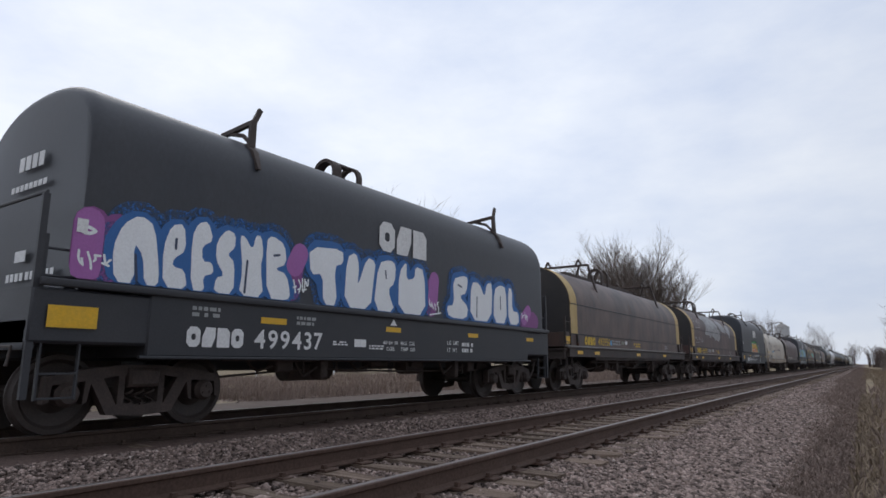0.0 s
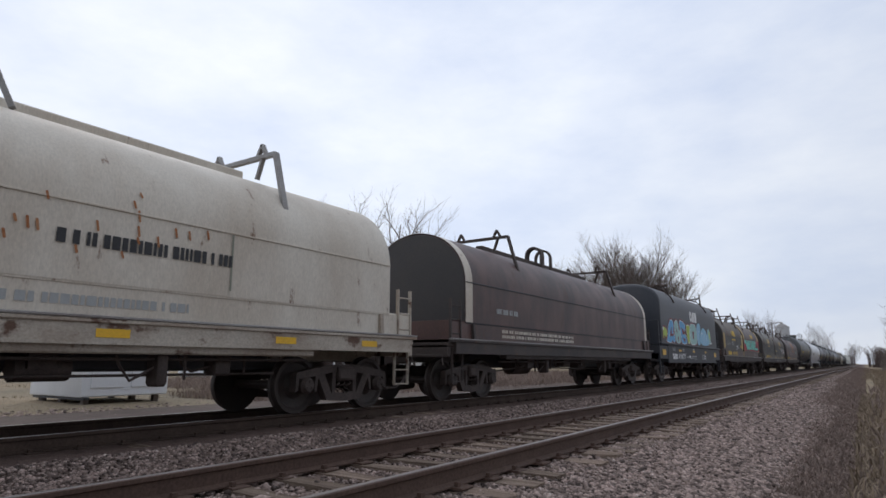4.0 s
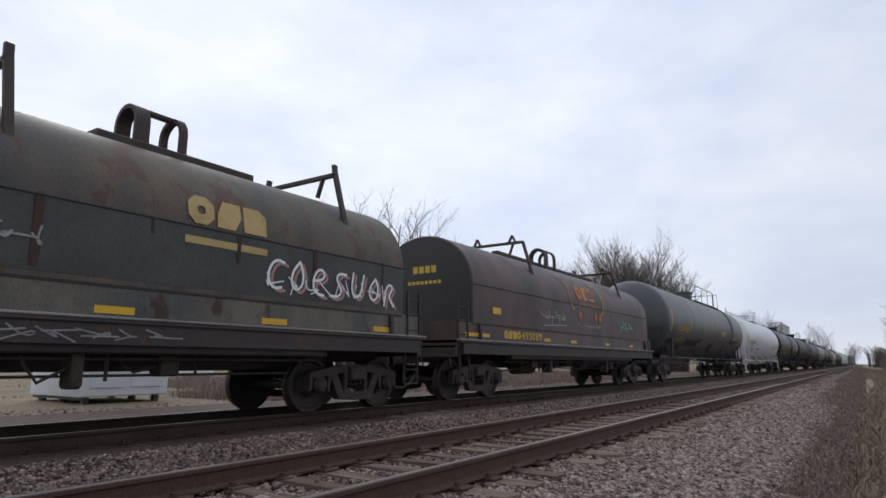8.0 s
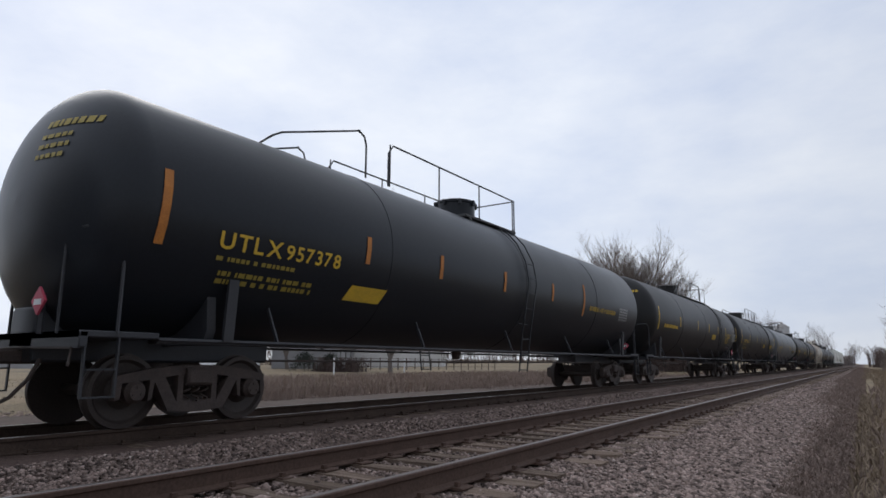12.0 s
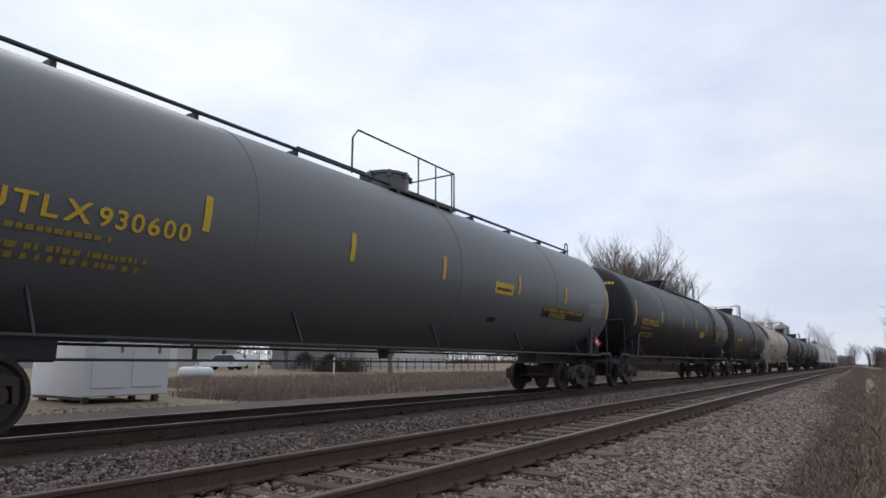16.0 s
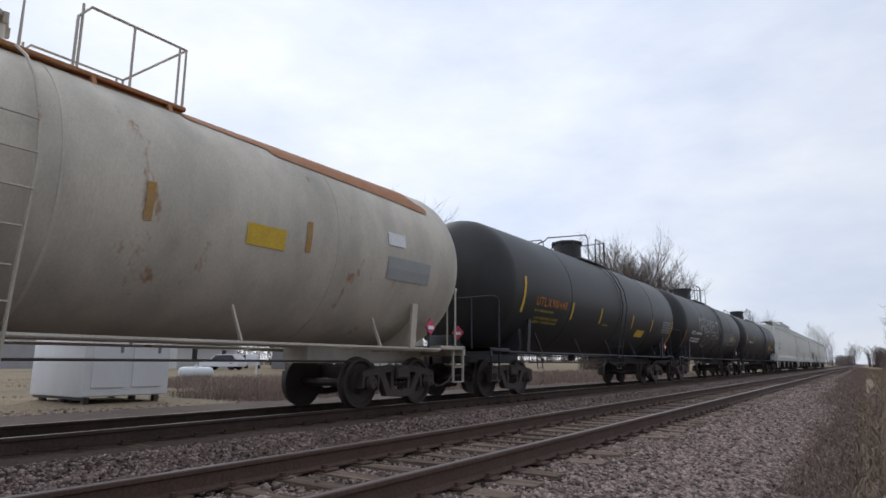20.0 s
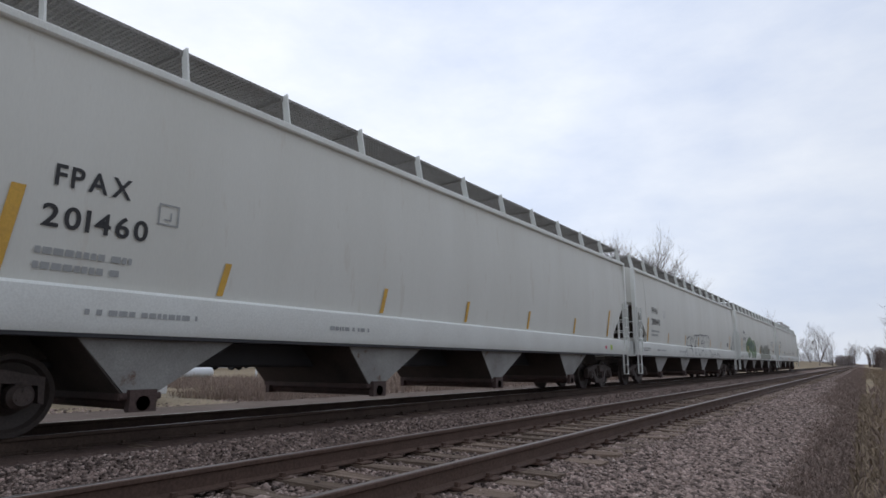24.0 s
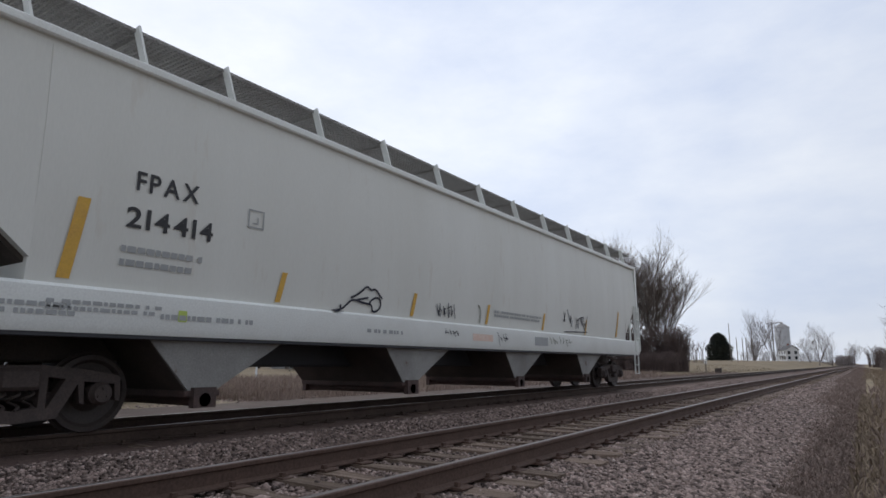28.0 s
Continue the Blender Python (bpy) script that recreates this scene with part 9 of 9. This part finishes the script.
def background():
    equipment_box()
    propane_tank()
    suv(-55.5, 41.2, 112, "white parked sport utility vehicle on the yard")
    suv(-60.5, 49.0, 50, "white parked car beside the yard")
    suv(-66.0, 43.5, 75, "white parked van-like car in the yard")
    shed("storage_shed", -68.6, 45.0, 30, 7, 16, 2.9, M_SIDING, "long low white storage shed")
    shed("workshop", -62.5, 62.0, 35, 8, 20, 2.7, M_GREYWALL, "low grey metal workshop", openings=4)
    shed("garage", -64.0, 76.0, 40, 7, 13, 2.6, M_SIDING, "low white garage with dark roof", openings=3)
    shed("barn", -84.0, 40.0, 25, 10, 20, 3.0, M_GREYWALL, "grey metal barn in the distance", openings=3)
    shed("bungalow", -70.0, 96.0, 30, 9, 16, 2.7, M_SIDING, "low white bungalow with dark roof", openings=4, category="house")
    for k, (x, y) in enumerate(((-36.9, 30.3), (-38.5, 40.0), (-40.0, 52.0))):
        pst = Shape()
        z = ground_height(x, y)
        pst.slab(x - 0.05, x + 0.05, y - 0.05, y + 0.05, z - 0.2, z + 1.5, 0.01)
        solid("marker_post", pst, M_BOXWHITE, "white wooden marker post in the grass", "post", "marker posts")
    fence(-52, 50, -46, 82, "grey timber yard fence of posts and rails", 22)
    # trees
    big = bare_tree_meshes(11, 21.5, M_TWIG, counts=(8, 9, 8, 8), twig_r=0.011)
    big2 = bare_tree_meshes(23, 21.0, M_TWIG, counts=(8, 9, 8, 8), twig_r=0.011, spread=0.68)
    thin = bare_tree_meshes(17, 20.0, M_TWIG, counts=(6, 7, 6, 4), twig_r=0.010, spread=0.62)
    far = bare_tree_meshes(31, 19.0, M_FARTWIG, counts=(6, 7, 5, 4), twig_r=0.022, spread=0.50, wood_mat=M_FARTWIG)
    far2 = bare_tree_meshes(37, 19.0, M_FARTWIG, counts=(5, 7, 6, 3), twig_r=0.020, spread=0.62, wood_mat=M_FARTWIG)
    lab = "leafless spreading tree with fine grey-brown twigs"
    grp = "bare trees by the tracks"
    for x, y, m, a, s in ((-37.5, 101, big2, 140, 0.96), (-33.0, 104, big, 250, 1.02), (-29.0, 100, big2, 40, 1.0), (-27.2, 104, big, 170, 0.86),
                          (-39.7, 49.3, thin, 75, 0.98), (-55.5, 50.0, big2, 200, 0.86), (-61.5, 55.0, big, 10, 0.85)):
        tree(m, x, y, lab, a, s, grp)
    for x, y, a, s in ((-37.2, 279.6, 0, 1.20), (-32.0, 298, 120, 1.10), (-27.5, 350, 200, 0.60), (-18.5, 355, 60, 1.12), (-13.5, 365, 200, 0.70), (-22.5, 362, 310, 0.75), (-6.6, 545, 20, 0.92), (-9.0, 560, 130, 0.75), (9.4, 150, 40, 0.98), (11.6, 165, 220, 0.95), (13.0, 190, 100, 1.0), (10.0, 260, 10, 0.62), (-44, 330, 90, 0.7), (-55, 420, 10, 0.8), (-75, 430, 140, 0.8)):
        tree(far if (a // 10) % 2 else far2, x, y, "distant leafless tree, its grey paled by painted haze", a, s, "distant bare trees")
    evergreen(-43.0, 241.0, 9.9, 5.0, 3, "broad dark evergreen tree beside the poles")
    thicket("brush", "dense brown thicket of bare brush", [(-36, 97, 2.2), (-33, 96, 2.2), (-30, 96.5, 2.0), (-27.5, 96, 2.0), (-25, 97, 1.6), (-22.6, 95, 1.3), (-24.0, 99, 1.5)], 5, M_BRUSH, 6.6, 0.024, 300)
    thicket("bushes", "dark low bushes at the foot of the trees", [(-27.5, 92, 1.6), (-25, 91.5, 1.4), (-22.8, 91, 1.2)], 6, M_BRUSH, 2.8, 0.03, 260)
    thicket("roadside_brush", "brown bare brush along the right of way", [(3.4, 120, 1.5), (4.2, 140, 2), (5.5, 90, 2), (6.5, 70, 2), (6.0, 160, 2)], 8, M_TWIG, 4.0, 0.03, 60)
    thicket("tall_brush", "dark tall leafless brush beside the line", [(6.6, 128, 1.6), (7.0, 140, 1.8), (5.9, 112, 1.5), (5.3, 97, 1.2), (4.6, 86, 1.0)], 18, M_BRUSH, 7.5, 0.035, 170)
    thicket("verge_trees", "dark leafless scrub at the far end of the line", [(3.5 + 2.2 * k, 300 + 12 * k, 2.4) for k in range(9)] + [(-17 + 2 * k, 600 + 3 * k, 2.5) for k in range(5)], 19, M_BRUSH, 8.5, 0.10, 70)
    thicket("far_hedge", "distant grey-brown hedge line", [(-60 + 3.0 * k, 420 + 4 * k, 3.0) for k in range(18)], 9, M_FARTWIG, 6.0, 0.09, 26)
    thicket("yard_hedge", "dark bushes at the edge of the yard", [(-46.0, 47, 1.2), (-44.5, 49, 1.2)], 10, M_BRUSH, 1.5, 0.04, 160)
    thicket("horizon_hedge", "low grey-brown tree line on the horizon", [(-150 + 4 * k, 75 + 4.2 * k, 4.0) for k in range(28)], 12, M_BRUSH, 6.5, 0.06, 75)
    for x, y, wd in ((-49.0, 46.5, 1.6), (-46.4, 47.6, 1.3)):
        shrub(x, y, wd, 1.9)
    road = Shape()
    pts = [(-15.4, -6), (-12.9, -6), (-13.4, 90), (-15.0, 90)]
    road.add([(x, y, ground_height(x, y) + 0.075) for x, y in pts], [(0, 1, 2, 3)])
    solid("gravel_drive", road, surface("drive_gravel", (0.135, 0.105, 0.090), 0.95, gloss=0.1, second=(0.095, 0.074, 0.064), amount=0.7, scale=1.5, bump=0.3, grain=0.25), "grey-brown gravel drive along the far track", "drive", kind="structure", smooth=0)
    for x, y, h in ((-35.4, 217, 12.2), (-34.2, 222, 7.9), (-33.3, 228, 8.0), (-32.9, 233, 8.1)):
        pole(x, y, h, "plain grey wooden utility pole", arm=False)
    silo(-37.6, 402)
    farmhouse(-30.6, 348)
    # track-side sign and case
    s = thing("trackside_sign", "small pale trackside marker on a short post", "sign", at=pose(-15.6, 78.4, ground_height(-15.5, 78)))
    p = Shape()
    p.tube([(0, 0, -0.2), (0, 0, 1.5)], 0.06, 6)
    part("post", p, M_POLE, s)
    b = Shape()
    b.slab(-0.14, 0.14, -0.03, 0.03, 1.2, 1.6, 0.01)
    part("board", b, M_SIDING, s)
    c = thing("relay_case", "small black metal case beside the track", "case", at=pose(-15.2, 83.6, ground_height(-15, 82)))
    b = Shape()
    b.slab(-0.36, 0.36, -0.25, 0.25, 0.0, 0.62, 0.03)
    part("body", b, M_IRON, c)
    l = Shape()
    l.slab(-0.40, 0.40, -0.29, 0.29, 0.62, 0.68, 0.02)
    part("lid", l, M_IRON, c)


background()


# ---- tracks, loose stone and dry grass ----
build_track(NEAR, "empty near railway track on weathered timber ties", -14.0, 180, M_RAILS)
build_track(FAR, "far railway track that carries the freight train", -14.0, 90, M_DARKRAIL)
stones("ballast_stones", "loose grey-brown crushed stone ballast beside and between the tracks",
       [(-2.35, -0.75, 3.5, 26, 42000, 0.026), (-2.35, -1.2, 20, 70, 9000, 0.042), (-2.95, -2.35, 3, 40, 9000, 0.024), (-4.4, -2.98, 3, 40, 16000, 0.022), (-2.9, -2.3, 4, 30, 6000, 0.026), (-1.9, -0.95, 4.5, 20, 16000, 0.028), (-5.3, -4.5, 2, 45, 12000, 0.024),
        (-7.2, -5.2, 1.5, 45, 52000, 0.024), (-12.9, -10.3, 1, 45, 9000, 0.05), (-5.3, -0.7, -12, 4, 6000, 0.04), (-12.5, -5.3, -12, 2, 5000, 0.045), (-17.2, -12.9, 3, 40, 9000, 0.05)], 3)
blades("dry_grass", "dry tan grass along the right of way", [(-0.25, 1.2, 4, 30, 9000, 0.22), (0.35, 4.5, 5, 60, 22000, 0.34), (1.0, 9.0, 20, 140, 16000, 0.5), (0.9, 6.0, -10, 5, 5000, 0.3), (-0.3, 2.5, 60, 200, 5000, 0.4)], 8, M_GRASS)
blades("grey_weeds", "thin grey-brown weeds at the ballast's edge", [(-0.60, 0.05, 4, 9, 11000, 0.085), (-0.85, 0.05, 7, 14, 11000, 0.10), (-1.05, -0.05, 12, 24, 9000, 0.10), (-1.4, -0.1, 22, 50, 8000, 0.15), (-1.7, -0.1, 45, 120, 7000, 0.26), (-1.9, 0.6, 110, 240, 4000, 0.35), (-1.1, -0.5, 5, 30, 900, 0.12), (-1.7, -0.9, 20, 70, 900, 0.16), (0.0, 1.6, 5, 40, 1500, 0.4)], 9, M_WEED)
blades("field_grass", "short pale dry grass beyond the far track", [(-24, -17.0, 6, 70, 9000, 0.13), (-42, -22, 12, 90, 9000, 0.16), (-30, -15, 40, 160, 6000, 0.3)], 10, M_FIELD)
blades("brown_field_weeds", "tall brown dead weeds standing beyond the far track", [(-20.5, -15.0, 13, 60, 12000, 0.50), (-30, -19, 16, 75, 14000, 0.60), (-17, -13.6, 24, 90, 3500, 0.40), (-36, -27, 20, 60, 6000, 0.5)], 11, M_WEED)


# ---- movement: the train runs past at an even speed, its wheels roll ----
def motions():
    for car, u in TRAIN:
        walk(car, [(t, pose(FAR, u - SPEED * t, 0)) for t in (0.0, 7.0, 14.0, 21.0, 28.0)])
    for ws, m, u in WHEELS:
        t0, t1 = (u - 24.0) / SPEED, (u + 4.0) / SPEED
        ticks = [k / 30 for k in range(0, 841) if t0 <= k / 30 <= t1]
        if len(ticks) < 2:
            continue
        turn = lambda t: math.degrees(SPEED * t / 0.457)
        rows = [(t, pose(0, m, 0.457, turn(t))) for t in ticks]
        if ticks[0] > 0:
            rows.insert(0, (0.0, rows[0][1]))
        if ticks[-1] < 28:
            rows.append((28.0, rows[-1][1]))
        walk(ws, rows)


motions()
